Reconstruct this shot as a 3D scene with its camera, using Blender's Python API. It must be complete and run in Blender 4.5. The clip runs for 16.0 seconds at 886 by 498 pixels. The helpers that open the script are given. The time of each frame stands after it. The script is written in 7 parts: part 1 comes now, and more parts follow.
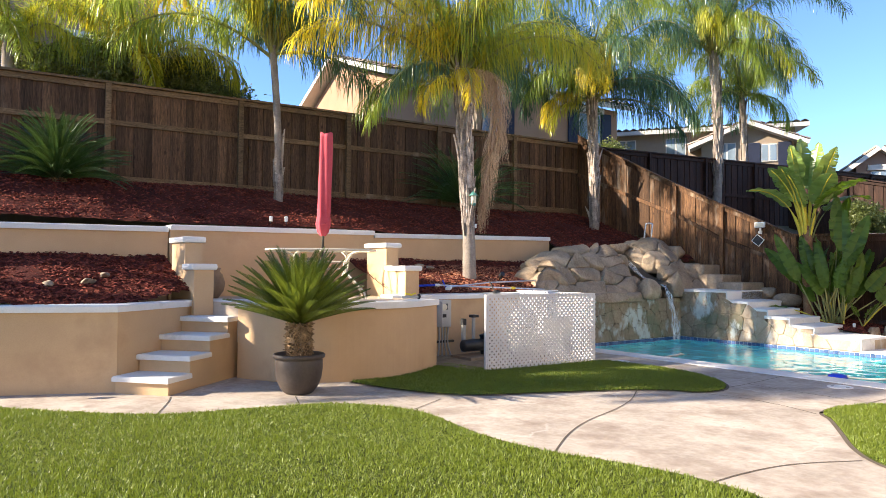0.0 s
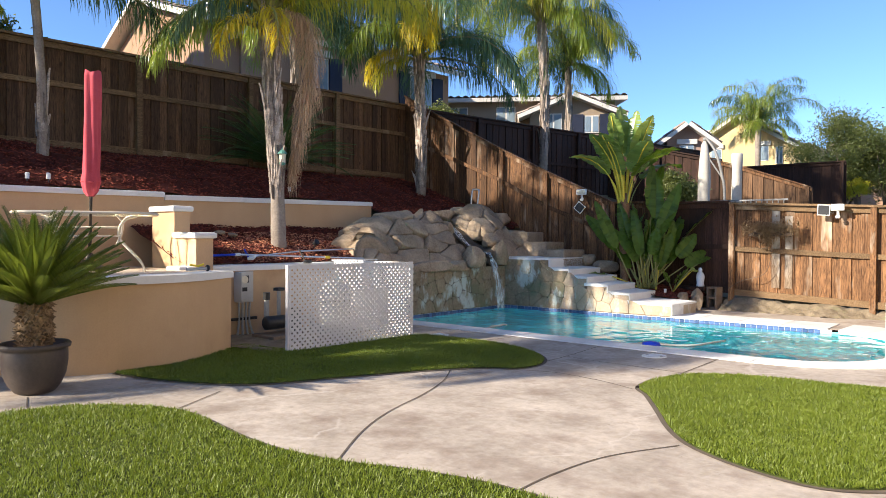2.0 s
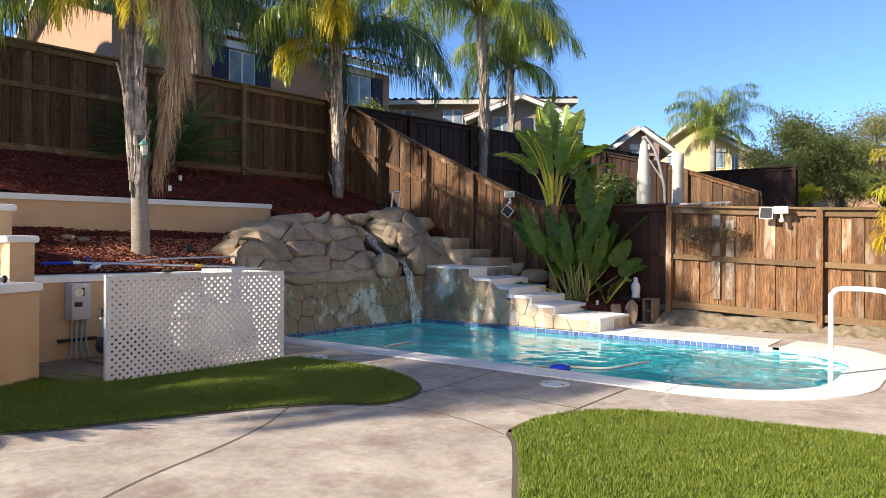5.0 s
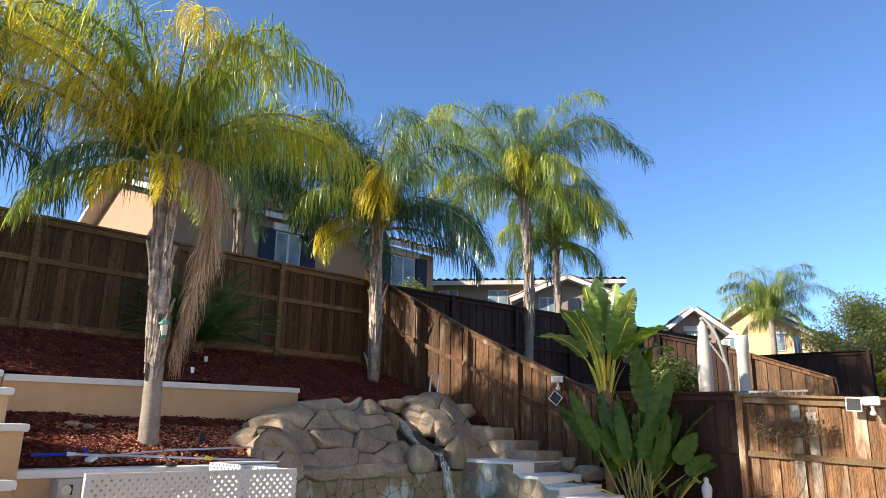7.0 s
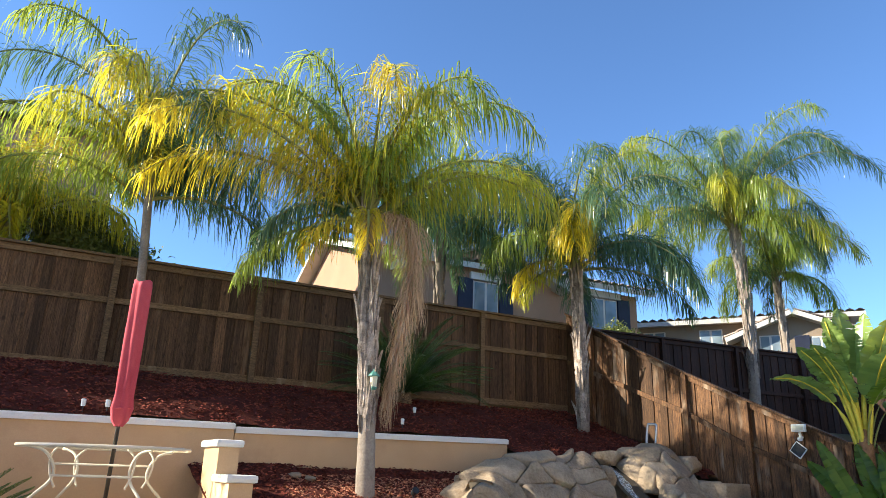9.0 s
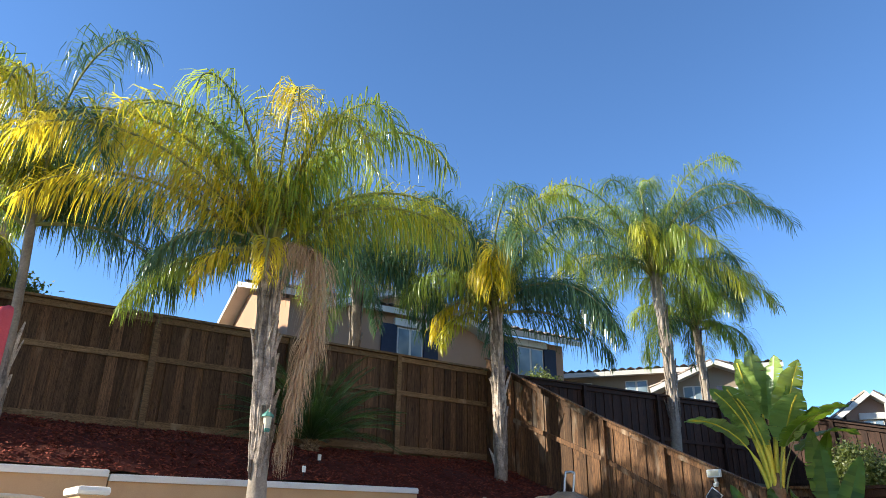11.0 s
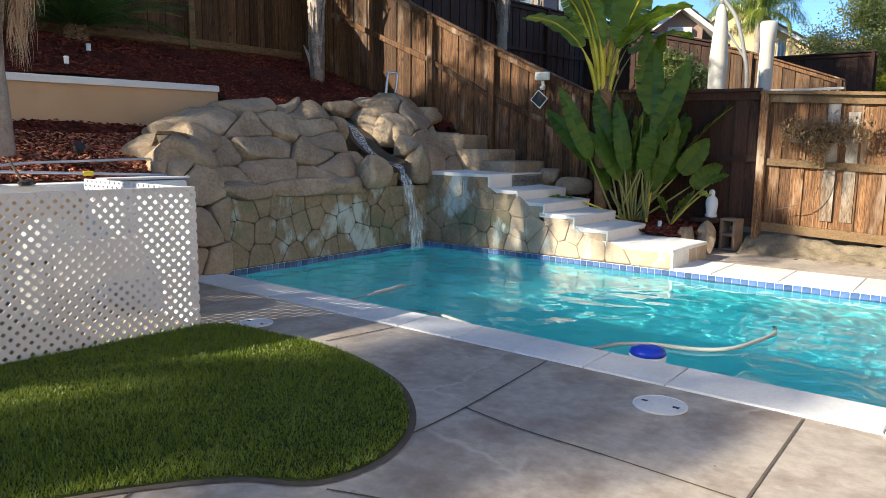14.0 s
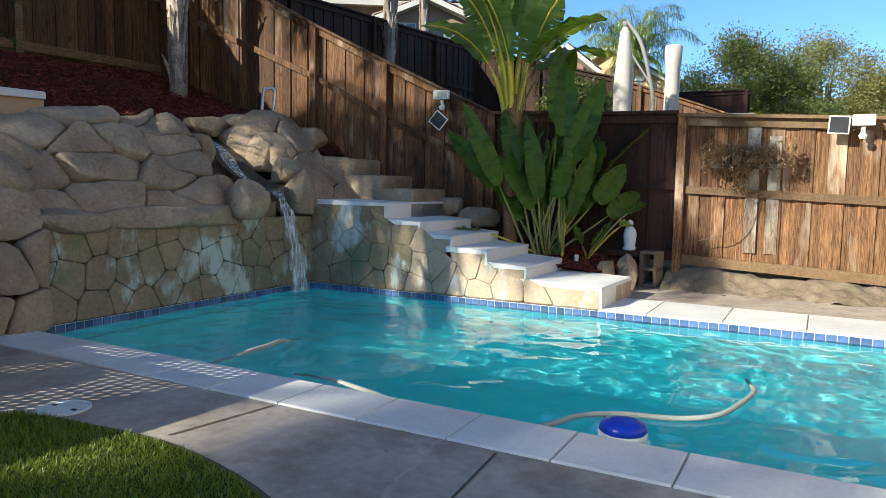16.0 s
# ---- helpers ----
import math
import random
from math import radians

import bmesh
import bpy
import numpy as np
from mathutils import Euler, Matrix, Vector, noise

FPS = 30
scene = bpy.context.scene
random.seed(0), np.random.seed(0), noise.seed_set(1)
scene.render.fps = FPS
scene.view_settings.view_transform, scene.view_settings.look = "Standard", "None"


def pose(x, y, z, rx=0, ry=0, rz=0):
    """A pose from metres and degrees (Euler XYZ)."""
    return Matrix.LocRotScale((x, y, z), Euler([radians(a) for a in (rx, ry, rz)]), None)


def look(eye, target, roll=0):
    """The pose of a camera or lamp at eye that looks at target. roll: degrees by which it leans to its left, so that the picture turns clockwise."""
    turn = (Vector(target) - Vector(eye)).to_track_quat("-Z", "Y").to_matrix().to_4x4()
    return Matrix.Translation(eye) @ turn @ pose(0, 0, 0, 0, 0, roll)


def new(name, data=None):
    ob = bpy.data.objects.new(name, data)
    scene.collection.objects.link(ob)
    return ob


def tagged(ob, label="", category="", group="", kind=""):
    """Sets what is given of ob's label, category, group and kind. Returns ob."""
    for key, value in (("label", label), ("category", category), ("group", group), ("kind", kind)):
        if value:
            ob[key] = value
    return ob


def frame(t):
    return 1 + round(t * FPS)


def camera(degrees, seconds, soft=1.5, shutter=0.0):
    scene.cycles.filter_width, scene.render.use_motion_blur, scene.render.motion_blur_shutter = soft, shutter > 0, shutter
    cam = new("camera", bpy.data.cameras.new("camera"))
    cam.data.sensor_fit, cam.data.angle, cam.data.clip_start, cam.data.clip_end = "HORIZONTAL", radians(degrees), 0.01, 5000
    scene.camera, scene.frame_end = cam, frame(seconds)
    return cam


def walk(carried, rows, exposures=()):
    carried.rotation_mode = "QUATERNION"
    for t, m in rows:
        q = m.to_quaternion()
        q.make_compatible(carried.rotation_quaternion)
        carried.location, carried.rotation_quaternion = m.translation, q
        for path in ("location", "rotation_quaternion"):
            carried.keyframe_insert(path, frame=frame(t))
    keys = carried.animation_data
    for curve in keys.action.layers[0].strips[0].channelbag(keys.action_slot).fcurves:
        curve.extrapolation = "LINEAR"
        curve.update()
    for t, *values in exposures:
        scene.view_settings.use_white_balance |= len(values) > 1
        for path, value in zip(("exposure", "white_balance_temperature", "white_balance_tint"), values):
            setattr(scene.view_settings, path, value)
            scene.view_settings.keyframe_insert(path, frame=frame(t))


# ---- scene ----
cam = camera(64.6, 16.0, soft=0.8)
PATH = [
    (0, (8.636, -7.761, 1.272), (7.037, -6.562, 1.329), 0.4),
    (0.5, (8.454, -7.571, 1.268), (7.012, -6.186, 1.252), 0.3),
    (1, (8.363, -7.336, 1.279), (6.971, -5.901, 1.248), 0.1),
    (1.5, (8.232, -7.076, 1.27), (6.859, -5.623, 1.24), 0.5),
    (2, (8.16, -6.822, 1.255), (6.872, -5.291, 1.225), 0.3),
    (2.5, (8.172, -6.545, 1.242), (6.951, -4.961, 1.217), 0.3),
    (3, (8.141, -6.254, 1.218), (6.987, -4.621, 1.198), 0.4),
    (5.5, (8.017, -4.988, 1.206), (6.759, -3.433, 1.198), 0.6),
    (6, (7.908, -4.874, 1.246), (6.606, -3.356, 1.243), 1.0),
    (6.5, (7.795, -4.738, 1.286), (6.491, -3.237, 1.498), 1.4),
    (7, (7.681, -4.487, 1.316), (6.395, -3.04, 1.82), 1.1),
    (7.5, (7.491, -4.435, 1.333), (6.086, -3.129, 1.902), 1.0),
    (8, (7.411, -4.447, 1.334), (5.848, -3.345, 1.919), 1.4),
    (8.2, (7.403, -4.437, 1.336), (5.787, -3.415, 1.921), 1.4),
    (10.3, (7.221, -3.909, 1.371), (5.685, -2.87, 2.121), 1.6),
    (10.5, (7.213, -3.837, 1.356), (5.729, -2.77, 2.167), 1.3),
    (11, (7.187, -3.753, 1.243), (5.717, -2.636, 2.012), 1.0),
    (11.5, (7.09, -3.619, 1.256), (5.548, -2.376, 1.535), 1.0),
    (12, (6.856, -3.424, 1.256), (5.357, -2.104, 1.356), 0.6),
    (12.5, (6.791, -3.243, 1.215), (5.307, -1.905, 1.13), 0.4),
    (13, (6.644, -3.162, 1.246), (5.255, -1.781, 0.845), 0.7),
    (13.5, (6.454, -3.073, 1.241), (5.186, -1.6, 0.768), 0.8),
    (14, (6.242, -2.842, 1.237), (5.022, -1.284, 0.946), 0.7),
    (14.5, (5.996, -2.618, 1.19), (4.796, -1.033, 0.973), 0.8),
    (15, (5.797, -2.352, 1.149), (4.743, -0.664, 0.954), 0.7),
    (15.5, (5.608, -2.131, 1.132), (4.638, -0.391, 0.946), 0.6),
    (16, (5.405, -1.912, 1.083), (4.458, -0.158, 0.905), 1.0),
]
walk(cam, [(t, look(eye, target, roll)) for t, eye, target, roll in PATH],
     [(0, 1.55, 6780, 12), (0.8, 1.3, 6680, 11), (1.5, 1.2, 6620, 11), (3, 1.03, 6600, 11), (5.5, 1.03, 6620, 11), (6.5, 1.05, 6620, 10), (8, 1.4, 6650, 9), (10.3, 1.35, 6450, 3), (11, 1.27, 6400, 4), (11.5, 1.46, 6550, 10), (12.5, 1.46, 6650, 10), (13.2, 1.38, 6750, 8), (14, 1.15, 6550, 6), (15, 1.08, 6380, 4), (16, 0.92, 6200, 2)])

# ---- light ----
SUN_ELEVATION, SUN_FROM = radians(26.5), Vector((-0.45, -0.893, 0)).normalized()
world = bpy.data.worlds.new("sky")
scene.world = world
world.use_nodes = True
wn = world.node_tree.nodes
sky = wn.new("ShaderNodeTexSky")
sky.sky_type = "NISHITA"
sky.sun_disc = False
sky.sun_elevation = SUN_ELEVATION
sky.sun_rotation = math.atan2(SUN_FROM.x, SUN_FROM.y)
sky.air_density, sky.dust_density, sky.ozone_density = 0.7, 0.0, 6.0
wn["Background"].inputs["Strength"].default_value = 0.13
world.node_tree.links.new(sky.outputs["Color"], wn["Background"].inputs["Color"])
sun = new("sun", bpy.data.lights.new("sun", "SUN"))
sun.data.energy, sun.data.angle, sun.data.color = 5.0, radians(0.55), (1.0, 0.9, 0.75)
sun.matrix_world = look((0, 0, 0), -(SUN_FROM * math.cos(SUN_ELEVATION) + Vector((0, 0, math.sin(SUN_ELEVATION)))))


# ---- materials ----
def tree(name):
    m = bpy.data.materials.new(name)
    m.use_nodes = True
    return m, m.node_tree.nodes, m.node_tree.links


def noise_tex(n, l, coord, scale, detail=4.0, rough=0.55, stretch=None):
    t = n.new("ShaderNodeTexNoise")
    t.inputs["Scale"].default_value, t.inputs["Detail"].default_value, t.inputs["Roughness"].default_value = scale, detail, rough
    if stretch:
        mp = n.new("ShaderNodeMapping")
        mp.inputs["Scale"].default_value = stretch
        l.new(coord, mp.inputs["Vector"])
        coord = mp.outputs["Vector"]
    l.new(coord, t.inputs["Vector"])
    return t


def ramp(n, l, value, *stops):
    r = n.new("ShaderNodeValToRGB")
    while len(r.color_ramp.elements) < len(stops):
        r.color_ramp.elements.new(0.5)
    for e, (p, c) in zip(r.color_ramp.elements, stops):
        e.position, e.color = p, (*c, 1) if len(c) == 3 else c
    l.new(value, r.inputs["Fac"])
    return r


def mixed(n, l, fac, a, b, mode="MIX"):
    m = n.new("ShaderNodeMix")
    m.data_type, m.blend_type = "RGBA", mode
    for socket, v in ((m.inputs[0], fac), (m.inputs[6], a), (m.inputs[7], b)):
        if isinstance(v, (int, float)):
            socket.default_value = v
        elif isinstance(v, tuple):
            socket.default_value = (*v, 1)
        else:
            l.new(v, socket)
    return m.outputs[2]


def bumped(n, l, height, strength, distance, normal=None):
    b = n.new("ShaderNodeBump")
    b.inputs["Strength"].default_value, b.inputs["Distance"].default_value = strength, distance
    l.new(height, b.inputs["Height"])
    if normal:
        l.new(normal, b.inputs["Normal"])
    return b.outputs["Normal"]


def surface(name, dark, light, coarse=1.5, fine=40.0, rough=0.8, relief=0.25, depth=0.01, stain=None, stain_scale=0.7, stain_at=(0.55, 0.75),
            metal=0.0, vary=0.0, islands=0.0, stretch=None, where="Object", spec=0.3, rough_span=0.1):
    """A rough two-scale surface: coarse blotches and fine grain between two tones, an optional third tone in patches."""
    m, n, l = tree(name)
    p = n["Principled BSDF"]
    geo = n.new("ShaderNodeNewGeometry")
    co = geo.outputs["Position"] if where == "World" else n.new("ShaderNodeTexCoord").outputs[where]
    a = noise_tex(n, l, co, coarse, 5, 0.6, stretch)
    b = noise_tex(n, l, co, fine, 3, 0.6, stretch)
    s = n.new("ShaderNodeMath")
    s.operation = "MULTIPLY_ADD"
    l.new(a.outputs["Fac"], s.inputs[0])
    s.inputs[1].default_value = 0.6
    h = n.new("ShaderNodeMath")
    h.operation = "MULTIPLY"
    l.new(b.outputs["Fac"], h.inputs[0])
    h.inputs[1].default_value = 0.4
    l.new(h.outputs[0], s.inputs[2])
    col = ramp(n, l, s.outputs[0], (0.32, dark), (0.68, light)).outputs["Color"]
    if stain:
        st = noise_tex(n, l, co, stain_scale, 6, 0.65)
        f = ramp(n, l, st.outputs["Fac"], (stain_at[0], (0, 0, 0)), (stain_at[1], (1, 1, 1))).outputs["Color"]
        col = mixed(n, l, f, col, stain)
    for amount, source in ((vary, n.new("ShaderNodeObjectInfo").outputs["Random"] if vary else None), (islands, geo.outputs["Random Per Island"] if islands else None)):
        if amount:
            hv = n.new("ShaderNodeHueSaturation")
            mr = n.new("ShaderNodeMapRange")
            l.new(source, mr.inputs["Value"])
            mr.inputs["To Min"].default_value, mr.inputs["To Max"].default_value = 1 - amount, 1 + amount
            l.new(mr.outputs[0], hv.inputs["Value"])
            l.new(col, hv.inputs["Color"])
            col = hv.outputs["Color"]
    l.new(col, p.inputs["Base Color"])
    p.inputs["Metallic"].default_value = metal
    p.inputs["Specular IOR Level"].default_value = spec
    rr = n.new("ShaderNodeMapRange")
    l.new(a.outputs["Fac"], rr.inputs["Value"])
    rr.inputs["To Min"].default_value, rr.inputs["To Max"].default_value = max(rough - rough_span, 0.02), min(rough + rough_span, 1)
    l.new(rr.outputs[0], p.inputs["Roughness"])
    if relief:
        l.new(bumped(n, l, s.outputs[0], relief, depth), p.inputs["Normal"])
    return m


def wood(name, dark, light, grey, vary=0.25, grain=(14, 14, 0.8), rough=0.75, greying=0.62):
    """Weathered board: long grain, knots, grey bleached streaks; each board differs."""
    m, n, l = tree(name)
    p = n["Principled BSDF"]
    co = n.new("ShaderNodeTexCoord").outputs["Object"]
    info = n.new("ShaderNodeObjectInfo")
    off = n.new("ShaderNodeVectorMath")
    off.operation = "MULTIPLY_ADD"
    comb = n.new("ShaderNodeCombineXYZ")
    for k in range(3):
        l.new(info.outputs["Random"], comb.inputs[k])
    l.new(comb.outputs[0], off.inputs[0])
    off.inputs[1].default_value = (37, 53, 91)
    l.new(co, off.inputs[2])
    co = off.outputs[0]
    g = noise_tex(n, l, co, 3.0, 6, 0.65, grain)
    f = noise_tex(n, l, co, 16.0, 4, 0.6, grain)
    big = noise_tex(n, l, co, 1.1, 4, 0.6, (2.5, 2.5, 1))
    col = ramp(n, l, g.outputs["Fac"], (0.28, dark), (0.72, light)).outputs["Color"]
    col = mixed(n, l, ramp(n, l, f.outputs["Fac"], (0.35, (1, 1, 1)), (0.55, (0, 0, 0))).outputs["Color"], col, tuple(c * 0.55 for c in dark))
    col = mixed(n, l, ramp(n, l, big.outputs["Fac"], (greying, (0, 0, 0)), (greying + 0.16, (1, 1, 1))).outputs["Color"], col, grey)
    # rain-dark streaks down the board, and a few knots
    run = noise_tex(n, l, co, 2.2, 5, 0.6, tuple(max(0.4, g_ * 0.2) for g_ in grain))
    col = mixed(n, l, ramp(n, l, run.outputs["Fac"], (0.52, (0, 0, 0)), (0.72, (0.55, 0.55, 0.55))).outputs["Color"], col, tuple(c * 0.7 for c in dark))
    knot = n.new("ShaderNodeTexVoronoi")
    knot.inputs["Scale"].default_value = 3.6
    l.new(co, knot.inputs["Vector"])
    col = mixed(n, l, ramp(n, l, knot.outputs["Distance"], (0.05, (0.8, 0.8, 0.8)), (0.11, (0, 0, 0))).outputs["Color"], col, tuple(c * 0.5 for c in dark))
    hv = n.new("ShaderNodeHueSaturation")
    mr = n.new("ShaderNodeMapRange")
    l.new(info.outputs["Random"], mr.inputs["Value"])
    mr.inputs["To Min"].default_value, mr.inputs["To Max"].default_value = 1 - vary, 1 + vary
    l.new(mr.outputs[0], hv.inputs["Value"])
    l.new(col, hv.inputs["Color"])
    l.new(hv.outputs["Color"], p.inputs["Base Color"])
    p.inputs["Roughness"].default_value = rough
    p.inputs["Specular IOR Level"].default_value = 0.25
    l.new(bumped(n, l, g.outputs["Fac"], 0.35, 0.006), p.inputs["Normal"])
    return m


def leaf(name, dark, light, glow, share=0.4, rough=0.45, scale=6.0, islands=0.25, spec=0.55):
    """Leaf that lets some sunlight through."""
    m, n, l = tree(name)
    p = n["Principled BSDF"]
    out = n["Material Output"]
    co = n.new("ShaderNodeTexCoord").outputs["Object"]
    geo = n.new("ShaderNodeNewGeometry")
    a = noise_tex(n, l, co, scale, 4, 0.6)
    s = n.new("ShaderNodeMath")
    s.operation = "MULTIPLY_ADD"
    l.new(geo.outputs["Random Per Island"], s.inputs[0])
    s.inputs[1].default_value = islands
    l.new(a.outputs["Fac"], s.inputs[2])
    col = ramp(n, l, s.outputs[0], (0.38, dark), (0.8, light)).outputs["Color"]
    l.new(col, p.inputs["Base Color"])
    p.inputs["Roughness"].default_value = rough
    p.inputs["Specular IOR Level"].default_value = spec
    t = n.new("ShaderNodeBsdfTranslucent")
    l.new(mixed(n, l, 0.6, col, glow), t.inputs["Color"])
    x = n.new("ShaderNodeMixShader")
    x.inputs[0].default_value = share
    l.new(p.outputs[0], x.inputs[1])
    l.new(t.outputs[0], x.inputs[2])
    l.new(x.outputs[0], out.inputs["Surface"])
    return m


STUCCO = surface("stucco", (0.48, 0.32, 0.18), (0.6, 0.41, 0.24), 1.2, 90, 0.9, 0.3, 0.004, stain=(0.43, 0.28, 0.16), stain_scale=1.1, where="World")
CAP = surface("cap_paint", (0.66, 0.64, 0.6), (0.8, 0.785, 0.75), 2.0, 60, 0.7, 0.15, 0.003, stain=(0.5, 0.47, 0.42), stain_scale=2.5, stain_at=(0.62, 0.8), where="World")
CONCRETE = surface("stamped_concrete", (0.3, 0.25, 0.2), (0.56, 0.485, 0.41), 1.6, 16, 0.7, 0.6, 0.012, stain=(0.24, 0.18, 0.14), stain_scale=2.3, stain_at=(0.48, 0.72), where="World", spec=0.35, rough_span=0.2)


def cracked(m, colour, scale, width):
    """Hairline cracks that come and go, over the material's own colour."""
    n, l = m.node_tree.nodes, m.node_tree.links
    p = n["Principled BSDF"]
    base = p.inputs["Base Color"].links[0].from_socket
    co = n.new("ShaderNodeNewGeometry").outputs["Position"]
    warp = noise_tex(n, l, co, 2.5, 4, 0.6)
    add = n.new("ShaderNodeVectorMath")
    add.operation = "MULTIPLY_ADD"
    l.new(warp.outputs["Color"], add.inputs[0])
    add.inputs[1].default_value = (0.35, 0.35, 0)
    l.new(co, add.inputs[2])
    v = n.new("ShaderNodeTexVoronoi")
    v.feature = "DISTANCE_TO_EDGE"
    v.inputs["Scale"].default_value = scale
    l.new(add.outputs[0], v.inputs["Vector"])
    line = ramp(n, l, v.outputs["Distance"], (0.0, (1, 1, 1)), (width, (0, 0, 0))).outputs["Color"]
    where = ramp(n, l, noise_tex(n, l, co, 0.9, 2, 0.5).outputs["Fac"], (0.5, (0, 0, 0)), (0.58, (0.42, 0.42, 0.42))).outputs["Color"]
    f = n.new("ShaderNodeMath")
    f.operation = "MULTIPLY"
    l.new(line, f.inputs[0])
    l.new(where, f.inputs[1])
    pits = ramp(n, l, noise_tex(n, l, co, 22, 2, 0.5).outputs["Fac"], (0.24, (0.6, 0.6, 0.6)), (0.29, (0, 0, 0))).outputs["Color"]
    col = mixed(n, l, f.outputs[0], base, colour)
    l.new(mixed(n, l, pits, col, (0.2, 0.155, 0.12)), p.inputs["Base Color"])


cracked(CONCRETE, (0.66, 0.6, 0.53), 0.75, 0.012)
DECK = surface("deck_concrete", (0.4, 0.31, 0.23), (0.52, 0.43, 0.34), 1.3, 40, 0.85, 0.3, 0.004, stain=(0.33, 0.26, 0.2), stain_scale=2, where="World")
JOINT = surface("joint_dirt", (0.09, 0.07, 0.055), (0.15, 0.12, 0.09), 5, 60, 0.95, 0.2, 0.003, where="World")
COPING = surface("coping", (0.6, 0.58, 0.55), (0.78, 0.765, 0.74), 2.5, 50, 0.7, 0.2, 0.003, stain=(0.5, 0.47, 0.43), stain_scale=3, stain_at=(0.6, 0.8), vary=0.06, where="World")
TILE = surface("blue_tile", (0.04, 0.085, 0.2), (0.11, 0.18, 0.36), 3, 20, 0.15, 0.05, 0.001, vary=0.35, spec=0.5)
GROUT = surface("tile_grout", (0.42, 0.44, 0.46), (0.58, 0.6, 0.62), 3, 60, 0.8, 0.1, 0.002, where="World")
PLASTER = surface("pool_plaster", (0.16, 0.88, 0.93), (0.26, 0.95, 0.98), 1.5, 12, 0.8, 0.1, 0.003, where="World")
WHITE_STEP = surface("white_step_paint", (0.68, 0.66, 0.63), (0.82, 0.81, 0.79), 3, 60, 0.7, 0.25, 0.004, stain=(0.5, 0.46, 0.4), stain_scale=3, stain_at=(0.6, 0.78), where="World")
ROCK = surface("faux_rock", (0.19, 0.135, 0.088), (0.46, 0.36, 0.255), 3.0, 30, 0.9, 1.0, 0.03, stain=(0.2, 0.17, 0.135), stain_scale=1.6, stain_at=(0.5, 0.75), vary=0.12, where="World")
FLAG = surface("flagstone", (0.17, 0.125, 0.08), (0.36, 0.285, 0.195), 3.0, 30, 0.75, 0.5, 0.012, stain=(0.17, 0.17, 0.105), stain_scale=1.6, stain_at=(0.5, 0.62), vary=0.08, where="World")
# same stone as FLAG, sunlight put into its lighter colour
FLAG_SUN = surface("flagstone_sunlit", (0.36, 0.27, 0.185), (0.52, 0.42, 0.31), 2.4, 26, 0.85, 0.5, 0.012, stain=(0.36, 0.34, 0.26), stain_scale=2.0, stain_at=(0.58, 0.75), vary=0.05, where="World")


def limescale(m, colour, scale, stretch, lo, hi):
    """Pale mineral crust run down a wet stone face, over the material's own colour."""
    n, l = m.node_tree.nodes, m.node_tree.links
    p = n["Principled BSDF"]
    base = p.inputs["Base Color"].links[0].from_socket
    co = n.new("ShaderNodeNewGeometry").outputs["Position"]
    a = noise_tex(n, l, co, scale, 7, 0.72, stretch)
    b = noise_tex(n, l, co, scale * 0.45, 2, 0.5)
    f = n.new("ShaderNodeMath")
    f.operation = "MULTIPLY"
    l.new(a.outputs["Fac"], f.inputs[0])
    l.new(ramp(n, l, b.outputs["Fac"], (0.42, (0.55, 0.55, 0.55)), (0.6, (1, 1, 1))).outputs["Color"], f.inputs[1])
    l.new(mixed(n, l, ramp(n, l, f.outputs[0], (lo, (0, 0, 0)), (hi, (0.9, 0.9, 0.9))).outputs["Color"], base, colour), p.inputs["Base Color"])


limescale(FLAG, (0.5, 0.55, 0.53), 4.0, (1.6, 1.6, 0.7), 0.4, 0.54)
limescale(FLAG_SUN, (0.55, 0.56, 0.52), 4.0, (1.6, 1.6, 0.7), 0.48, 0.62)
MORTAR = surface("mortar", (0.05, 0.04, 0.028), (0.1, 0.08, 0.058), 3, 50, 0.95, 0.4, 0.006, where="World")
SOIL = surface("soil", (0.13, 0.1, 0.065), (0.3, 0.24, 0.165), 6, 45, 0.95, 0.9, 0.03, stain=(0.17, 0.17, 0.085), stain_scale=5, where="World")
MULCH = surface("red_mulch", (0.05, 0.013, 0.01), (0.13, 0.036, 0.026), 3, 70, 0.95, 1.0, 0.02, stain=(0.035, 0.012, 0.01), stain_scale=1.1, where="World", spec=0.1)
CHIP = surface("mulch_chip", (0.085, 0.019, 0.014), (0.21, 0.058, 0.038), 3, 40, 0.9, 0.2, 0.003, islands=0.55, where="World", spec=0.1)
# lighter orange copy of CHIP: sunlight on the palm bed put into colour
CHIP_LIT = surface("mulch_chip_lit", (0.23, 0.065, 0.038), (0.55, 0.27, 0.165), 3, 40, 0.9, 0.2, 0.003, islands=0.5, where="World", spec=0.1)
TURF = surface("turf_soil", (0.03, 0.04, 0.012), (0.075, 0.09, 0.025), 4, 80, 0.95, 0.7, 0.02, where="World", spec=0.1)
GRASS = leaf("grass_blade", (0.022, 0.05, 0.005), (0.17, 0.222, 0.022), (0.32, 0.42, 0.03), 0.24, 0.5, 5.0, 0.85)
EARTH = surface("hill_earth", (0.12, 0.1, 0.06), (0.2, 0.17, 0.11), 0.4, 8, 0.95, 0.5, 0.03, stain=(0.06, 0.08, 0.025), stain_scale=0.2, where="World", spec=0.1)
# one brown wood in three tones: shaded back, part-lit side, sunlit pool fence
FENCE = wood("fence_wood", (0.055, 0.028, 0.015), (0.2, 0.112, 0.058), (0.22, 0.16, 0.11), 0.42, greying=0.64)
FENCE_SUNLIT = wood("fence_wood_sunlit", (0.07, 0.032, 0.015), (0.37, 0.19, 0.085), (0.48, 0.38, 0.28), 0.4, greying=0.56)
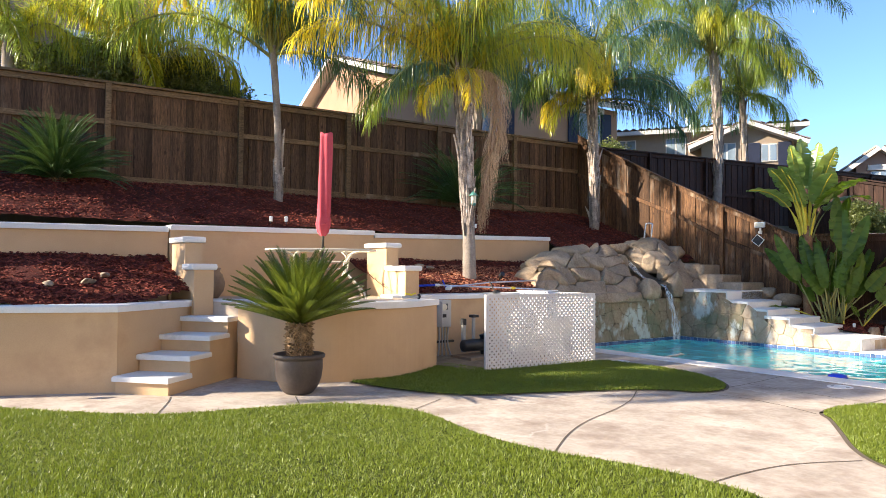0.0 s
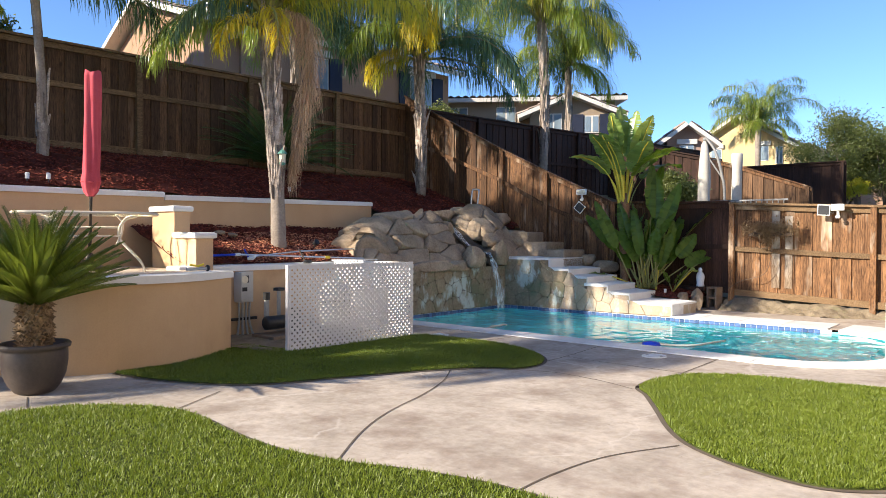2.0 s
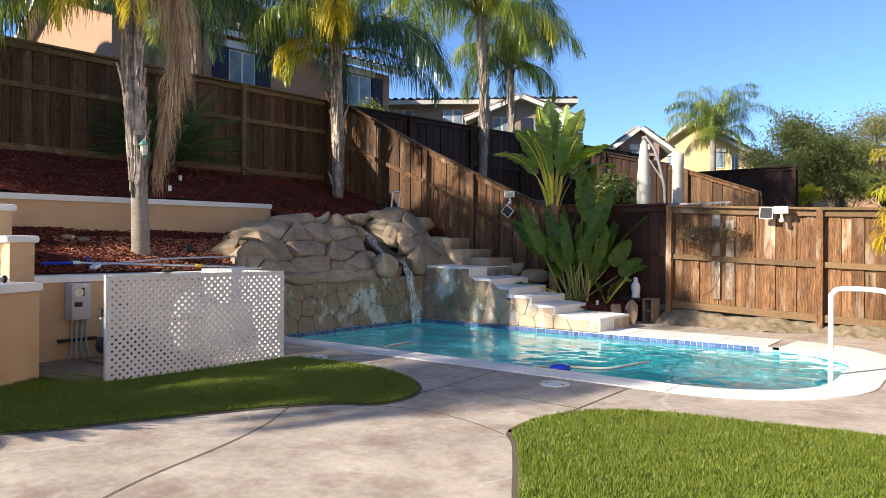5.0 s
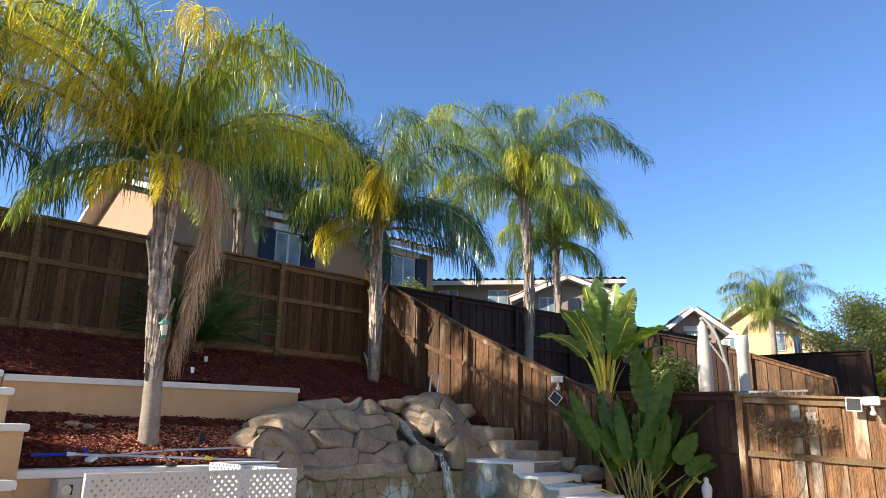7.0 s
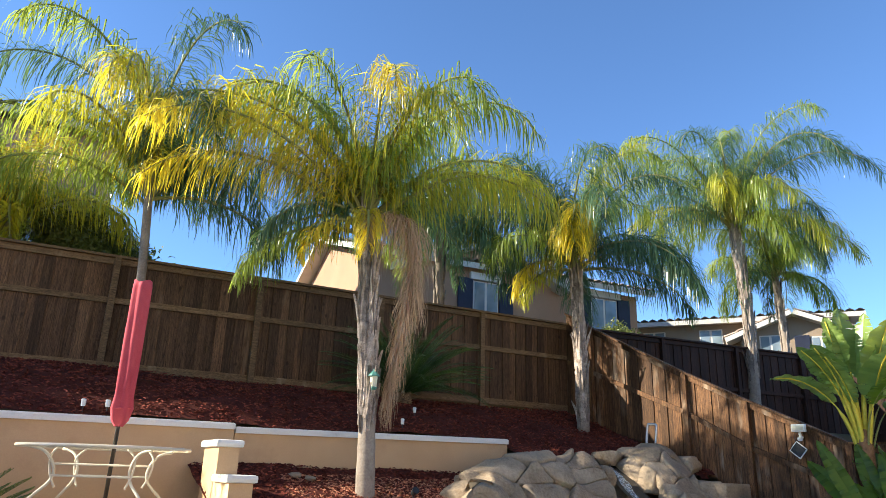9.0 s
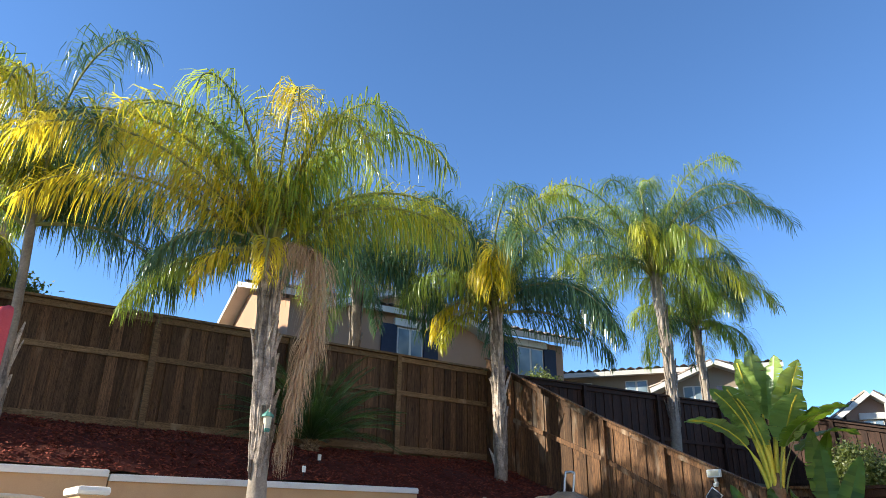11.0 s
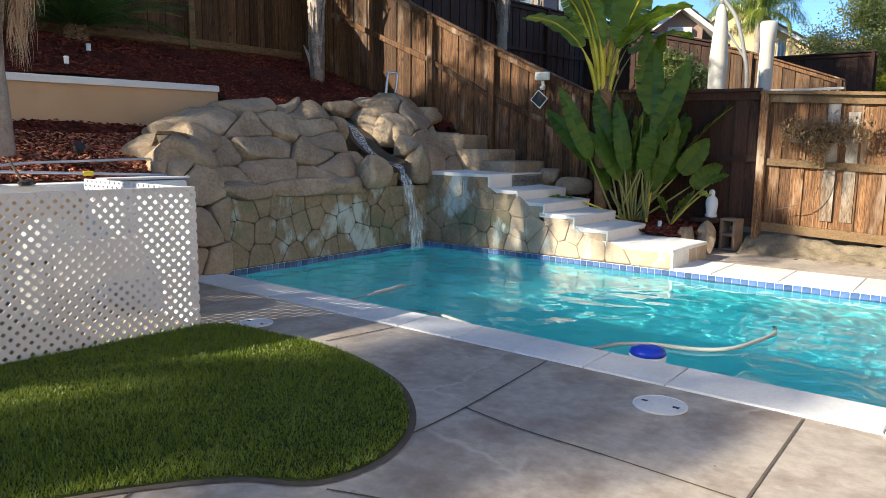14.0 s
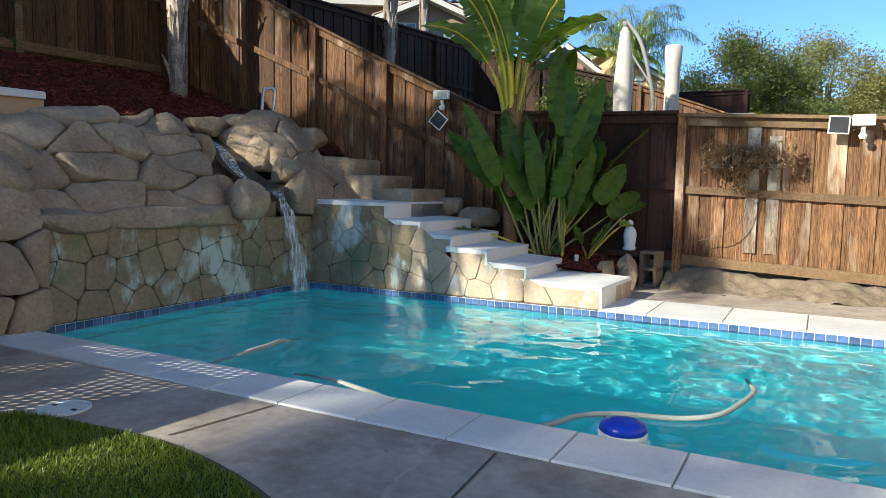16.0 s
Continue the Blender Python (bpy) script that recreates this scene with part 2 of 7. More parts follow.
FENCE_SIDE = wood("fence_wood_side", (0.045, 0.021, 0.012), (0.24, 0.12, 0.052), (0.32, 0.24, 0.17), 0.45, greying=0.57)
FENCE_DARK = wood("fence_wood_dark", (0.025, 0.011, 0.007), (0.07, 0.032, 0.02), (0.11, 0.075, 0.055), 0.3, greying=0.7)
FENCE_RAIL = wood("fence_rail", (0.13, 0.078, 0.038), (0.28, 0.18, 0.095), (0.32, 0.24, 0.16), 0.18, grain=(14, 0.8, 14), greying=0.6)
VINYL = surface("white_vinyl", (0.62, 0.6, 0.6), (0.72, 0.7, 0.7), 2, 30, 0.45, 0.05, 0.001, where="World")
POT = surface("pot_resin", (0.05, 0.038, 0.032), (0.09, 0.07, 0.058), 3, 40, 0.5, 0.15, 0.003)
CYCAD = leaf("cycad_leaf", (0.025, 0.05, 0.007), (0.19, 0.23, 0.03), (0.28, 0.36, 0.04), 0.22, 0.35, 3)
CYCAD_DARK = leaf("cycad_leaf_dark", (0.014, 0.042, 0.012), (0.07, 0.13, 0.03), (0.12, 0.2, 0.04), 0.15, 0.35, 3)
CYCAD_TRUNK = surface("cycad_trunk", (0.06, 0.035, 0.02), (0.3, 0.2, 0.11), 10, 60, 0.95, 0.8, 0.02, islands=0.4)
PALM_GREEN = leaf("palm_green", (0.06, 0.105, 0.02), (0.26, 0.33, 0.06), (0.5, 0.58, 0.07), 0.58, 0.28, 1.2, 0.5)
PALM_DEEP = leaf("palm_deep_green", (0.022, 0.06, 0.032), (0.1, 0.17, 0.08), (0.18, 0.3, 0.1), 0.45, 0.25, 1.2, 0.5)
PALM_YELLOW = leaf("palm_yellow", (0.46, 0.37, 0.03), (0.74, 0.6, 0.06), (0.9, 0.72, 0.04), 0.65, 0.33, 1.2, 0.5)
PALM_LIME = leaf("palm_lime", (0.25, 0.27, 0.025), (0.56, 0.53, 0.055), (0.65, 0.6, 0.05), 0.58, 0.32, 1.2, 0.5)
PALM_DEAD = leaf("palm_dead", (0.34, 0.2, 0.11), (0.68, 0.47, 0.3), (0.6, 0.4, 0.2), 0.3, 0.7, 1.2, 0.5)
PALM_TRUNK = surface("palm_trunk", (0.17, 0.135, 0.11), (0.36, 0.31, 0.26), 4, 40, 0.95, 0.6, 0.015, stain=(0.13, 0.1, 0.08), stain_scale=3)
PALM_BOOT = surface("palm_boot", (0.07, 0.05, 0.038), (0.56, 0.47, 0.4), 9, 60, 0.95, 0.9, 0.02, islands=0.55)
STALK = surface("frond_stalk", (0.16, 0.17, 0.05), (0.3, 0.28, 0.1), 3, 40, 0.6, 0.1, 0.003)
STALK_DRY = surface("frond_stalk_dry", (0.3, 0.2, 0.11), (0.48, 0.35, 0.2), 3, 40, 0.8, 0.1, 0.003)
PADDLE = leaf("paddle_leaf", (0.016, 0.045, 0.006), (0.08, 0.14, 0.018), (0.36, 0.5, 0.03), 0.36, 0.36, 1.5, 0.9, 0.3)
PADDLE_PALE = leaf("paddle_leaf_pale", (0.1, 0.17, 0.035), (0.25, 0.34, 0.09), (0.5, 0.6, 0.1), 0.35, 0.33, 1.5, 0.4)
PADDLE_STALK = surface("paddle_stalk", (0.48, 0.37, 0.03), (0.7, 0.58, 0.08), 2, 30, 0.5, 0.1, 0.004)
PADDLE_BASE = surface("paddle_base", (0.13, 0.06, 0.03), (0.32, 0.18, 0.09), 5, 40, 0.8, 0.4, 0.01)
RED_CLOTH = surface("red_canvas", (0.42, 0.04, 0.06), (0.58, 0.1, 0.12), 3, 120, 0.85, 0.3, 0.004)
CREAM_METAL = surface("cream_metal", (0.55, 0.48, 0.37), (0.68, 0.61, 0.49), 4, 60, 0.45, 0.05, 0.001)
DARK_METAL = surface("dark_metal", (0.04, 0.035, 0.03), (0.09, 0.075, 0.06), 4, 60, 0.5, 0.1, 0.001, metal=0.6)
GREY_PLASTIC = surface("grey_plastic", (0.3, 0.3, 0.28), (0.42, 0.42, 0.39), 4, 60, 0.5, 0.05, 0.001)
BOX_PAINT = surface("box_paint", (0.42, 0.41, 0.37), (0.55, 0.54, 0.5), 4, 60, 0.5, 0.05, 0.001)
BLACK = surface("black_plastic", (0.015, 0.015, 0.016), (0.04, 0.04, 0.042), 4, 60, 0.4, 0.05, 0.001)
WHITE = surface("white_plastic", (0.7, 0.7, 0.67), (0.8, 0.8, 0.77), 4, 60, 0.4, 0.03, 0.001)
BLUE = surface("blue_plastic", (0.01, 0.03, 0.36), (0.015, 0.05, 0.5), 4, 60, 0.3, 0.03, 0.001)
HOSE = surface("pool_hose", (0.3, 0.31, 0.28), (0.45, 0.46, 0.42), 4, 60, 0.4, 0.1, 0.002)
CINDER = surface("cinder_block", (0.15, 0.105, 0.075), (0.27, 0.2, 0.145), 8, 80, 0.95, 0.6, 0.008)
STATUE = surface("statue_plaster", (0.55, 0.58, 0.62), (0.72, 0.74, 0.77), 6, 50, 0.8, 0.2, 0.004)
GREEN_PAINT = surface("patina_green", (0.06, 0.2, 0.17), (0.12, 0.3, 0.25), 8, 60, 0.5, 0.05, 0.001)
FROST = surface("frosted_lens", (0.6, 0.56, 0.42), (0.75, 0.7, 0.55), 8, 60, 0.3, 0.03, 0.001)
HOUSE_TAN = surface("house_stucco_tan", (0.34, 0.2, 0.125), (0.42, 0.255, 0.165), 1, 60, 0.9, 0.2, 0.005, where="World")
HOUSE_MAUVE = surface("house_stucco_mauve", (0.3, 0.2, 0.16), (0.38, 0.26, 0.21), 1, 60, 0.9, 0.2, 0.005, where="World")
HOUSE_YELLOW = surface("house_stucco_yellow", (0.54, 0.4, 0.2), (0.62, 0.47, 0.25), 1, 60, 0.9, 0.2, 0.005, where="World")
HOUSE_PALE = surface("house_stucco_pale", (0.5, 0.36, 0.26), (0.6, 0.45, 0.33), 1, 60, 0.9, 0.2, 0.005, where="World")
HOUSE_BEIGE = surface("house_stucco_beige", (0.26, 0.2, 0.15), (0.34, 0.27, 0.2), 1, 60, 0.9, 0.2, 0.005, where="World")
BOUNCE_CREAM = surface("bounce_stucco_cream", (0.66, 0.56, 0.44), (0.76, 0.66, 0.53), 1, 60, 0.9, 0.2, 0.005, where="World")
TRIM_WHITE = surface("house_trim", (0.55, 0.52, 0.48), (0.7, 0.67, 0.62), 2, 60, 0.7, 0.1, 0.003, where="World")
SHUTTER = surface("shutter_navy", (0.012, 0.016, 0.035), (0.025, 0.032, 0.06), 3, 60, 0.6, 0.1, 0.002)
ROOF = surface("roof_tile", (0.2, 0.15, 0.12), (0.36, 0.28, 0.22), 3, 30, 0.9, 0.4, 0.01, islands=0.35, where="World")
CANVAS = surface("grey_canvas", (0.4, 0.38, 0.34), (0.56, 0.54, 0.49), 3, 60, 0.85, 0.3, 0.01)
IRON = surface("painted_iron", (0.16, 0.16, 0.16), (0.28, 0.28, 0.27), 3, 60, 0.5, 0.1, 0.002)
FOLIAGE = leaf("tree_leaf", (0.035, 0.06, 0.015), (0.15, 0.175, 0.045), (0.25, 0.3, 0.05), 0.35, 0.5, 0.7, 0.5)
FOLIAGE_PALE = leaf("tree_leaf_pale", (0.09, 0.1, 0.03), (0.24, 0.23, 0.07), (0.4, 0.36, 0.08), 0.35, 0.5, 0.7, 0.5)
BARK = surface("bark", (0.08, 0.06, 0.045), (0.17, 0.13, 0.1), 4, 40, 0.95, 0.6, 0.02)
DRY_PLANT = leaf("dried_plant", (0.12, 0.075, 0.04), (0.34, 0.24, 0.14), (0.2, 0.12, 0.05), 0.2, 0.9, 8, 0.5)
PALE_WOOD = wood("bleached_wood", (0.14, 0.085, 0.05), (0.42, 0.33, 0.24), (0.54, 0.49, 0.42), 0.15, greying=0.5)
RAIL_PAINT = surface("white_rail_paint", (0.75, 0.75, 0.74), (0.84, 0.84, 0.83), 5, 60, 0.3, 0.03, 0.001)
SILVER = surface("aluminium_pole", (0.5, 0.53, 0.57), (0.66, 0.69, 0.73), 5, 60, 0.35, 0.03, 0.001, metal=0.7)
YELLOW_HOSE = surface("yellow_fitting", (0.55, 0.42, 0.02), (0.7, 0.55, 0.05), 5, 60, 0.5, 0.05, 0.001)


def glass_material(name, tint, rough=0.03):
    m, n, l = tree(name)
    p = n["Principled BSDF"]
    p.inputs["Base Color"].default_value = (*tint, 1)
    p.inputs["Roughness"].default_value = rough
    p.inputs["Transmission Weight"].default_value = 1.0
    p.inputs["IOR"].default_value = 1.45
    return m


GLASS = glass_material("table_glass", (0.85, 0.93, 0.9))


def window_glass():
    m, n, l = tree("window_glass")
    p = n["Principled BSDF"]
    co = n.new("ShaderNodeTexCoord").outputs["Object"]
    a = noise_tex(n, l, co, 1.3, 2)
    l.new(ramp(n, l, a.outputs["Fac"], (0.35, (0.12, 0.17, 0.22)), (0.7, (0.3, 0.37, 0.42))).outputs["Color"], p.inputs["Base Color"])
    p.inputs["Roughness"].default_value = 0.08
    p.inputs["Specular IOR Level"].default_value = 0.7
    return m


WINDOW = window_glass()


def water_material():
    """Clear water."""
    m, n, l = tree("pool_water")
    p = n["Principled BSDF"]
    p.inputs["Base Color"].default_value = (0.72, 0.985, 1.0, 1)
    p.inputs["Roughness"].default_value = 0.0
    p.inputs["Transmission Weight"].default_value = 1.0
    p.inputs["IOR"].default_value = 1.33
    return m


WATER = water_material()


def fall_material():
    m, n, l = tree("falling_water")
    p = n["Principled BSDF"]
    out = n["Material Output"]
    co = n.new("ShaderNodeTexCoord").outputs["Object"]
    a = noise_tex(n, l, co, 11.0, 6, 0.75, (3.2, 3.2, 0.45))
    p.inputs["Base Color"].default_value = (0.75, 0.85, 0.9, 1)
    p.inputs["Roughness"].default_value = 0.15
    t = n.new("ShaderNodeBsdfTransparent")
    x = n.new("ShaderNodeMixShader")
    l.new(ramp(n, l, a.outputs["Fac"], (0.42, (0.08, 0.08, 0.08)), (0.64, (0.85, 0.85, 0.85))).outputs["Color"], x.inputs[0])
    l.new(t.outputs[0], x.inputs[1])
    l.new(p.outputs[0], x.inputs[2])
    l.new(x.outputs[0], out.inputs["Surface"])
    return m


FALL = fall_material()


# ---- building blocks ----
def mesh(name, verts, faces, mat, smooth=False):
    me = bpy.data.meshes.new(name)
    me.from_pydata([tuple(v) for v in verts], [], [tuple(f) for f in faces])
    me.materials.append(mat)
    if smooth:
        me.polygons.foreach_set("use_smooth", [True] * len(me.polygons))
    me.update()
    return me


def finish(bm, name, mat, smooth=False):
    me = bpy.data.meshes.new(name)
    bm.normal_update()
    bm.to_mesh(me)
    bm.free()
    me.materials.append(mat)
    if smooth:
        me.polygons.foreach_set("use_smooth", [True] * len(me.polygons))
    return me


def part(name, bm, mat, parent, label="", smooth=False, at=None):
    """Link a bmesh (or ready mesh) as one mesh object under a thing or a part."""
    me = bm if isinstance(bm, bpy.types.Mesh) else finish(bm, name, mat, smooth)
    ob = new(name, me)
    ob.parent = parent
    if at is not None:
        ob.matrix_basis = at
    return tagged(ob, label)


def thing(name, label, category, group="", kind="", at=None):
    ob = new(name)
    ob.empty_display_size = 0.2
    if at is not None:
        ob.matrix_basis = at
    return tagged(ob, label, category, group, kind)


def whole(name, bm, mat, label, category, group="", kind="", smooth=False, at=None):
    me = bm if isinstance(bm, bpy.types.Mesh) else finish(bm, name, mat, smooth)
    ob = new(name, me)
    if at is not None:
        ob.matrix_basis = at
    return tagged(ob, label, category, group, kind)


def box(bm, x0, y0, z0, x1, y1, z1, bevel=0.0, m=None):
    r = bmesh.ops.create_cube(bm, size=1)
    vs = r["verts"]
    bmesh.ops.scale(bm, vec=(x1 - x0, y1 - y0, z1 - z0), verts=vs)
    bmesh.ops.translate(bm, vec=((x0 + x1) / 2, (y0 + y1) / 2, (z0 + z1) / 2), verts=vs)
    if bevel:
        es = list({e for v in vs for e in v.link_edges})
        out = bmesh.ops.bevel(bm, geom=es, offset=bevel, segments=2, profile=0.6, affect="EDGES")
        vs = list({v for f in out["faces"] for v in f.verts} | {v for v in vs if v.is_valid})
    if m is not None:
        bmesh.ops.transform(bm, matrix=m, verts=vs)
    return bm


def boxed(*a, bevel=0.0, m=None):
    return box(bmesh.new(), *a, bevel=bevel, m=m)


def prism(pts, z0, z1, bevel=0.0, bm=None):
    """An upright block over a polygon; z0 and z1 may be functions of x, y."""
    bm = bm or bmesh.new()
    lo = [bm.verts.new((x, y, z0(x, y) if callable(z0) else z0)) for x, y in pts]
    hi = [bm.verts.new((x, y, z1(x, y) if callable(z1) else z1)) for x, y in pts]
    n = len(pts)
    area = sum(pts[i][0] * pts[(i + 1) % n][1] - pts[(i + 1) % n][0] * pts[i][1] for i in range(n))
    top, bottom = (hi, lo[::-1]) if area > 0 else (hi[::-1], lo)
    f = bm.faces.new(top)
    bm.faces.new(bottom)
    for i in range(n):
        q = (lo[i], lo[(i + 1) % n], hi[(i + 1) % n], hi[i])
        bm.faces.new(q if area > 0 else q[::-1])
    if bevel:
        bmesh.ops.bevel(bm, geom=list(f.edges), offset=bevel, segments=3, profile=0.6, affect="EDGES")
    return bm


def sheet(loop, z, holes=()):
    """A flat sheet with holes."""
    bm = bmesh.new()
    edges = []
    for ring in (loop, *holes):
        vs = [bm.verts.new((x, y, z)) for x, y in ring]
        edges += [bm.edges.new((vs[i], vs[(i + 1) % len(vs)])) for i in range(len(vs))]
    bmesh.ops.triangle_fill(bm, use_beauty=True, use_dissolve=False, edges=edges)
    for f in bm.faces:
        if f.normal.z < 0:
            f.normal_flip()
    return bm


def tube(path, radius, sides=8, bm=None, closed=True):
    """A round bar along points; radius may be a list."""
    bm = bm or bmesh.new()
    path = [Vector(p) for p in path]
    rings = []
    side = None
    for i, p in enumerate(path):
        d = (path[min(i + 1, len(path) - 1)] - path[max(i - 1, 0)]).normalized()
        side = d.orthogonal().normalized() if side is None else (side - d * side.dot(d)).normalized()
        up = d.cross(side)
        r = radius[i] if isinstance(radius, (list, tuple)) else radius
        rings.append([bm.verts.new(p + (side * math.cos(a) + up * math.sin(a)) * r) for a in (2 * math.pi * k / sides for k in range(sides))])
    for a, b in zip(rings, rings[1:]):
        for k in range(sides):
            bm.faces.new((a[k], a[(k + 1) % sides], b[(k + 1) % sides], b[k]))
    if closed:
        bm.faces.new(rings[0][::-1])
        bm.faces.new(rings[-1])
    return bm


def lathe(profile, sides=28, bm=None, wobble=0.0):
    bm = bm or bmesh.new()
    rings = [[bm.verts.new((r * math.cos(a) * (1 + wobble * math.sin(3 * a + z * 5)), r * math.sin(a), z)) for a in (2 * math.pi * k / sides for k in range(sides))] for r, z in profile]
    for a, b in zip(rings, rings[1:]):
        for k in range(sides):
            bm.faces.new((a[k], a[(k + 1) % sides], b[(k + 1) % sides], b[k]))
    if profile[0][0] > 0.001:
        bm.faces.new(rings[0][::-1])
    if profile[-1][0] > 0.001:
        bm.faces.new(rings[-1])
    return bm


def smooth_line(pts, steps=6, closed=False):
    """Points on a soft curve through pts (Catmull-Rom)."""
    n, out = len(pts), []
    last = n if closed else n - 1
    for i in range(last):
        a, b, c, d = (pts[(i + k) % n] if closed else pts[min(max(i + k, 0), n - 1)] for k in (-1, 0, 1, 2))
        for s in range(steps):
            t = s / steps
            out.append(tuple(0.5 * (2 * b[k] + (c[k] - a[k]) * t + (2 * a[k] - 5 * b[k] + 4 * c[k] - d[k]) * t * t + (3 * b[k] - a[k] - 3 * c[k] + d[k]) * t**3) for k in range(len(b))))
    if not closed:
        out.append(tuple(pts[-1]))
    return out


def inside(x, y, loop):
    hit = False
    for i in range(len(loop)):
        (x0, y0), (x1, y1) = loop[i - 1], loop[i]
        if (y0 > y) != (y1 > y) and x < (x1 - x0) * (y - y0) / (y1 - y0) + x0:
            hit = not hit
    return hit


def inside_many(pts, loop):
    """Which of the points lie in the loop."""
    x, y = pts[:, 0], pts[:, 1]
    hit = np.zeros(len(pts), bool)
    for i in range(len(loop)):
        (x0, y0), (x1, y1) = loop[i - 1], loop[i]
        if y0 != y1:
            hit ^= ((y0 > y) != (y1 > y)) & (x < (x1 - x0) * (y - y0) / (y1 - y0) + x0)
    return hit


def spread(loop, count, lo=None, hi=None):
    """Random points in a loop."""
    a = np.array(loop).min(0) if lo is None else np.maximum(np.array(loop).min(0), lo)
    b = np.array(loop).max(0) if hi is None else np.minimum(np.array(loop).max(0), hi)
    got = np.zeros((0, 2))
    while len(got) < count:
        p = rng.uniform(a, b, (count, 2))
        got = np.concatenate([got, p[inside_many(p, loop)]])
    return got[:count]


def ribbon(path, width, z, height=0.004):
    """A narrow flat strip along a line on the ground."""
    bm = bmesh.new()
    rows = []
    for i, p in enumerate(path):
        a, b = path[max(i - 1, 0)], path[min(i + 1, len(path) - 1)]
        d = Vector((b[0] - a[0], b[1] - a[1])).normalized() * width / 2
        rows.append((bm.verts.new((p[0] - d.y, p[1] + d.x, z + height)), bm.verts.new((p[0] + d.y, p[1] - d.x, z + height))))
    for (a, b), (c, d) in zip(rows, rows[1:]):
        bm.faces.new((a, b, d, c))
    return bm


rng = np.random.default_rng(7)

# ---- ground, pool and paving ----
WATER_Z = -0.06
POOL_X0, POOL_X1, POOL_Y0, POOL_Y1 = 0.4, 7.02, 1.02, 4.22


def pool_outline(grow=0.0, far=0.0):
    """Pool edge: square at the rock wall, rounded at the shallow end."""
    r = 1.05 + grow
    pts = [(POOL_X0, POOL_Y0 - grow), (POOL_X1 + grow - r, POOL_Y0 - grow)]
    for k in range(1, 12):
        a = -math.pi / 2 + k * math.pi / 24
        pts.append((POOL_X1 + grow - r + r * math.cos(a), POOL_Y0 - grow + r + r * math.sin(a)))
    y1 = POOL_Y1 + grow + far
    pts.append((POOL_X1 + grow, POOL_Y0 - grow + r))
    for k in range(0, 13):
        a = k * math.pi / 24
        pts.append((POOL_X1 + grow - r + r * math.cos(a), y1 - r + r * math.sin(a)))
    pts.append((POOL_X0, y1))
    return pts


POOL = pool_outline()
BIG = 900.0
whole("ground", sheet([(-BIG, -BIG), (BIG, -BIG), (BIG, BIG), (-BIG, BIG)], -0.05, [POOL]), EARTH, "bare earth ground under the garden", "ground", kind="structure")
LAWN_MAIN = smooth_line([(1.30, -7.15), (1.85, -6.65), (2.38, -6.05), (2.55, -5.36), (2.8, -4.62), (3.45, -4.2), (4.51, -4.3), (5.13, -4.24), (5.65, -4.05), (6.14, -3.95), (6.6, -4.0), (7.3, -4.35), (8.2, -5.2), (9.4, -5.9), (10.4, -6.2)], 5) + [(10.7, -6.2), (10.7, -14), (-1.5, -14), (0.2, -9)]
LAWN_PUMP = smooth_line([(1.75, -3.86), (2.42, -3.71), (3.09, -3.32), (3.49, -2.5), (3.82, -1.8), (4.12, -1.38), (4.38, -1.2), (4.42, -0.86), (4.22, -0.5), (3.8, -0.18), (3.15, 0.0), (2.6, -0.02), (2.2, -0.1), (2.0, -0.4)], 5) + [(1.9, -1.0), (1.8, -2.0), (1.2, -2.1), (1.3, -2.6), (1.6, -3.3)]
LAWN_POOL = smooth_line([(5.64, -1.25), (5.6, -0.9), (5.7, -0.55), (5.9, -0.27), (6.2, -0.12), (6.6, -0.04), (7.0, 0.03), (7.5, 0.12), (8.05, 0.0), (8.1, -0.7), (8.0, -1.7), (7.8, -2.45), (7.43, -2.86), (7.04, -2.84), (6.64, -2.64), (6.37, -2.35), (6.1, -1.92), (5.82, -1.48)], 5, closed=True)
deck = whole("pavement", sheet([(0.2, -14), (14, -14), (14, 6.2), (0.2, 6.2)], 0.0, [POOL]), CONCRETE, "tan stamped concrete patio with broad blotches", "patio", kind="structure")
for k, line in enumerate(([(3.9, -1.63), (4.2, -2.1), (4.42, -2.6), (4.62, -3.22), (4.86, -3.71), (5.2, -4.22)], [(6.22, -3.98), (6.22, -3.6), (6.3, -3.12), (6.53, -2.64)], [(4.45, -1.22), (4.76, -1.12), (5.08, -1.15), (5.31, -1.2), (5.62, -1.32)],
                          [(4.29, 0.64), (4.36, -0.25), (4.36, -0.8)], [(4.36, -0.25), (4.7, -0.3), (5.1, -0.31), (5.66, -0.34)], [(1.53, -5.75), (1.8, -5.85), (2.3, -6.08)], [(2.19, -4.74), (2.58, -4.88)], [(3.12, -3.64), (3.4, -4.16)],
                          [(5.65, 0.64), (5.66, -0.5)], [(7.6, 2.0), (8.6, 1.9), (10, 2.2)], [(3.1, 0.64), (3.0, 0.1)])):
    whole("trim", ribbon(smooth_line(line, 5), 0.011, 0.0), JOINT, "dark control joint in the concrete", "joint", kind="structure")

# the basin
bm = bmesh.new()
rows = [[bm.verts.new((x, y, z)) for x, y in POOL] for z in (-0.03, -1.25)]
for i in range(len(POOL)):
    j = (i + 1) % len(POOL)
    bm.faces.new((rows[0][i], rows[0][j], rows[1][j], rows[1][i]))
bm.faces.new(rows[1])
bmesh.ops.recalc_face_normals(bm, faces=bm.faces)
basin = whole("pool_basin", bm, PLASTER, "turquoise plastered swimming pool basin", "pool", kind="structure")
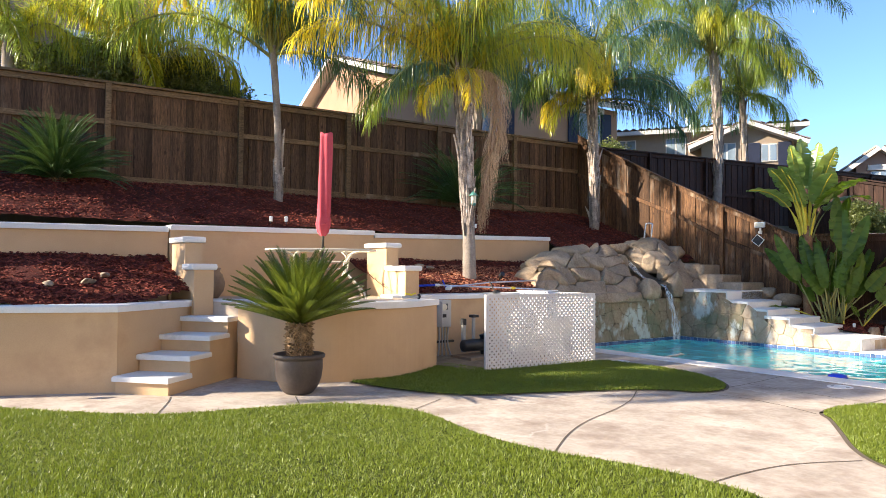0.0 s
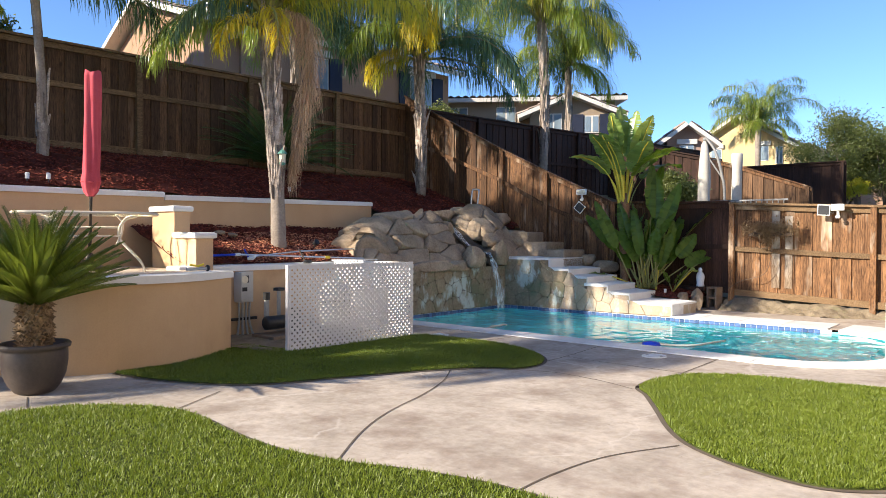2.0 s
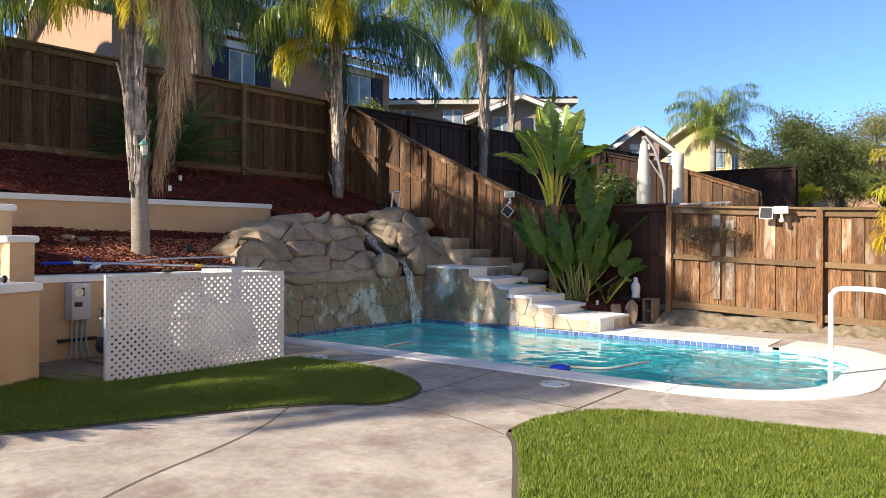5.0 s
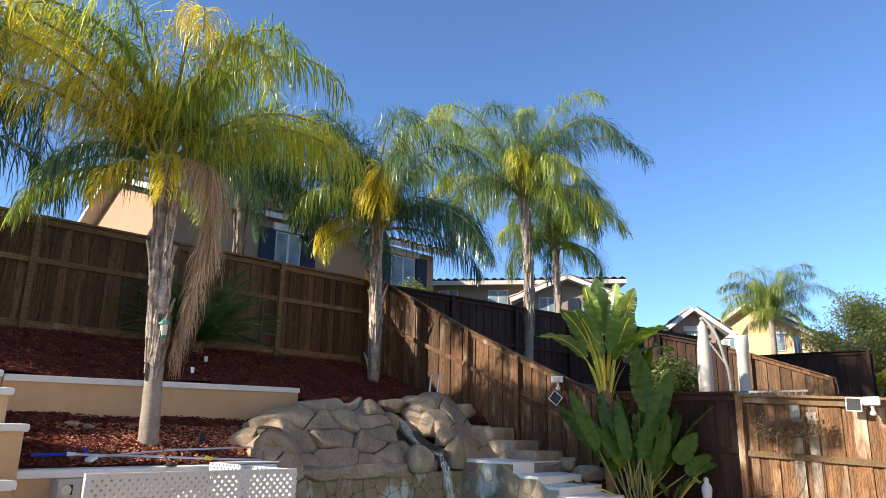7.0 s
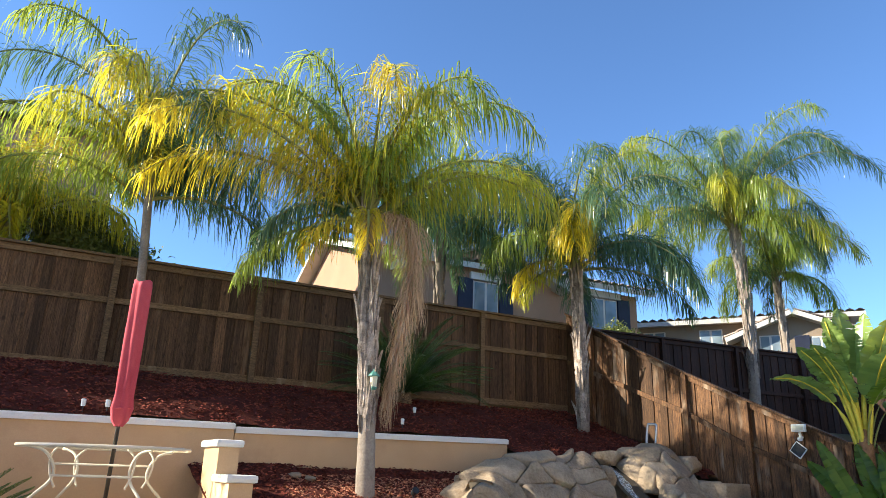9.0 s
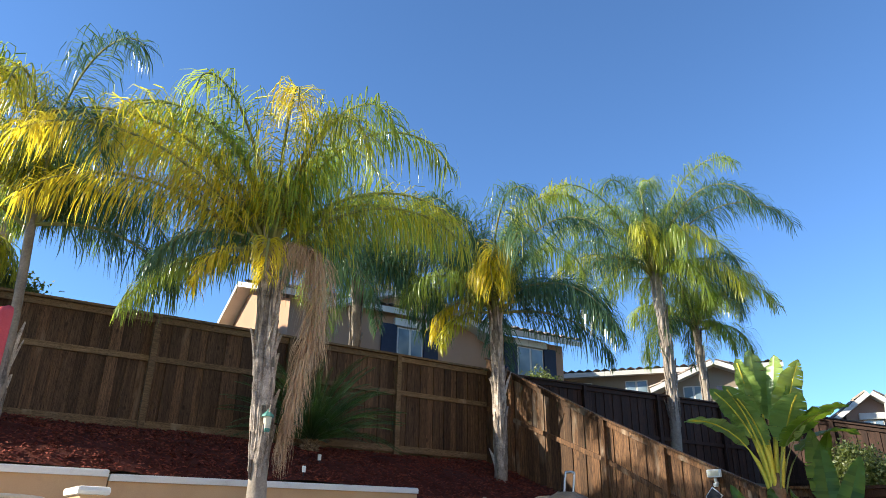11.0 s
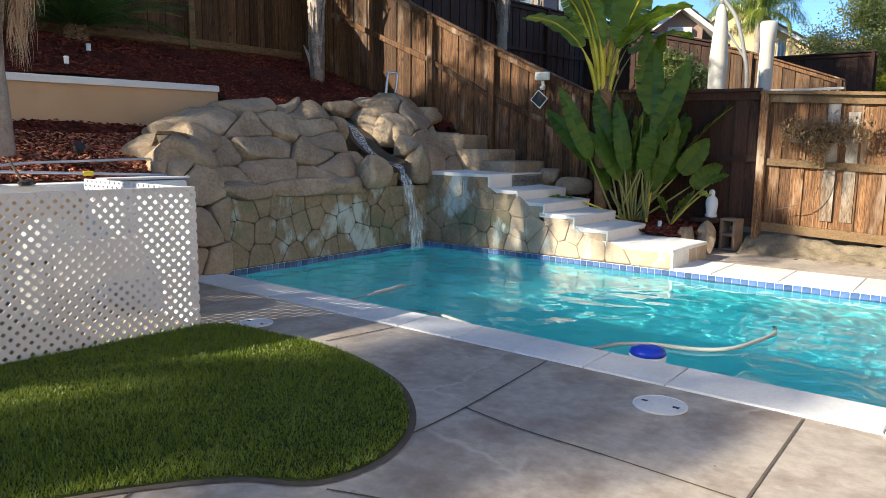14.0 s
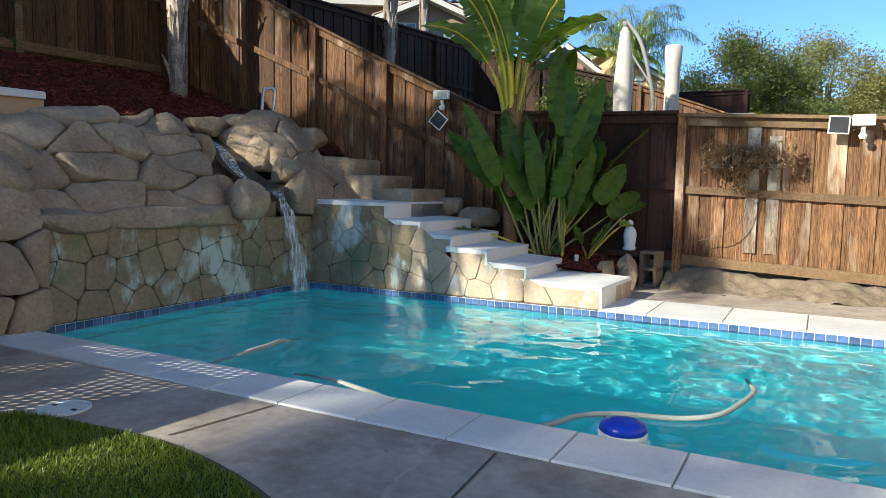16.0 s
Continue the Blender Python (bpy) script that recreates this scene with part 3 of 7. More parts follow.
# rippled water, its edges tucked under the coping
NX, NY = 300, 146
verts, faces = [], []
for i in range(NX + 1):
    for j in range(NY + 1):
        x, y = POOL_X0 - 0.03 + (POOL_X1 - POOL_X0 + 0.06) * i / NX, POOL_Y0 - 0.03 + (POOL_Y1 - POOL_Y0 + 0.06) * j / NY
        near = math.exp(-((x - 0.65) ** 2 + (y - 3.68) ** 2) / 1.2)
        z = (0.011 + 0.012 * near) * noise.noise((x * 2.6, y * 2.6, 3)) + (0.0055 + 0.008 * near) * noise.noise((x * 5.6, y * 6.0, 9)) + 0.0012 * noise.noise((x * 14, y * 14, 5))
        verts.append((x, y, WATER_Z + z))
for i in range(NX):
    for j in range(NY):
        k = i * (NY + 1) + j
        faces.append((k, k + NY + 1, k + NY + 2, k + 1))
water = whole("water", mesh("water", verts, faces, WATER, smooth=True), WATER, "clear turquoise rippled pool water", "water", kind="structure")
basin.cycles.is_caustics_receiver = True
water.cycles.is_caustics_caster = True
sun.data.cycles.is_caustics_light = True

# coping slabs, each its own piece
coping = thing("coping", "white cast stone pool coping slabs", "pool edge", kind="structure")


def slab(loop, parent, z=0.012, name="slab"):
    return part(name, prism(loop, -0.05, z, 0.008), COPING, parent)


x = POOL_X0 + 0.35
slab([(POOL_X0 + 0.03, 0.67), (x - 0.004, 0.67), (x - 0.004, 1.04), (POOL_X0 + 0.03, 1.04)], coping)
while x < POOL_X1 - 1.15:
    w = 0.47 if x + 0.95 < POOL_X1 - 1.15 else POOL_X1 - 1.05 - x
    slab([(x + 0.004, 0.67), (x + w - 0.004, 0.67), (x + w - 0.004, 1.04), (x + 0.004, 1.04)], coping)
    x += w
inner, outer = pool_outline(-0.02), pool_outline(0.35, 0.45)
idx = list(range(1, len(inner) - 1))
for a in range(0, len(idx) - 3, 3):
    ks = idx[a:a + 4]
    slab([outer[k] for k in ks] + [inner[k] for k in ks[::-1]], coping)
x = POOL_X1 - 1.05
while x > 3.75:
    w = 0.62
    x0 = max(x - w, 3.68)
    slab([(x0 + 0.004, 4.222), (x - 0.004, 4.222), (x - 0.004, 5.02), (x0 + 0.004, 5.02)], coping)
    x = x0
# waterline tiles
tiles = thing("tile_band", "dark blue glazed waterline tiles", "pool tile", kind="structure")
tm = finish(boxed(-0.035, -0.005, -0.045, 0.035, 0.005, 0.022, bevel=0.003), "tile", TILE)
for k in range(int((POOL_X1 - 1.1 - POOL_X0) / 0.078)):
    part("tile", tm, TILE, tiles, at=pose(POOL_X0 + 0.05 + k * 0.078, POOL_Y1 - 0.005, WATER_Z + 0.03))
for k in range(int((POOL_Y1 - POOL_Y0) / 0.078)):
    part("tile", tm, TILE, tiles, at=pose(POOL_X0 + 0.005, POOL_Y0 + 0.05 + k * 0.078, WATER_Z + 0.03, rz=90))

part("grout", boxed(POOL_X0, POOL_Y1 - 0.004, WATER_Z - 0.06, POOL_X1 - 1.0, POOL_Y1 + 0.001, WATER_Z + 0.056), GROUT, tiles, "pale grout behind the tiles")
part("grout", boxed(POOL_X0 - 0.001, POOL_Y0, WATER_Z - 0.06, POOL_X0 + 0.004, POOL_Y1, WATER_Z + 0.056), GROUT, tiles, "pale grout behind the tiles")
# skimmer lids and the dirt strip under the fence
for x, y, r in ((5.07, 0.38, 0.13), (2.3, 0.09, 0.12)):
    lid = thing("skimmer_lid", "round white skimmer lid set in the concrete", "lid", "skimmer lids", at=pose(x, y, 0))
    part("rim", lathe([(r, 0.002), (r, 0.01), (r * 0.94, 0.012), (r * 0.92, 0.006)]), COPING, lid)
    part("cover", lathe([(r * 0.92, 0.002), (r * 0.92, 0.009), (0.001, 0.011)]), COPING, lid)
    for s in (-1, 1):
        part("finger_hole", boxed(s * r * 0.6 - 0.015, -0.008, 0.01, s * r * 0.6 + 0.015, 0.008, 0.0125), BLACK, lid)


def heights(name, loop, zfun, step, mat, label, category, kind="structure", rough=0.012):
    """A piece of uneven ground over a polygon, its height a function of place."""
    xs, ys = [p[0] for p in loop], [p[1] for p in loop]
    nx, ny = int((max(xs) - min(xs)) / step) + 1, int((max(ys) - min(ys)) / step) + 1
    gx, gy = np.linspace(min(xs), max(xs), nx + 1), np.linspace(min(ys), max(ys), ny + 1)
    verts = [(x, y, zfun(x, y) + rough * (2.2 * noise.noise((x * 1.7, y * 1.7, 0)) + noise.noise((x * 9, y * 9, 3)))) for x in gx for y in gy]
    faces = [(i * (ny + 1) + j, (i + 1) * (ny + 1) + j, (i + 1) * (ny + 1) + j + 1, i * (ny + 1) + j + 1) for i in range(nx) for j in range(ny)
             if inside((gx[i] + gx[i + 1]) / 2, (gy[j] + gy[j + 1]) / 2, loop)]
    return whole(name, mesh(name, verts, faces, mat, True), mat, label, category, kind=kind)


heights("ground_strip", [(3.88, 5.85), (14, 5.75), (14, 6.4), (3.88, 6.4)], lambda x, y: -0.03 + max(0, min(1, (y - 5.86) / 0.42)) * max(0.1, 0.25 - 0.03 * (x - 3.9)), 0.03, SOIL, "dry crumbly soil bank under the fence", "soil", rough=0.045)

whole("ground_terrace", prism([(-3.45, 5.9), (-4.5, -14), (-4.5, -60), (-120, -60), (-120, 60), (-0.3, 60)], -0.02, 2.72), EARTH, "raised earth terrace behind the fence", "ground", kind="structure")
whole("ground_neighbour", prism([(-3.2, 6.0), (1.0, 6.3), (2.6, 6.45), (14, 6.6), (14, 22), (-2.0, 22)], -0.02, lambda x, y: 2.7 if x < -1.5 else (1.2 if x < 1.5 else 0.2)), EARTH, "earth of the neighbouring garden", "ground", kind="structure")

# ---- retaining walls, patio and steps ----
def wall_run(name, pts, z0, z1, thick, label, cap=True, cap_z=0.075, over=0.035, mat=None):
    """A stuccoed wall along a line with a painted bullnose cap."""
    w = thing(name, label, "wall", kind="structure")
    left, right, cl, cr = [], [], [], []
    for i, p in enumerate(pts):
        a, b = pts[max(i - 1, 0)], pts[min(i + 1, len(pts) - 1)]
        d = Vector((b[0] - a[0], b[1] - a[1])).normalized()
        nrm = Vector((-d.y, d.x))
        for rows, off in ((left, thick), (right, 0.0), (cl, thick + over), (cr, -over)):
            rows.append((p[0] + nrm.x * off, p[1] + nrm.y * off))
    zc = z1 if callable(z1) else (lambda x, y: z1)
    part("wall_body", prism(right + left[::-1], z0, lambda x, y: zc(x, y) - cap_z + 0.004), mat or STUCCO, w)
    if cap:
        part("wall_cap", prism(cr + cl[::-1], lambda x, y: zc(x, y) - cap_z, zc, 0.028), CAP, w, "white painted bullnose cap")
    return w


# unseen house wall, added behind the camera to bounce warm light into the shade
own = thing("wall_house_bounce", "unseen cream house wall added to bounce light into the garden", "house wall", kind="structure")
part("wall_body", boxed(11.2, -15.0, -0.04, 11.5, 9.5, 6.2), BOUNCE_CREAM, own)
part("roof_edge", boxed(10.7, -15.2, 6.2, 11.6, 9.7, 6.4), TRIM_WHITE, own, "pale roof edge of the added bounce wall")
# upper wall, in three lengths
wall_run("wall_upper_left", [(-1.2, -12.0), (-1.2, -5.05)], 0.5, lambda x, y: 1.8 + 0.012 * (y + 7), 0.24, "tan stucco retaining wall with a white cap")
wall_run("wall_upper_middle", [(-1.17, -5.03), (-1.17, -1.82)], 0.5, lambda x, y: 1.85 + 0.012 * (y + 5), 0.28, "tan stucco retaining wall with a white cap")
wall_run("wall_upper_right", [(-1.2, -1.8), (-1.2, 2.24)], 0.5, lambda x, y: 1.85 + 0.017 * (y + 1.8), 0.24, "tan stucco retaining wall with a white cap")
# lower wall left of the steps
wall_run("wall_lower_left", [(-1.1, -10.7), (0.95, -6.12), (0.04, -4.98)], -0.04, 0.885, 0.22, "tan stucco planter wall with a white cap")
# curved patio wall
ARC = smooth_line([(0.72, -4.78), (1.28, -4.5), (1.62, -4.05), (1.74, -3.55), (1.66, -3.0), (1.31, -2.36)], 6)
wall_run("wall_patio_curve", ARC, -0.04, 0.885, 0.24, "tan stucco curved patio wall with a white cap")
wall_run("wall_pump", [(0.42, -2.5), (0.42, 0.75)], -0.04, 0.905, 0.24, "tan stucco planter wall behind the pump")
wall_run("wall_patio_return", [(1.26, -2.34), (0.5, -2.25)], -0.04, 0.88, 0.2, "short stucco return wall of the patio", cap=False)
# patio floor
patio = prism([(-1.17, -5.0), (0.1, -5.0), (0.7, -4.7), *[(x - 0.05, y) for x, y in ARC[2:]], (0.6, -2.3), (-1.17, -2.3)], 0.4, 0.862)
whole("floor_patio", patio, DECK, "raised concrete patio floor", "patio", kind="structure")
# steps up to the patio
E_, A_ = Vector((0.763, 0.646)), Vector((-0.646, 0.763))
FL = Vector((1.0, -6.14))
steps = thing("steps_left", "tan stucco garden steps with white bullnose treads", "steps", kind="structure")
RISE, RUN, WIDE = 0.176, 0.37, 0.6
for k in range(5):
    a = FL + A_ * RUN * k
    b = FL + A_ * (RUN * 5 + 0.25)
    foot = [a, a + E_ * WIDE, b + E_ * WIDE, b]
    part("riser", prism([tuple(p) for p in foot], -0.03 if k == 0 else RISE * k - 0.05, RISE * (k + 1) - 0.05), STUCCO, steps)
    c, d = a - A_ * 0.035 - E_ * 0.02, a + A_ * (RUN + 0.02) - E_ * 0.02
    part("tread", prism([tuple(p) for p in (c, c + E_ * (WIDE + 0.035), d + E_ * (WIDE + 0.035), d)], RISE * (k + 1) - 0.055, RISE * (k + 1), 0.024), CAP, steps, "white bullnose tread")


def pier(x, y, front, name_label):
    """Stepped pier: a tall rear block and a low front block, both capped, with a raked cheek."""
    p = thing("stepped_pier", name_label, "pier", "patio piers", kind="structure")
    part("rear_block", boxed(x - 0.55, y - 0.21, 0.5, x, y, 1.58), STUCCO, p)
    part("rear_cap", boxed(x - 0.59, y - 0.25, 1.575, x + 0.04, y + 0.04, 1.65, bevel=0.03), CAP, p, "white cap")
    part("front_block", boxed(x, y - 0.22, 0.5, x + front, y + 0.01, 1.245), STUCCO, p)
    part("front_cap", boxed(x + 0.01, y - 0.26, 1.24, x + front + 0.04, y + 0.05, 1.315, bevel=0.03), CAP, p, "white cap")


pier(-0.12, -4.93, 0.4, "stepped tan stucco pier with white caps")
pier(-0.05, -2.07, 0.52, "stepped tan stucco pier with white caps")


# ---- planting beds ----
def interp(v, *stops):
    return float(np.interp(v, [s[0] for s in stops], [s[1] for s in stops]))


def hill(x, y):
    return interp(x, (-3.9, 2.74), (-2.6, 2.42), (-1.3, 1.83), (-0.3, 1.55), (0.3, 1.0)) + 0.08 * noise.noise((x * 0.8, y * 0.5, 7))


def bed_pump(x, y):
    return interp(x, (-1.2, 1.42), (-0.3, 1.1), (0.4, 0.84)) + 0.04 * noise.noise((x * 1.5, y * 1.2, 1))


def bed_left(x, y):
    return interp(x, (-1.2, 1.42), (0.6, 0.84)) + 0.05 * noise.noise((x * 1.2, y * 1.2, 2))


def bed_banana(x, y):
    return interp(x, (1.2, 0.62), (2.4, 0.36), (3.4, 0.2), (4.0, 0.12)) + 0.1 * max(0, y - 5.4)


HILL = [(-3.9, -13), (-1.44, -13), (-1.44, -1.9), (-1.43, 2.2), (-0.95, 2.3), (-0.85, 3.5), (-1.0, 4.3), (-0.75, 5.0), (-0.2, 5.3), (-0.3, 5.9), (-3.4, 5.5)]
BED_PUMP = [(-1.2, -2.3), (0.2, -2.3), (0.2, 1.4), (-1.2, 2.2)]
BED_LEFT = [(-1.2, -12), (-0.9, -10.6), (0.75, -6.3), (0.1, -5.1), (-1.2, -5.1)]
BED_BANANA = [(1.0, 5.1), (2.9, 5.05), (3.3, 5.2), (3.5, 5.55), (3.6, 6.25), (1.2, 6.0)]
for name, loop, fun, label in (("mulch_hill", HILL, hill, "red bark mulch slope under the palms"), ("mulch_bed_palm", BED_PUMP, bed_pump, "red bark mulch bed round a palm"),
                               ("mulch_bed_left", BED_LEFT, bed_left, "red bark mulch planter bed"), ("mulch_bed_paddle", BED_BANANA, bed_banana, "red bark mulch bed by the stone steps")):
    heights(name, loop, fun, 0.06, MULCH, label, "mulch", rough=0.015)


def scatter_chips(loop, fun, count, size, label, mat=None):
    verts, faces = [], []
    for x, y in spread(loop, count):
        z, a = fun(x, y) + 0.012, rng.uniform(0, 2 * math.pi)
        l, w, t = size * rng.uniform(0.5, 1.6), size * rng.uniform(0.2, 0.45), rng.uniform(-0.4, 0.4)
        c, s = math.cos(a), math.sin(a)
        q = [(x + c * u - s * v, y + s * u + c * v, z + t * u + h) for u, v, h in ((-l, -w, 0), (l, -w, 0), (l * 0.9, w, 0), (-l * 0.8, w, 0), (0, 0, 0.012 + w * 0.4))]
        k = len(verts)
        verts += q
        faces += [(k, k + 1, k + 4), (k + 1, k + 2, k + 4), (k + 2, k + 3, k + 4)]
    whole("mulch_chips", mesh("mulch_chips", verts, faces, mat or CHIP), mat or CHIP, label, "mulch", kind="stuff")


scatter_chips(BED_PUMP, bed_pump, 3600, 0.03, "loose red bark chips round a palm")
# sunlit-coloured chips and litter over the part of the bed in sun
scatter_chips([(-0.9, -1.3), (0.2, -1.5), (0.2, 1.2), (-0.9, 1.4)], bed_pump, 2600, 0.026, "bark chips and pale litter round a palm, coloured as sunlit", CHIP_LIT)
scatter_chips(BED_LEFT, bed_left, 5200, 0.03, "loose red bark chips in the planter")
scatter_chips(BED_BANANA, bed_banana, 2600, 0.03, "loose red bark chips by the steps")
scatter_chips(HILL, hill, 20000, 0.026, "loose red bark chips on the slope")

# ---- lawns ----
def lawn(loop, count, label, near=None):
    whole("lawn_turf", prism(loop, -0.04, 0.014), TURF, label + ", its thatch", "lawn", kind="structure")
    whole("trim", ribbon([*loop, loop[0], loop[1]], 0.07, 0.0, 0.006), JOINT, "dark bare earth edge of the lawn", "lawn edge", kind="structure")
    p = spread(loop, count, *((near[:2], near[2:]) if near else ()))
    x, y = p.T
    a, b = rng.uniform(0, 2 * math.pi, (2, count))
    patch = np.sin(x * 2.3 + 1.3 * np.sin(y * 1.7)) * np.sin(y * 2.9 + np.sin(x * 2.1))
    # tufts: neighbours share height and lean
    cell = (np.floor((x + 0.02 * np.sin(y * 31)) / 0.03).astype(int) * 7919 + np.floor((y + 0.02 * np.sin(x * 27)) / 0.03).astype(int) * 104729) % 4096
    tall, turn_ = rng.uniform(0.6, 1.25, 4096)[cell], rng.uniform(0, 2 * math.pi, 4096)[cell]
    b = turn_ + (b - math.pi) * 0.7
    h = rng.uniform(0.013, 0.03, count) * tall * (1 + 0.25 * patch)
    lean = rng.uniform(0.1, 0.9, count) * h
    dx, dy, lx, ly = 0.0034 * np.cos(a), 0.0034 * np.sin(a), lean * np.cos(b), lean * np.sin(b)
    z = np.full(count, 0.012)
    verts = np.stack([np.stack(c, 1) for c in ((x - dx, y - dy, z), (x + dx, y + dy, z), (x + lx, y + ly, z + h))], 1).reshape(-1, 3)
    faces = np.arange(count * 3).reshape(-1, 3).tolist()
    whole("lawn_grass", mesh("lawn_grass", verts.tolist(), faces, GRASS), GRASS, label, "grass", kind="stuff")


lawn(LAWN_MAIN, 420000, "short mown green lawn", (0.5, -9.5, 8.2, -3.9))
lawn(LAWN_PUMP, 120000, "short mown green lawn in front of the pump screen")
lawn(LAWN_POOL, 140000, "short mown green lawn by the pool")


heights("ground_pump", [(0.44, -2.42), (1.97, -2.3), (2.06, -0.25), (0.44, -0.25)], lambda x, y: 0.02, 0.06, SOIL, "bare dirt round the pool pump", "soil")


# ---- fences ----
board_mesh = {}


def board_of(mat, wide):
    key = (mat.name, round(wide, 3))
    if key not in board_mesh:
        board_mesh[key] = finish(boxed(-wide / 2, -0.009, 0, wide / 2, 0.009, 1, bevel=0.003), "board", mat)
    return board_mesh[key]


def fence(name, label, a, b, top, bottom, posts, mat, rail_mat, rails=(0.5,), face=1, kick=True, wide=0.142, post_mat=None, kind="structure"):
    """Board fence from a to b: posts, rails and kickboard on its viewer side (face = +1: left of a>b), boards behind them."""
    a, b = Vector(a), Vector(b)
    d = (b - a).normalized()
    length = (b - a).length
    turn = math.degrees(math.atan2(d.y, d.x))
    f = thing(name, label, "fence", kind=kind)
    place = lambda s, off: (a.x + d.x * s - d.y * off * face, a.y + d.y * s + d.x * off * face)
    s, k = 0.0, 0
    local = random.Random(len(name) * 7 + int(length * 100))
    while s < length:
        w = wide * local.choice((0.86, 1.0, 1.0, 1.05))
        k += 1
        x, y = place(s + w / 2, -0.019 - 0.019 * (k % 2) - local.uniform(0, 0.005))
        z0, z1 = bottom(s + w / 2), top(s + w / 2)
        m = pose(x, y, z0 - 0.02, 0, 0, turn + local.uniform(-0.6, 0.6)) @ Matrix.Diagonal((1, 1, z1 - z0 - 0.04 + local.uniform(-0.006, 0.006), 1))
        part("board", board_of(mat, w + 0.012), mat, f, at=m)
        s += w
    def bar(pname, s0, s1, zf, h, thick, off):
        x0, y0 = place(s0, off)
        x1, y1 = place(s1, off)
        bm = bmesh.new()
        n = Vector((-d.y, d.x)) * face * thick
        vs = []
        for (x, y, s_) in ((x0, y0, s0), (x1, y1, s1)):
            z = zf(s_)
            vs.append([bm.verts.new(p) for p in ((x, y, z), (x + n.x, y + n.y, z), (x + n.x, y + n.y, z + h), (x, y, z + h))])
        for i in range(4):
            bm.faces.new((vs[0][i], vs[0][(i + 1) % 4], vs[1][(i + 1) % 4], vs[1][i]))
        bm.faces.new(vs[0][::-1])
        bm.faces.new(vs[1])
        bmesh.ops.recalc_face_normals(bm, faces=bm.faces)
        part(pname, bm, rail_mat, f)
    stops = [0.0] + sorted(p for p in posts if 0 < p < length) + [length]
    for s0, s1 in zip(stops, stops[1:]):
        for r in rails:
            bar("rail", s0, s1, lambda t: bottom(t) + (top(t) - bottom(t)) * r, 0.085, 0.038, -0.009)
        bar("top_rail", s0, s1, lambda t: top(t) - 0.13, 0.09, 0.036, -0.009)
        bar("cap_board", s0, s1, lambda t: top(t) - 0.036, 0.036, 0.14, -0.055)
        if kick:
            bar("kickboard", s0, s1, lambda t: bottom(t) - 0.05, 0.11, 0.03, -0.008)
    for p in posts:
        x, y = place(p, 0.03)
        part("post", boxed(-0.045, -0.045, bottom(p) - 0.3, 0.045, 0.045, top(p) - 0.03, bevel=0.004, m=pose(x, y, 0, 0, 0, turn)), post_mat or mat, f)
    return f


back_post = [Vector((-4.3 + 0.061 * (y + 12), y)) for y in (-9.55, -7.4, -5.3, -3.1, -0.95, 1.2, 3.3)]
B0, B1 = Vector((-4.33, -12.0)), Vector((-3.27, 5.45))
bd = (B1 - B0).normalized()
fence("fence_back", "tall weathered brown board fence along the slope", B1, B0, lambda s: 4.42 - 0.008 * s, lambda s: 2.72, [(B1 - p).dot(bd) for p in back_post] + [0.06], FENCE, FENCE_RAIL, rails=(0.56,), post_mat=FENCE_RAIL)
S0, S1 = Vector((-3.2, 5.3)), Vector((2.6, 6.1))
slope_top = lambda s: interp(s, (0, 4.62), (0.6, 4.26), (2.56, 3.21), (3.6, 2.69), (4.4, 2.3), (5.05, 2.0), (9, 1.96))
slope_bot = lambda s: interp(s, (0, 2.55), (0.6, 2.38), (2.3, 1.88), (3.6, 1.1), (4.8, 0.66), (6, 0.4))
fence("fence_side", "stepped-down brown board fence following the slope", S1, S0, lambda s: slope_top(5.855 - s), lambda s: slope_bot(5.855 - s), [5.855 - s for s in (0.6, 2.56, 3.6, 5.05)], FENCE_SIDE, FENCE_SIDE, kick=False, face=1)
C0 = Vector((3.93, 6.32))
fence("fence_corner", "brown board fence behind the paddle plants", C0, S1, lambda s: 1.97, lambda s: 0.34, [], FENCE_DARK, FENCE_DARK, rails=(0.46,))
D1 = Vector((13.5, 6.3))
fence("fence_pool", "sunlit brown board fence along the pool", D1, C0 + Vector((0, 0)), lambda s: 1.94 - 0.055 * (9.57 - s) + 0.003 * (9.57 - s) ** 2, lambda s: max(0.03, 0.31 - 0.045 * (9.57 - s)), [9.52 - 2.22 * k for k in range(5)], FENCE_SUNLIT, FENCE_RAIL, rails=(0.46,))
N0, N1 = Vector((-3.3, 5.6)), Vector((-2.3, 22.0))
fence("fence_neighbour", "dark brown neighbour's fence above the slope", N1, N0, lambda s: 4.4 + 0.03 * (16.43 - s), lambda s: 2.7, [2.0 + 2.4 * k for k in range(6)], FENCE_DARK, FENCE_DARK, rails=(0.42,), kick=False)

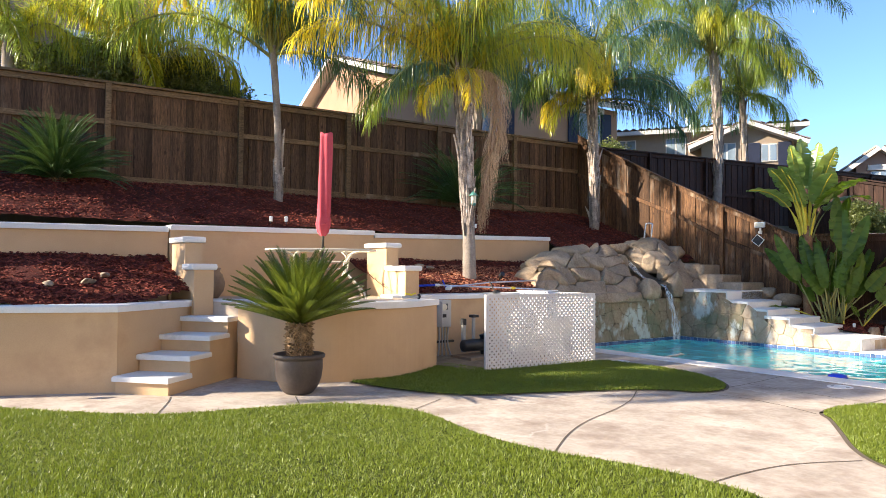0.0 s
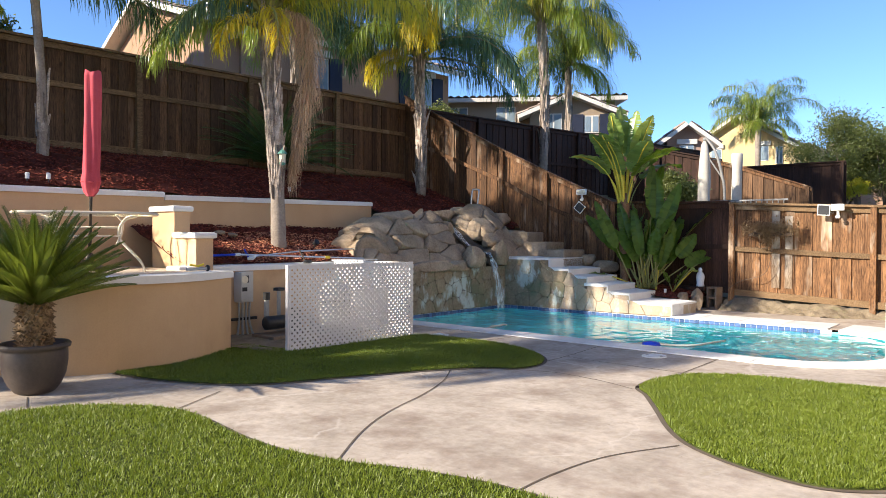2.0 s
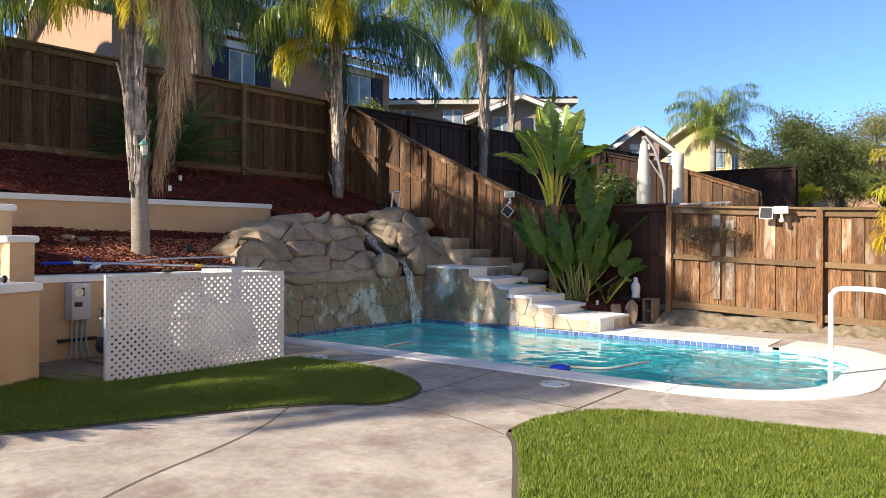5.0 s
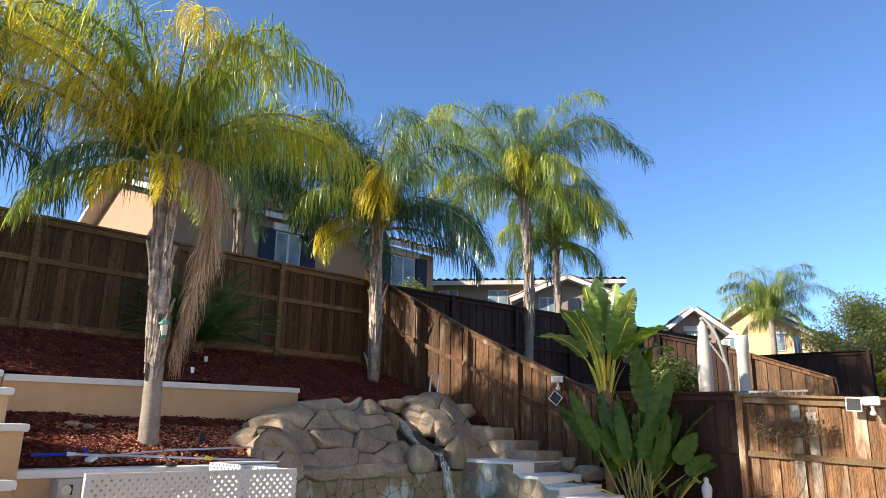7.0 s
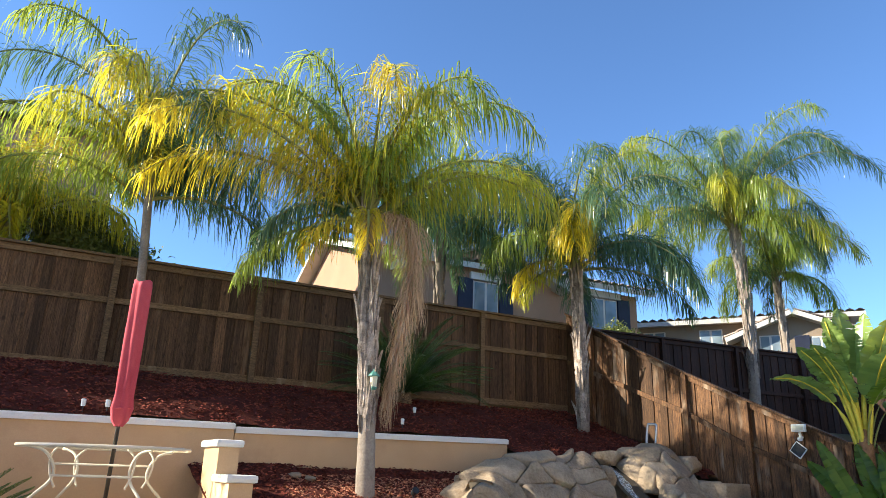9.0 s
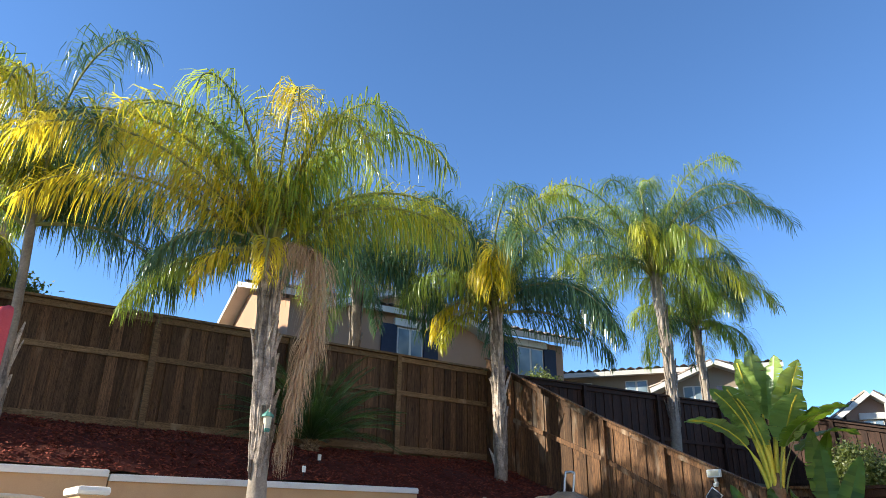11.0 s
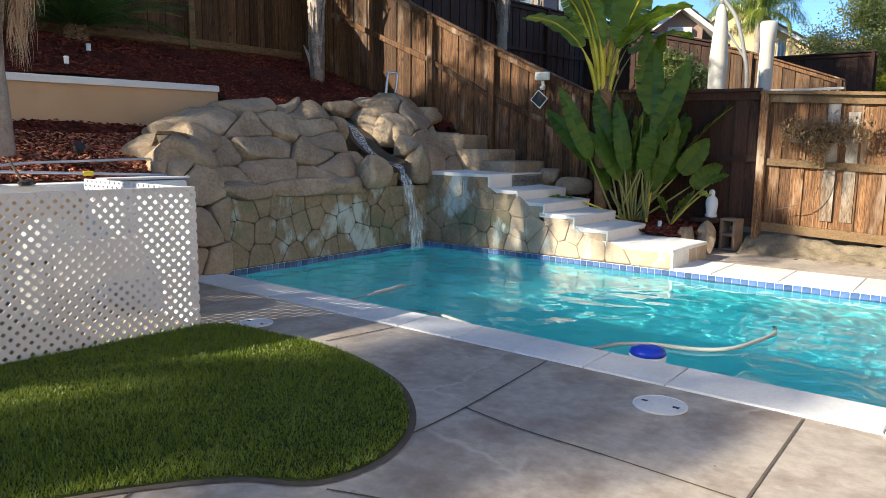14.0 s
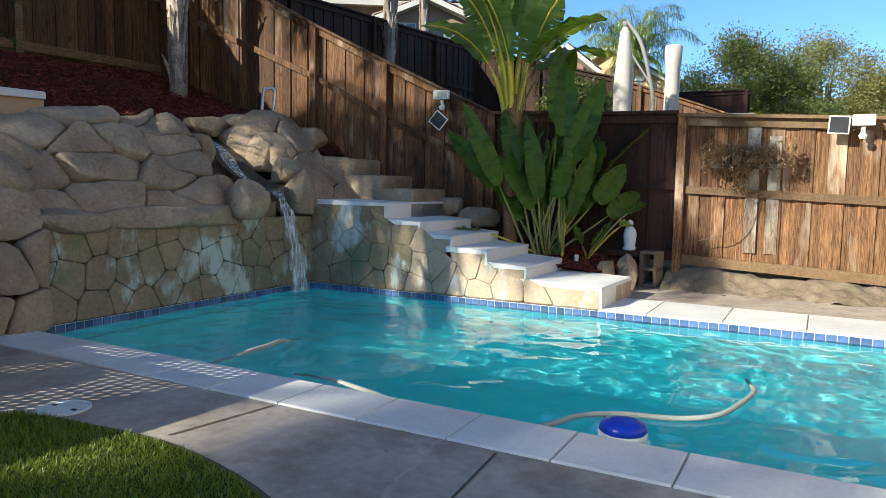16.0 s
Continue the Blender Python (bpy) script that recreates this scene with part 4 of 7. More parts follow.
# ---- white screen round the pool pump ----
def lattice(panel, width, height, at, strip=0.027, pitch=0.069):
    """Two layers of crossing diagonal strips cut to a rectangle; local x along, z up."""
    for sign, y in ((1, -0.0012), (-1, 0.0012)):
        for k in range(-int(height / pitch) - 1, int((width + height) / pitch) + 2):
            c = k * pitch
            u = strip * 0.7071
            pts = []
            for e in (-u, u):
                # line x = c + e - z (or mirrored), z from 0 to height, clipped to the width
                z0, z1 = max(0.0, c + e - width), min(height, c + e)
                pts.append((z0, z1, c + e))
            if pts[0][1] - pts[0][0] < 0.01 or pts[1][1] - pts[1][0] < 0.01:
                continue
            quad = [(pts[0][2] - pts[0][0], pts[0][0]), (pts[1][2] - pts[1][0], pts[1][0]), (pts[1][2] - pts[1][1], pts[1][1]), (pts[0][2] - pts[0][1], pts[0][1])]
            if sign < 0:
                quad = [(width - x, z) for x, z in quad]
            bm = bmesh.new()
            lo = [bm.verts.new((x, y - 0.0035, z)) for x, z in quad]
            hi = [bm.verts.new((x, y + 0.0035, z)) for x, z in quad]
            bm.faces.new(lo)
            bm.faces.new(hi[::-1])
            for i in range(4):
                bm.faces.new((lo[i], lo[(i + 1) % 4], hi[(i + 1) % 4], hi[i]))
            bmesh.ops.recalc_face_normals(bm, faces=bm.faces)
            part("strip", bm, VINYL, panel, at=at)


screen = thing("lattice_screen", "white vinyl diagonal lattice screen standing on the lawn", "lattice screen")
FRONT = pose(1.985, -2.07, 0.0, 0, 0, math.degrees(math.atan2(1.85, 0.12)))
panel = part("top_batten", boxed(0.0, 0.008, 0.92, 1.86, 0.03, 0.955, bevel=0.003), VINYL, screen, at=FRONT)
lattice(screen, 1.86, 0.955, FRONT)
SIDE = pose(0.62, -0.24, 0.0, 0, 0, 0)
lattice(screen, 1.44, 0.95, SIDE)
part("side_brace", boxed(0.0, 0.006, 0.5, 1.44, 0.028, 0.6, bevel=0.003), VINYL, screen, at=SIDE)
part("corner_post", boxed(-0.02, 0.006, 0, 0.02, 0.05, 0.955, bevel=0.003), VINYL, screen, at=FRONT)
part("end_post", boxed(1.82, 0.006, 0, 1.86, 0.05, 0.955, bevel=0.003), VINYL, screen, at=FRONT)

# ---- rock waterfall and flagstone wall ----
def stone_shape(seed, sx, sy, sz, cuts=4, rough=0.1):
    """A worn boulder: a ball flattened by planes, then roughened."""
    r = random.Random(seed)
    bm = bmesh.new()
    bmesh.ops.create_icosphere(bm, subdivisions=4, radius=1)
    planes = [(Vector((r.uniform(-1, 1), r.uniform(-1, 1), r.uniform(-0.4, 1))).normalized(), r.uniform(0.5, 0.72)) for _ in range(cuts + 4)]
    planes += [(Vector((0, 0, 1)), r.uniform(0.6, 0.8)), (Vector((0, 0, -1)), 0.75), (Vector((1, 0, 0)), r.uniform(0.7, 0.85)), (Vector((0, -1, 0)), r.uniform(0.7, 0.9)), (Vector((0, 1, 0)), r.uniform(0.7, 0.9))]
    off = Vector((r.uniform(0, 50), r.uniform(0, 50), r.uniform(0, 50)))
    for v in bm.verts:
        p = v.co
        for nrm, dist in planes:
            e = p.dot(nrm) - dist
            if e > 0:
                p = p - nrm * e * 0.88
        n1 = noise.noise(p * 1.6 + off)
        n2 = noise.noise(p * 6 + off)
        p = p * (1 + rough * n1 + rough * 0.22 * n2)
        v.co = Vector((p.x * sx * 1.42, p.y * sy * 1.42, p.z * sz * 1.5))
    return bm


rocks = thing("rock_waterfall", "tan artificial rock waterfall with a water channel", "rock waterfall")


def packed(parent, where, w, h, count, seed, swell=0.07, squash=1.0, seam=0.002, lumpy=0.06):
    """Rounded blocks that fill a curved face edge to edge, with narrow carved seams; where(u, v) gives the face."""
    r = random.Random(seed)
    def lift(u, v, out):
        p = where(u, v)
        nrm = (where(u + 0.02, v) - where(u - 0.02, v)).cross(where(u, v + 0.02) - where(u, v - 0.02))
        return p + (nrm.normalized() if nrm.length > 1e-9 else Vector((1, 0, 0))) * out
    nu, nv = max(4, int(w / 0.12)), max(4, int(h / 0.12))
    bm = bmesh.new()
    grid = [[bm.verts.new(lift(w * i / nu, h * j / nv, -0.09)) for j in range(nv + 1)] for i in range(nu + 1)]
    for i in range(nu):
        for j in range(nv):
            bm.faces.new((grid[i][j], grid[i + 1][j], grid[i + 1][j + 1], grid[i][j + 1]))
    part("seam_fill", bm, MORTAR, parent, "dark carved seams", smooth=True)
    for (sx, sy), poly in cells(w, h * squash, count, seed):
        poly = [(x, y / squash) for x, y in poly]
        cx, cy = sum(p[0] for p in poly) / len(poly), sum(p[1] for p in poly) / len(poly)
        ring, n = [], len(poly)
        for i in range(n):
            p, q, s = poly[i - 1], poly[i], poly[(i + 1) % n]
            for t in (0.42, 0.26, 0.12):
                ring.append((q[0] + (p[0] - q[0]) * t, q[1] + (p[1] - q[1]) * t))
            ring.append((q[0] + 0.05 * (cx - q[0]) + 0.025 * (p[0] + s[0] - 2 * q[0]), q[1] + 0.05 * (cy - q[1]) + 0.025 * (p[1] + s[1] - 2 * q[1])))
            for t in (0.12, 0.26, 0.42):
                ring.append((q[0] + (s[0] - q[0]) * t, q[1] + (s[1] - q[1]) * t))
        reach = max(math.hypot(x - cx, y - cy) for x, y in poly)
        puff = swell * r.uniform(0.7, 1.35) * min(1.0, reach / 0.25)
        tip = (r.uniform(-0.12, 0.12), r.uniform(-0.1, 0.16))
        off = Vector((r.uniform(0, 40), r.uniform(0, 40), r.uniform(0, 40)))
        bm = bmesh.new()
        loops = []
        for k, out in ((1.0, -0.14), (1.0, -0.035), (0.985, puff * 0.15), (0.965, puff * 0.5), (0.925, puff * 0.78), (0.84, puff * 0.93), (0.6, puff * 1.02), (0.25, puff * 1.06)):
            loop = []
            for x, y in ring:
                dx, dy = x - cx, y - cy
                dist = math.hypot(dx, dy)
                keep = max(0.0, dist * k - seam * min(1, k)) / dist
                u, v = cx + dx * keep, cy + dy * keep
                q = Vector((u, v, 0))
                o = out + ((tip[0] * dx * keep + tip[1] * dy * keep) + lumpy * noise.noise(q * 5 + off) + lumpy * 0.5 * noise.noise(q * 14 + off)) * (1 if out > 0 else 0)
                loop.append(bm.verts.new(lift(u, v, o)))
            loops.append(loop)
        m = len(ring)
        for a_, b_ in zip(loops, loops[1:]):
            for i in range(m):
                bm.faces.new((a_[i], a_[(i + 1) % m], b_[(i + 1) % m], b_[i]))
        bm.faces.new(loops[-1])
        bmesh.ops.recalc_face_normals(bm, faces=bm.faces)
        part("boulder", bm, ROCK, parent, smooth=True)


def cells(w, h, count, seed):
    """Voronoi cells of a w x h panel as convex polygons."""
    r = random.Random(seed)
    nx = max(1, round(math.sqrt(count * w / h)))
    ny = max(1, round(count / nx))
    sites = [((i + 0.5 + r.uniform(-0.38, 0.38) + 0.25 * (j % 2)) * w / nx, (j + 0.5 + r.uniform(-0.36, 0.36)) * h / ny) for i in range(nx) for j in range(ny)]
    for sx, sy in sites:
        poly = [(0, 0), (w, 0), (w, h), (0, h)]
        for tx, ty in sites:
            if (tx, ty) == (sx, sy) or abs(tx - sx) + abs(ty - sy) > 1.6:
                continue
            mx, my, dx, dy = (sx + tx) / 2, (sy + ty) / 2, tx - sx, ty - sy
            side = lambda p: (p[0] - mx) * dx + (p[1] - my) * dy
            cut = []
            for i in range(len(poly)):
                p, q = poly[i - 1], poly[i]
                a, b = side(p), side(q)
                if (a > 0) != (b > 0):
                    t = a / (a - b)
                    cut.append((p[0] + (q[0] - p[0]) * t, p[1] + (q[1] - p[1]) * t))
                if b <= 0:
                    cut.append(q)
            poly = cut
            if len(poly) < 3:
                break
        if len(poly) >= 3:
            yield (sx, sy), poly


def face_main(u, v):
    """The leaning face over the ledge, u along the wall, v up the slope."""
    y = 0.95 + u
    top = interp(y, (0.95, 1.34), (1.4, 1.58), (2.2, 1.72), (2.7, 1.66), (3.0, 1.76), (3.45, 1.7))
    t = v / 1.1
    x = interp(t, (0, 0.3), (0.18, 0.2), (0.4, 0.06), (0.75, -0.2), (0.92, -0.42), (1, -0.62)) + 0.06 * math.sin(3.1 * y + 1) * t
    return Vector((x, y, interp(t, (0, 0.8), (0.9, top), (1, top - 0.02))))


def face_left(u, v):
    """The column at the paving, round its corner towards the pump."""
    x, y = [(interp(u, (0, -0.3), (0.62, 0.3), (0.8, 0.45), (1.25, 0.47))), (interp(u, (0, 0.72), (0.62, 0.66), (0.8, 0.74), (1.25, 1.18)))]
    lean = interp(v, (0, 0.04), (0.75, 0.0), (1.0, -0.12), (1.45, -0.5))
    return Vector((x + lean * interp(u, (0.5, 0), (0.8, 1)), y - lean * interp(u, (0.5, 0.6), (0.8, 0)), interp(v, (0, -0.02), (1.0, 1.0), (1.45, 1.26))))


def face_right(u, v):
    """The shoulder between the channel and the upper steps."""
    y = 4.05 + u
    t = v / 1.25
    top = interp(y, (4.05, 1.72), (4.5, 1.92), (5.0, 1.9))
    x = interp(t, (0, 0.5), (0.25, 0.4), (0.6, 0.0), (0.85, -0.4), (1, -0.75)) - 0.45 * u * interp(t, (0, 0), (0.4, 0.5), (1, 0.3))
    return Vector((x, y + 0.1 * t, interp(t, (0, 0.85), (0.25, 1.12), (0.9, top), (1, top))))


packed(rocks, face_main, 2.2, 1.1, 15, 26, 0.034, 1.9, 0.002, 0.034)
packed(rocks, face_left, 1.25, 1.45, 13, 22, 0.034, 1.6, 0.002, 0.034)
packed(rocks, face_right, 0.95, 1.25, 8, 27, 0.034, 1.7, 0.002, 0.034)
# x, y, z of the middle, half sizes, turn about z
ROCKS = [
    # ledge course over the flagstone wall
    (0.3, 1.42, 0.775, 0.2, 0.36, 0.085, 4), (0.29, 2.12, 0.78, 0.2, 0.42, 0.085, -3), (0.28, 2.86, 0.78, 0.2, 0.4, 0.085, 3),
    # lips of the water channel
    (0.36, 3.24, 0.93, 0.2, 0.2, 0.17, 15), (0.4, 4.1, 1.0, 0.17, 0.15, 0.21, -12), (0.2, 4.12, 1.22, 0.16, 0.14, 0.12, 0), (-0.3, 4.16, 1.42, 0.2, 0.12, 0.18, 0), (-0.1, 3.3, 1.02, 0.2, 0.14, 0.14, 0),
    (-0.6, 4.15, 1.5, 0.24, 0.12, 0.2, 0), (-0.5, 3.42, 1.42, 0.26, 0.14, 0.16, 10), (0.05, 4.12, 0.95, 0.26, 0.14, 0.2, 0), (0.0, 3.42, 0.8, 0.26, 0.12, 0.2, 0), (-0.85, 3.95, 1.72, 0.16, 0.24, 0.1, 0),
    # over the column at the paving
    (-0.3, 0.86, 1.12, 0.3, 0.22, 0.17, 10), (-0.02, 0.82, 1.0, 0.22, 0.17, 0.16, -8), (0.14, 0.95, 1.14, 0.26, 0.26, 0.15, 5), (-0.2, 1.2, 1.3, 0.28, 0.26, 0.14, 20),
    # under the channel
    (0.2, 3.68, 0.72, 0.16, 0.2, 0.17, 0), (-0.2, 3.75, 0.92, 0.22, 0.2, 0.17, 0), (-0.55, 3.88, 1.2, 0.24, 0.2, 0.17, 0),
    # loose tops against the mulch
    (-0.95, 4.45, 1.8, 0.2, 0.2, 0.1, 0), (-0.9, 5.1, 1.82, 0.24, 0.24, 0.12, 0), (-0.5, 5.3, 1.65, 0.26, 0.22, 0.14, 0), (0.0, 5.1, 1.25, 0.26, 0.22, 0.17, 0),
]
for k, (x, y, z, sx, sy, sz, turn) in enumerate(ROCKS):
    part("boulder", stone_shape(100 + k, sx, sy, sz), ROCK, rocks, smooth=True, at=pose(x, y, z, 0, 0, turn))
part("core", prism([(0.18, 0.95), (0.2, 3.35), (-0.2, 3.4), (-0.2, 4.1), (0.2, 4.15), (0.2, 4.7), (-1.0, 4.9), (-1.15, 2.2), (-0.3, 1.2)], 0.0, lambda x, y: 0.66 if x > 0.1 or y < 1.3 else (0.85 if x > -0.5 else 1.35)), ROCK, rocks)
chan = smooth_line([(-1.0, 4.0, 1.62), (-0.6, 3.9, 1.45), (-0.25, 3.75, 1.22), (0.1, 3.72, 1.04), (0.42, 3.66, 0.98)], 5)
bm = bmesh.new()
rows = [[bm.verts.new((x, y + s, z + 0.05 * abs(s) / 0.16)) for s in (-0.2, -0.1, 0, 0.1, 0.2)] for x, y, z in chan]
for r0, r1 in zip(rows, rows[1:]):
    for i in range(4):
        bm.faces.new((r0[i], r0[i + 1], r1[i + 1], r1[i]))
part("channel_bed", bm, MORTAR, rocks, "wet dark channel bed", smooth=True)
bm = bmesh.new()
path = chan + smooth_line([(0.48, 3.66, 0.94), (0.545, 3.67, 0.8), (0.59, 3.7, 0.6), (0.625, 3.73, 0.38), (0.65, 3.76, 0.15), (0.66, 3.78, -0.06)], 4)
rows = []
for i, (x, y, z) in enumerate(path):
    w = 0.13 if i < len(chan) else 0.06 + 0.0035 * (i - len(chan)) + 0.012 * math.sin(i * 1.3)
    rows.append([bm.verts.new((x + 0.016 * math.sin(5 * s + 0.6 * i), y + w * s + 0.012 * math.sin(i * 0.9 + 2 * s), z + 0.02)) for s in (-1, -0.6, -0.2, 0.2, 0.6, 1)])
for r0, r1 in zip(rows, rows[1:]):
    for i in range(5):
        bm.faces.new((r0[i], r0[i + 1], r1[i + 1], r1[i]))
fall = whole("waterfall", bm, FALL, "thin white falling stream of water", "water", smooth=True)
fall.visible_shadow = False


def flagstones(parent, origin, along, w, h, count, seed, mats, limit=None):
    """Irregular stones proud of a wall; origin at its foot, along its run, facing left of the run."""
    along = Vector(along).normalized()
    face = Vector((along.y, -along.x))
    r = random.Random(seed + 1)
    for (sx, sy), poly in cells(w, h, count, seed):
        if limit:
            if sy > limit(sx):
                continue
            poly = [(x, min(y, limit(x))) for x, y in poly]
        cx, cy = sum(p[0] for p in poly) / len(poly), sum(p[1] for p in poly) / len(poly)
        reach = max(math.hypot(x - cx, y - cy) for x, y in poly)
        if reach < 0.05:
            continue
        shrink = 1 - 0.0035 / reach
        # rounded outline from the cell's corners
        ring = []
        n = len(poly)
        for i in range(n):
            p, q, s = poly[i - 1], poly[i], poly[(i + 1) % n]
            for t in (0.3, 0.12, 0.0, -0.12, -0.3):
                o = p if t > 0 else s
                ring.append((q[0] + (o[0] - q[0]) * abs(t) - ((0.05 if t == 0 else 0.014 if abs(t) < 0.2 else 0.0) * (q[0] - cx)), q[1] + (o[1] - q[1]) * abs(t) - ((0.05 if t == 0 else 0.014 if abs(t) < 0.2 else 0.0) * (q[1] - cy))))
        proud = r.uniform(0.008, 0.016)
        bm = bmesh.new()
        loops = []
        for k, out in ((shrink, -0.01), (shrink, proud * 0.45), (shrink * 0.96, proud * 0.85), (shrink * 0.88, proud)):
            loops.append([bm.verts.new((origin[0] + along.x * (cx + (x - cx) * k) + face.x * out, origin[1] + along.y * (cx + (x - cx) * k) + face.y * out, origin[2] + cy + (y - cy) * k)) for x, y in ring])
        for a, b in zip(loops, loops[1:]):
            for i in range(len(ring)):
                bm.faces.new((a[i], a[(i + 1) % len(ring)], b[(i + 1) % len(ring)], b[i]))
        bm.faces.new(loops[-1])
        bmesh.ops.recalc_face_normals(bm, faces=bm.faces)
        part("flagstone", bm, mats(cx, cy) if callable(mats) else mats, parent)


basin_wall = thing("wall_flagstone", "flagstone faced wall round the deep end", "stone wall", kind="structure")
part("backing", boxed(0.12, 1.0, -0.5, 0.4, 4.5, 0.72), MORTAR, basin_wall)
flagstones(basin_wall, (0.4, 1.0, 0.0), (0, 1), 3.25, 0.74, 42, 3, FLAG)
FRONTS = [(3.7, 0.2), (2.97, 0.34), (2.56, 0.465), (2.17, 0.59), (1.8, 0.715), (1.39, 0.9)]


def stair_top(s):
    """Height of the stone face under the treads, s along the wall."""
    x = s + 0.4
    return max([0.17] + [z - 0.035 for fx, z in FRONTS if x < fx + 0.012])


# stones under the lit steps take the sunlit copy
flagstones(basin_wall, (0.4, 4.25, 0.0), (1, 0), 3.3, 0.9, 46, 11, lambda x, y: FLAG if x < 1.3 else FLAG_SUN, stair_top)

# white steps beside the pool
stair = thing("steps_pool", "white painted stone steps climbing beside the pool", "steps", kind="structure")
for k, (x, z) in enumerate(FRONTS):
    x_back = FRONTS[k + 1][0] - 0.06 if k + 1 < len(FRONTS) else 0.15
    foot = lambda e: [(x + e, 4.25 - e), (x + e + 0.03 * (k == 0), 5.25 + 0.05 * k), (x_back, 5.3 + 0.05 * k), (x_back, 4.25 - e)]
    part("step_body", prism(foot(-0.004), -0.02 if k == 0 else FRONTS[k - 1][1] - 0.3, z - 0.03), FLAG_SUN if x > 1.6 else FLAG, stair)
    step = part("tread", prism(foot(0.003), z - 0.034, lambda px, py: z + 0.025 * (x - px) / max(x - x_back, 0.1), 0.012), WHITE_STEP, stair)
    part("riser", boxed(x - 0.012, 4.24, 0.0 if k == 0 else FRONTS[k - 1][1] - 0.01, x + 0.01, 5.22 + 0.05 * k, z - 0.03), WHITE_STEP, stair)
upper = [((0.75, 4.95), (1.3, 5.75), 1.05), ((0.3, 5.0), (0.85, 5.7), 1.2), ((-0.15, 5.05), (0.4, 5.65), 1.4)]
for (x0, y0), (x1, y1), z in upper:
    part("upper_step", boxed(x0, y0, z - 0.4, x1, y1, z, bevel=0.03), ROCK, stair, "rough tan stone step")
part("upper_infill", prism([(0.2, 4.7), (1.4, 4.75), (1.4, 5.9), (-0.4, 5.7)], 0.2, lambda x, y: 0.88), ROCK, stair)


# ---- plants ----
def frond_mesh(name, mat, length, rise, bend, pairs, leaflet, hang, seed, wide=0.02, plume=0.5, power=1.3, stalk_mat=None):
    """A feather frond from the origin towards +x: a stalk that rises and arches over, with long leaflets that hang in tufts. Two material slots."""
    r = np.random.default_rng(seed)
    n = 26
    ang = np.linspace(0, 1, n)
    tilt = np.maximum(rise - bend * ang**power, -1.6)
    step = length / (n - 1)
    px = np.concatenate([[0], np.cumsum(np.cos(tilt[:-1]) * step)])
    pz = np.concatenate([[0], np.cumsum(np.sin(tilt[:-1]) * step)])
    py = 0.09 * length * np.sin(ang * 2.2 + r.uniform(0, 6)) * ang
    rach = np.stack([px, py - py[0], pz], 1)
    bm = tube([tuple(p) for p in rach], [0.028 * (1 - 0.85 * a) + 0.004 for a in ang], 5)
    me = finish(bm, name, stalk_mat or STALK)
    verts, faces = [tuple(v.co) for v in me.vertices], [tuple(p.vertices) for p in me.polygons]
    ns = len(faces)
    bpy.data.meshes.remove(me)
    # leaflets leave the stalk in tufts of three or four, fanned out at different angles
    m = 2 * pairs
    side = np.repeat([-1.0, 1.0], pairs)
    tufts = max(8, pairs // 4)
    u = np.clip(0.15 + 0.85 * (r.integers(0, tufts, m) + 0.5 + r.normal(0, 0.22, m)) / tufts, 0.13, 1.0)
    k = np.minimum((u * (n - 1)).astype(int), n - 2)
    f = (u * (n - 1) - k)[:, None]
    p = rach[k] * (1 - f) + rach[k + 1] * f
    d = rach[k + 1] - rach[k]
    d = d / np.linalg.norm(d, axis=1, keepdims=True)
    up = np.stack([-d[:, 2], np.zeros(m), d[:, 0]], 1)
    across = np.cross(up, d)
    l = leaflet * (0.45 + 0.65 * np.sin(np.pi * np.clip(0.12 + 0.8 * u, 0, 1))) * r.uniform(0.7, 1.15, m)
    out = across * (side * r.uniform(0.5, 0.95, m))[:, None] + d * r.uniform(0.3, 0.75, m)[:, None] + up * r.uniform(-plume, plume, m)[:, None]
    out = out / np.linalg.norm(out, axis=1, keepdims=True)
    h = np.clip(hang + r.uniform(-0.2, 0.12, m), 0.05, 0.97)[:, None]
    down = np.array([0, 0, -1.0])
    l = l[:, None]
    unit = lambda v: v / np.linalg.norm(v, axis=1, keepdims=True)
    q1 = p + unit(out * (1 - 0.3 * h) + down * 0.3 * h) * l * 0.3
    q2 = q1 + unit(out * (1 - 0.75 * h) + down * 0.75 * h) * l * 0.27
    q3 = q2 + unit(out * (1 - h) * 0.6 + down * (0.1 + h)) * l * 0.23
    q4 = q3 + unit(out * (1 - h) * 0.3 + down * (0.2 + h) + r.normal(0, 0.12, (m, 3))) * l * 0.2
    tw = unit(np.cross(out, down) + 0.7 * r.uniform(-1, 1, (m, 1)) * out + 1e-4) * wide * 0.5 * r.uniform(0.75, 1.2, (m, 1))
    quad = np.stack([p - tw * 0.5, p + tw * 0.5, q1 + tw, q1 - tw, q2 + tw * 0.95, q2 - tw * 0.95, q3 + tw * 0.65, q3 - tw * 0.65, q4], 1).reshape(-1, 3)
    b0 = len(verts)
    verts += quad.tolist()
    for b in range(b0, b0 + 9 * m, 9):
        faces += [(b, b + 1, b + 2, b + 3), (b + 3, b + 2, b + 4, b + 5), (b + 5, b + 4, b + 6, b + 7), (b + 7, b + 6, b + 8)]
    me = bpy.data.meshes.new(name)
    me.from_pydata(verts, [], faces)
    me.materials.append(stalk_mat or STALK)
    me.materials.append(mat)
    me.polygons.foreach_set("material_index", [0] * ns + [1] * (len(faces) - ns))
    me.update()
    return me


FROND_CACHE = {}


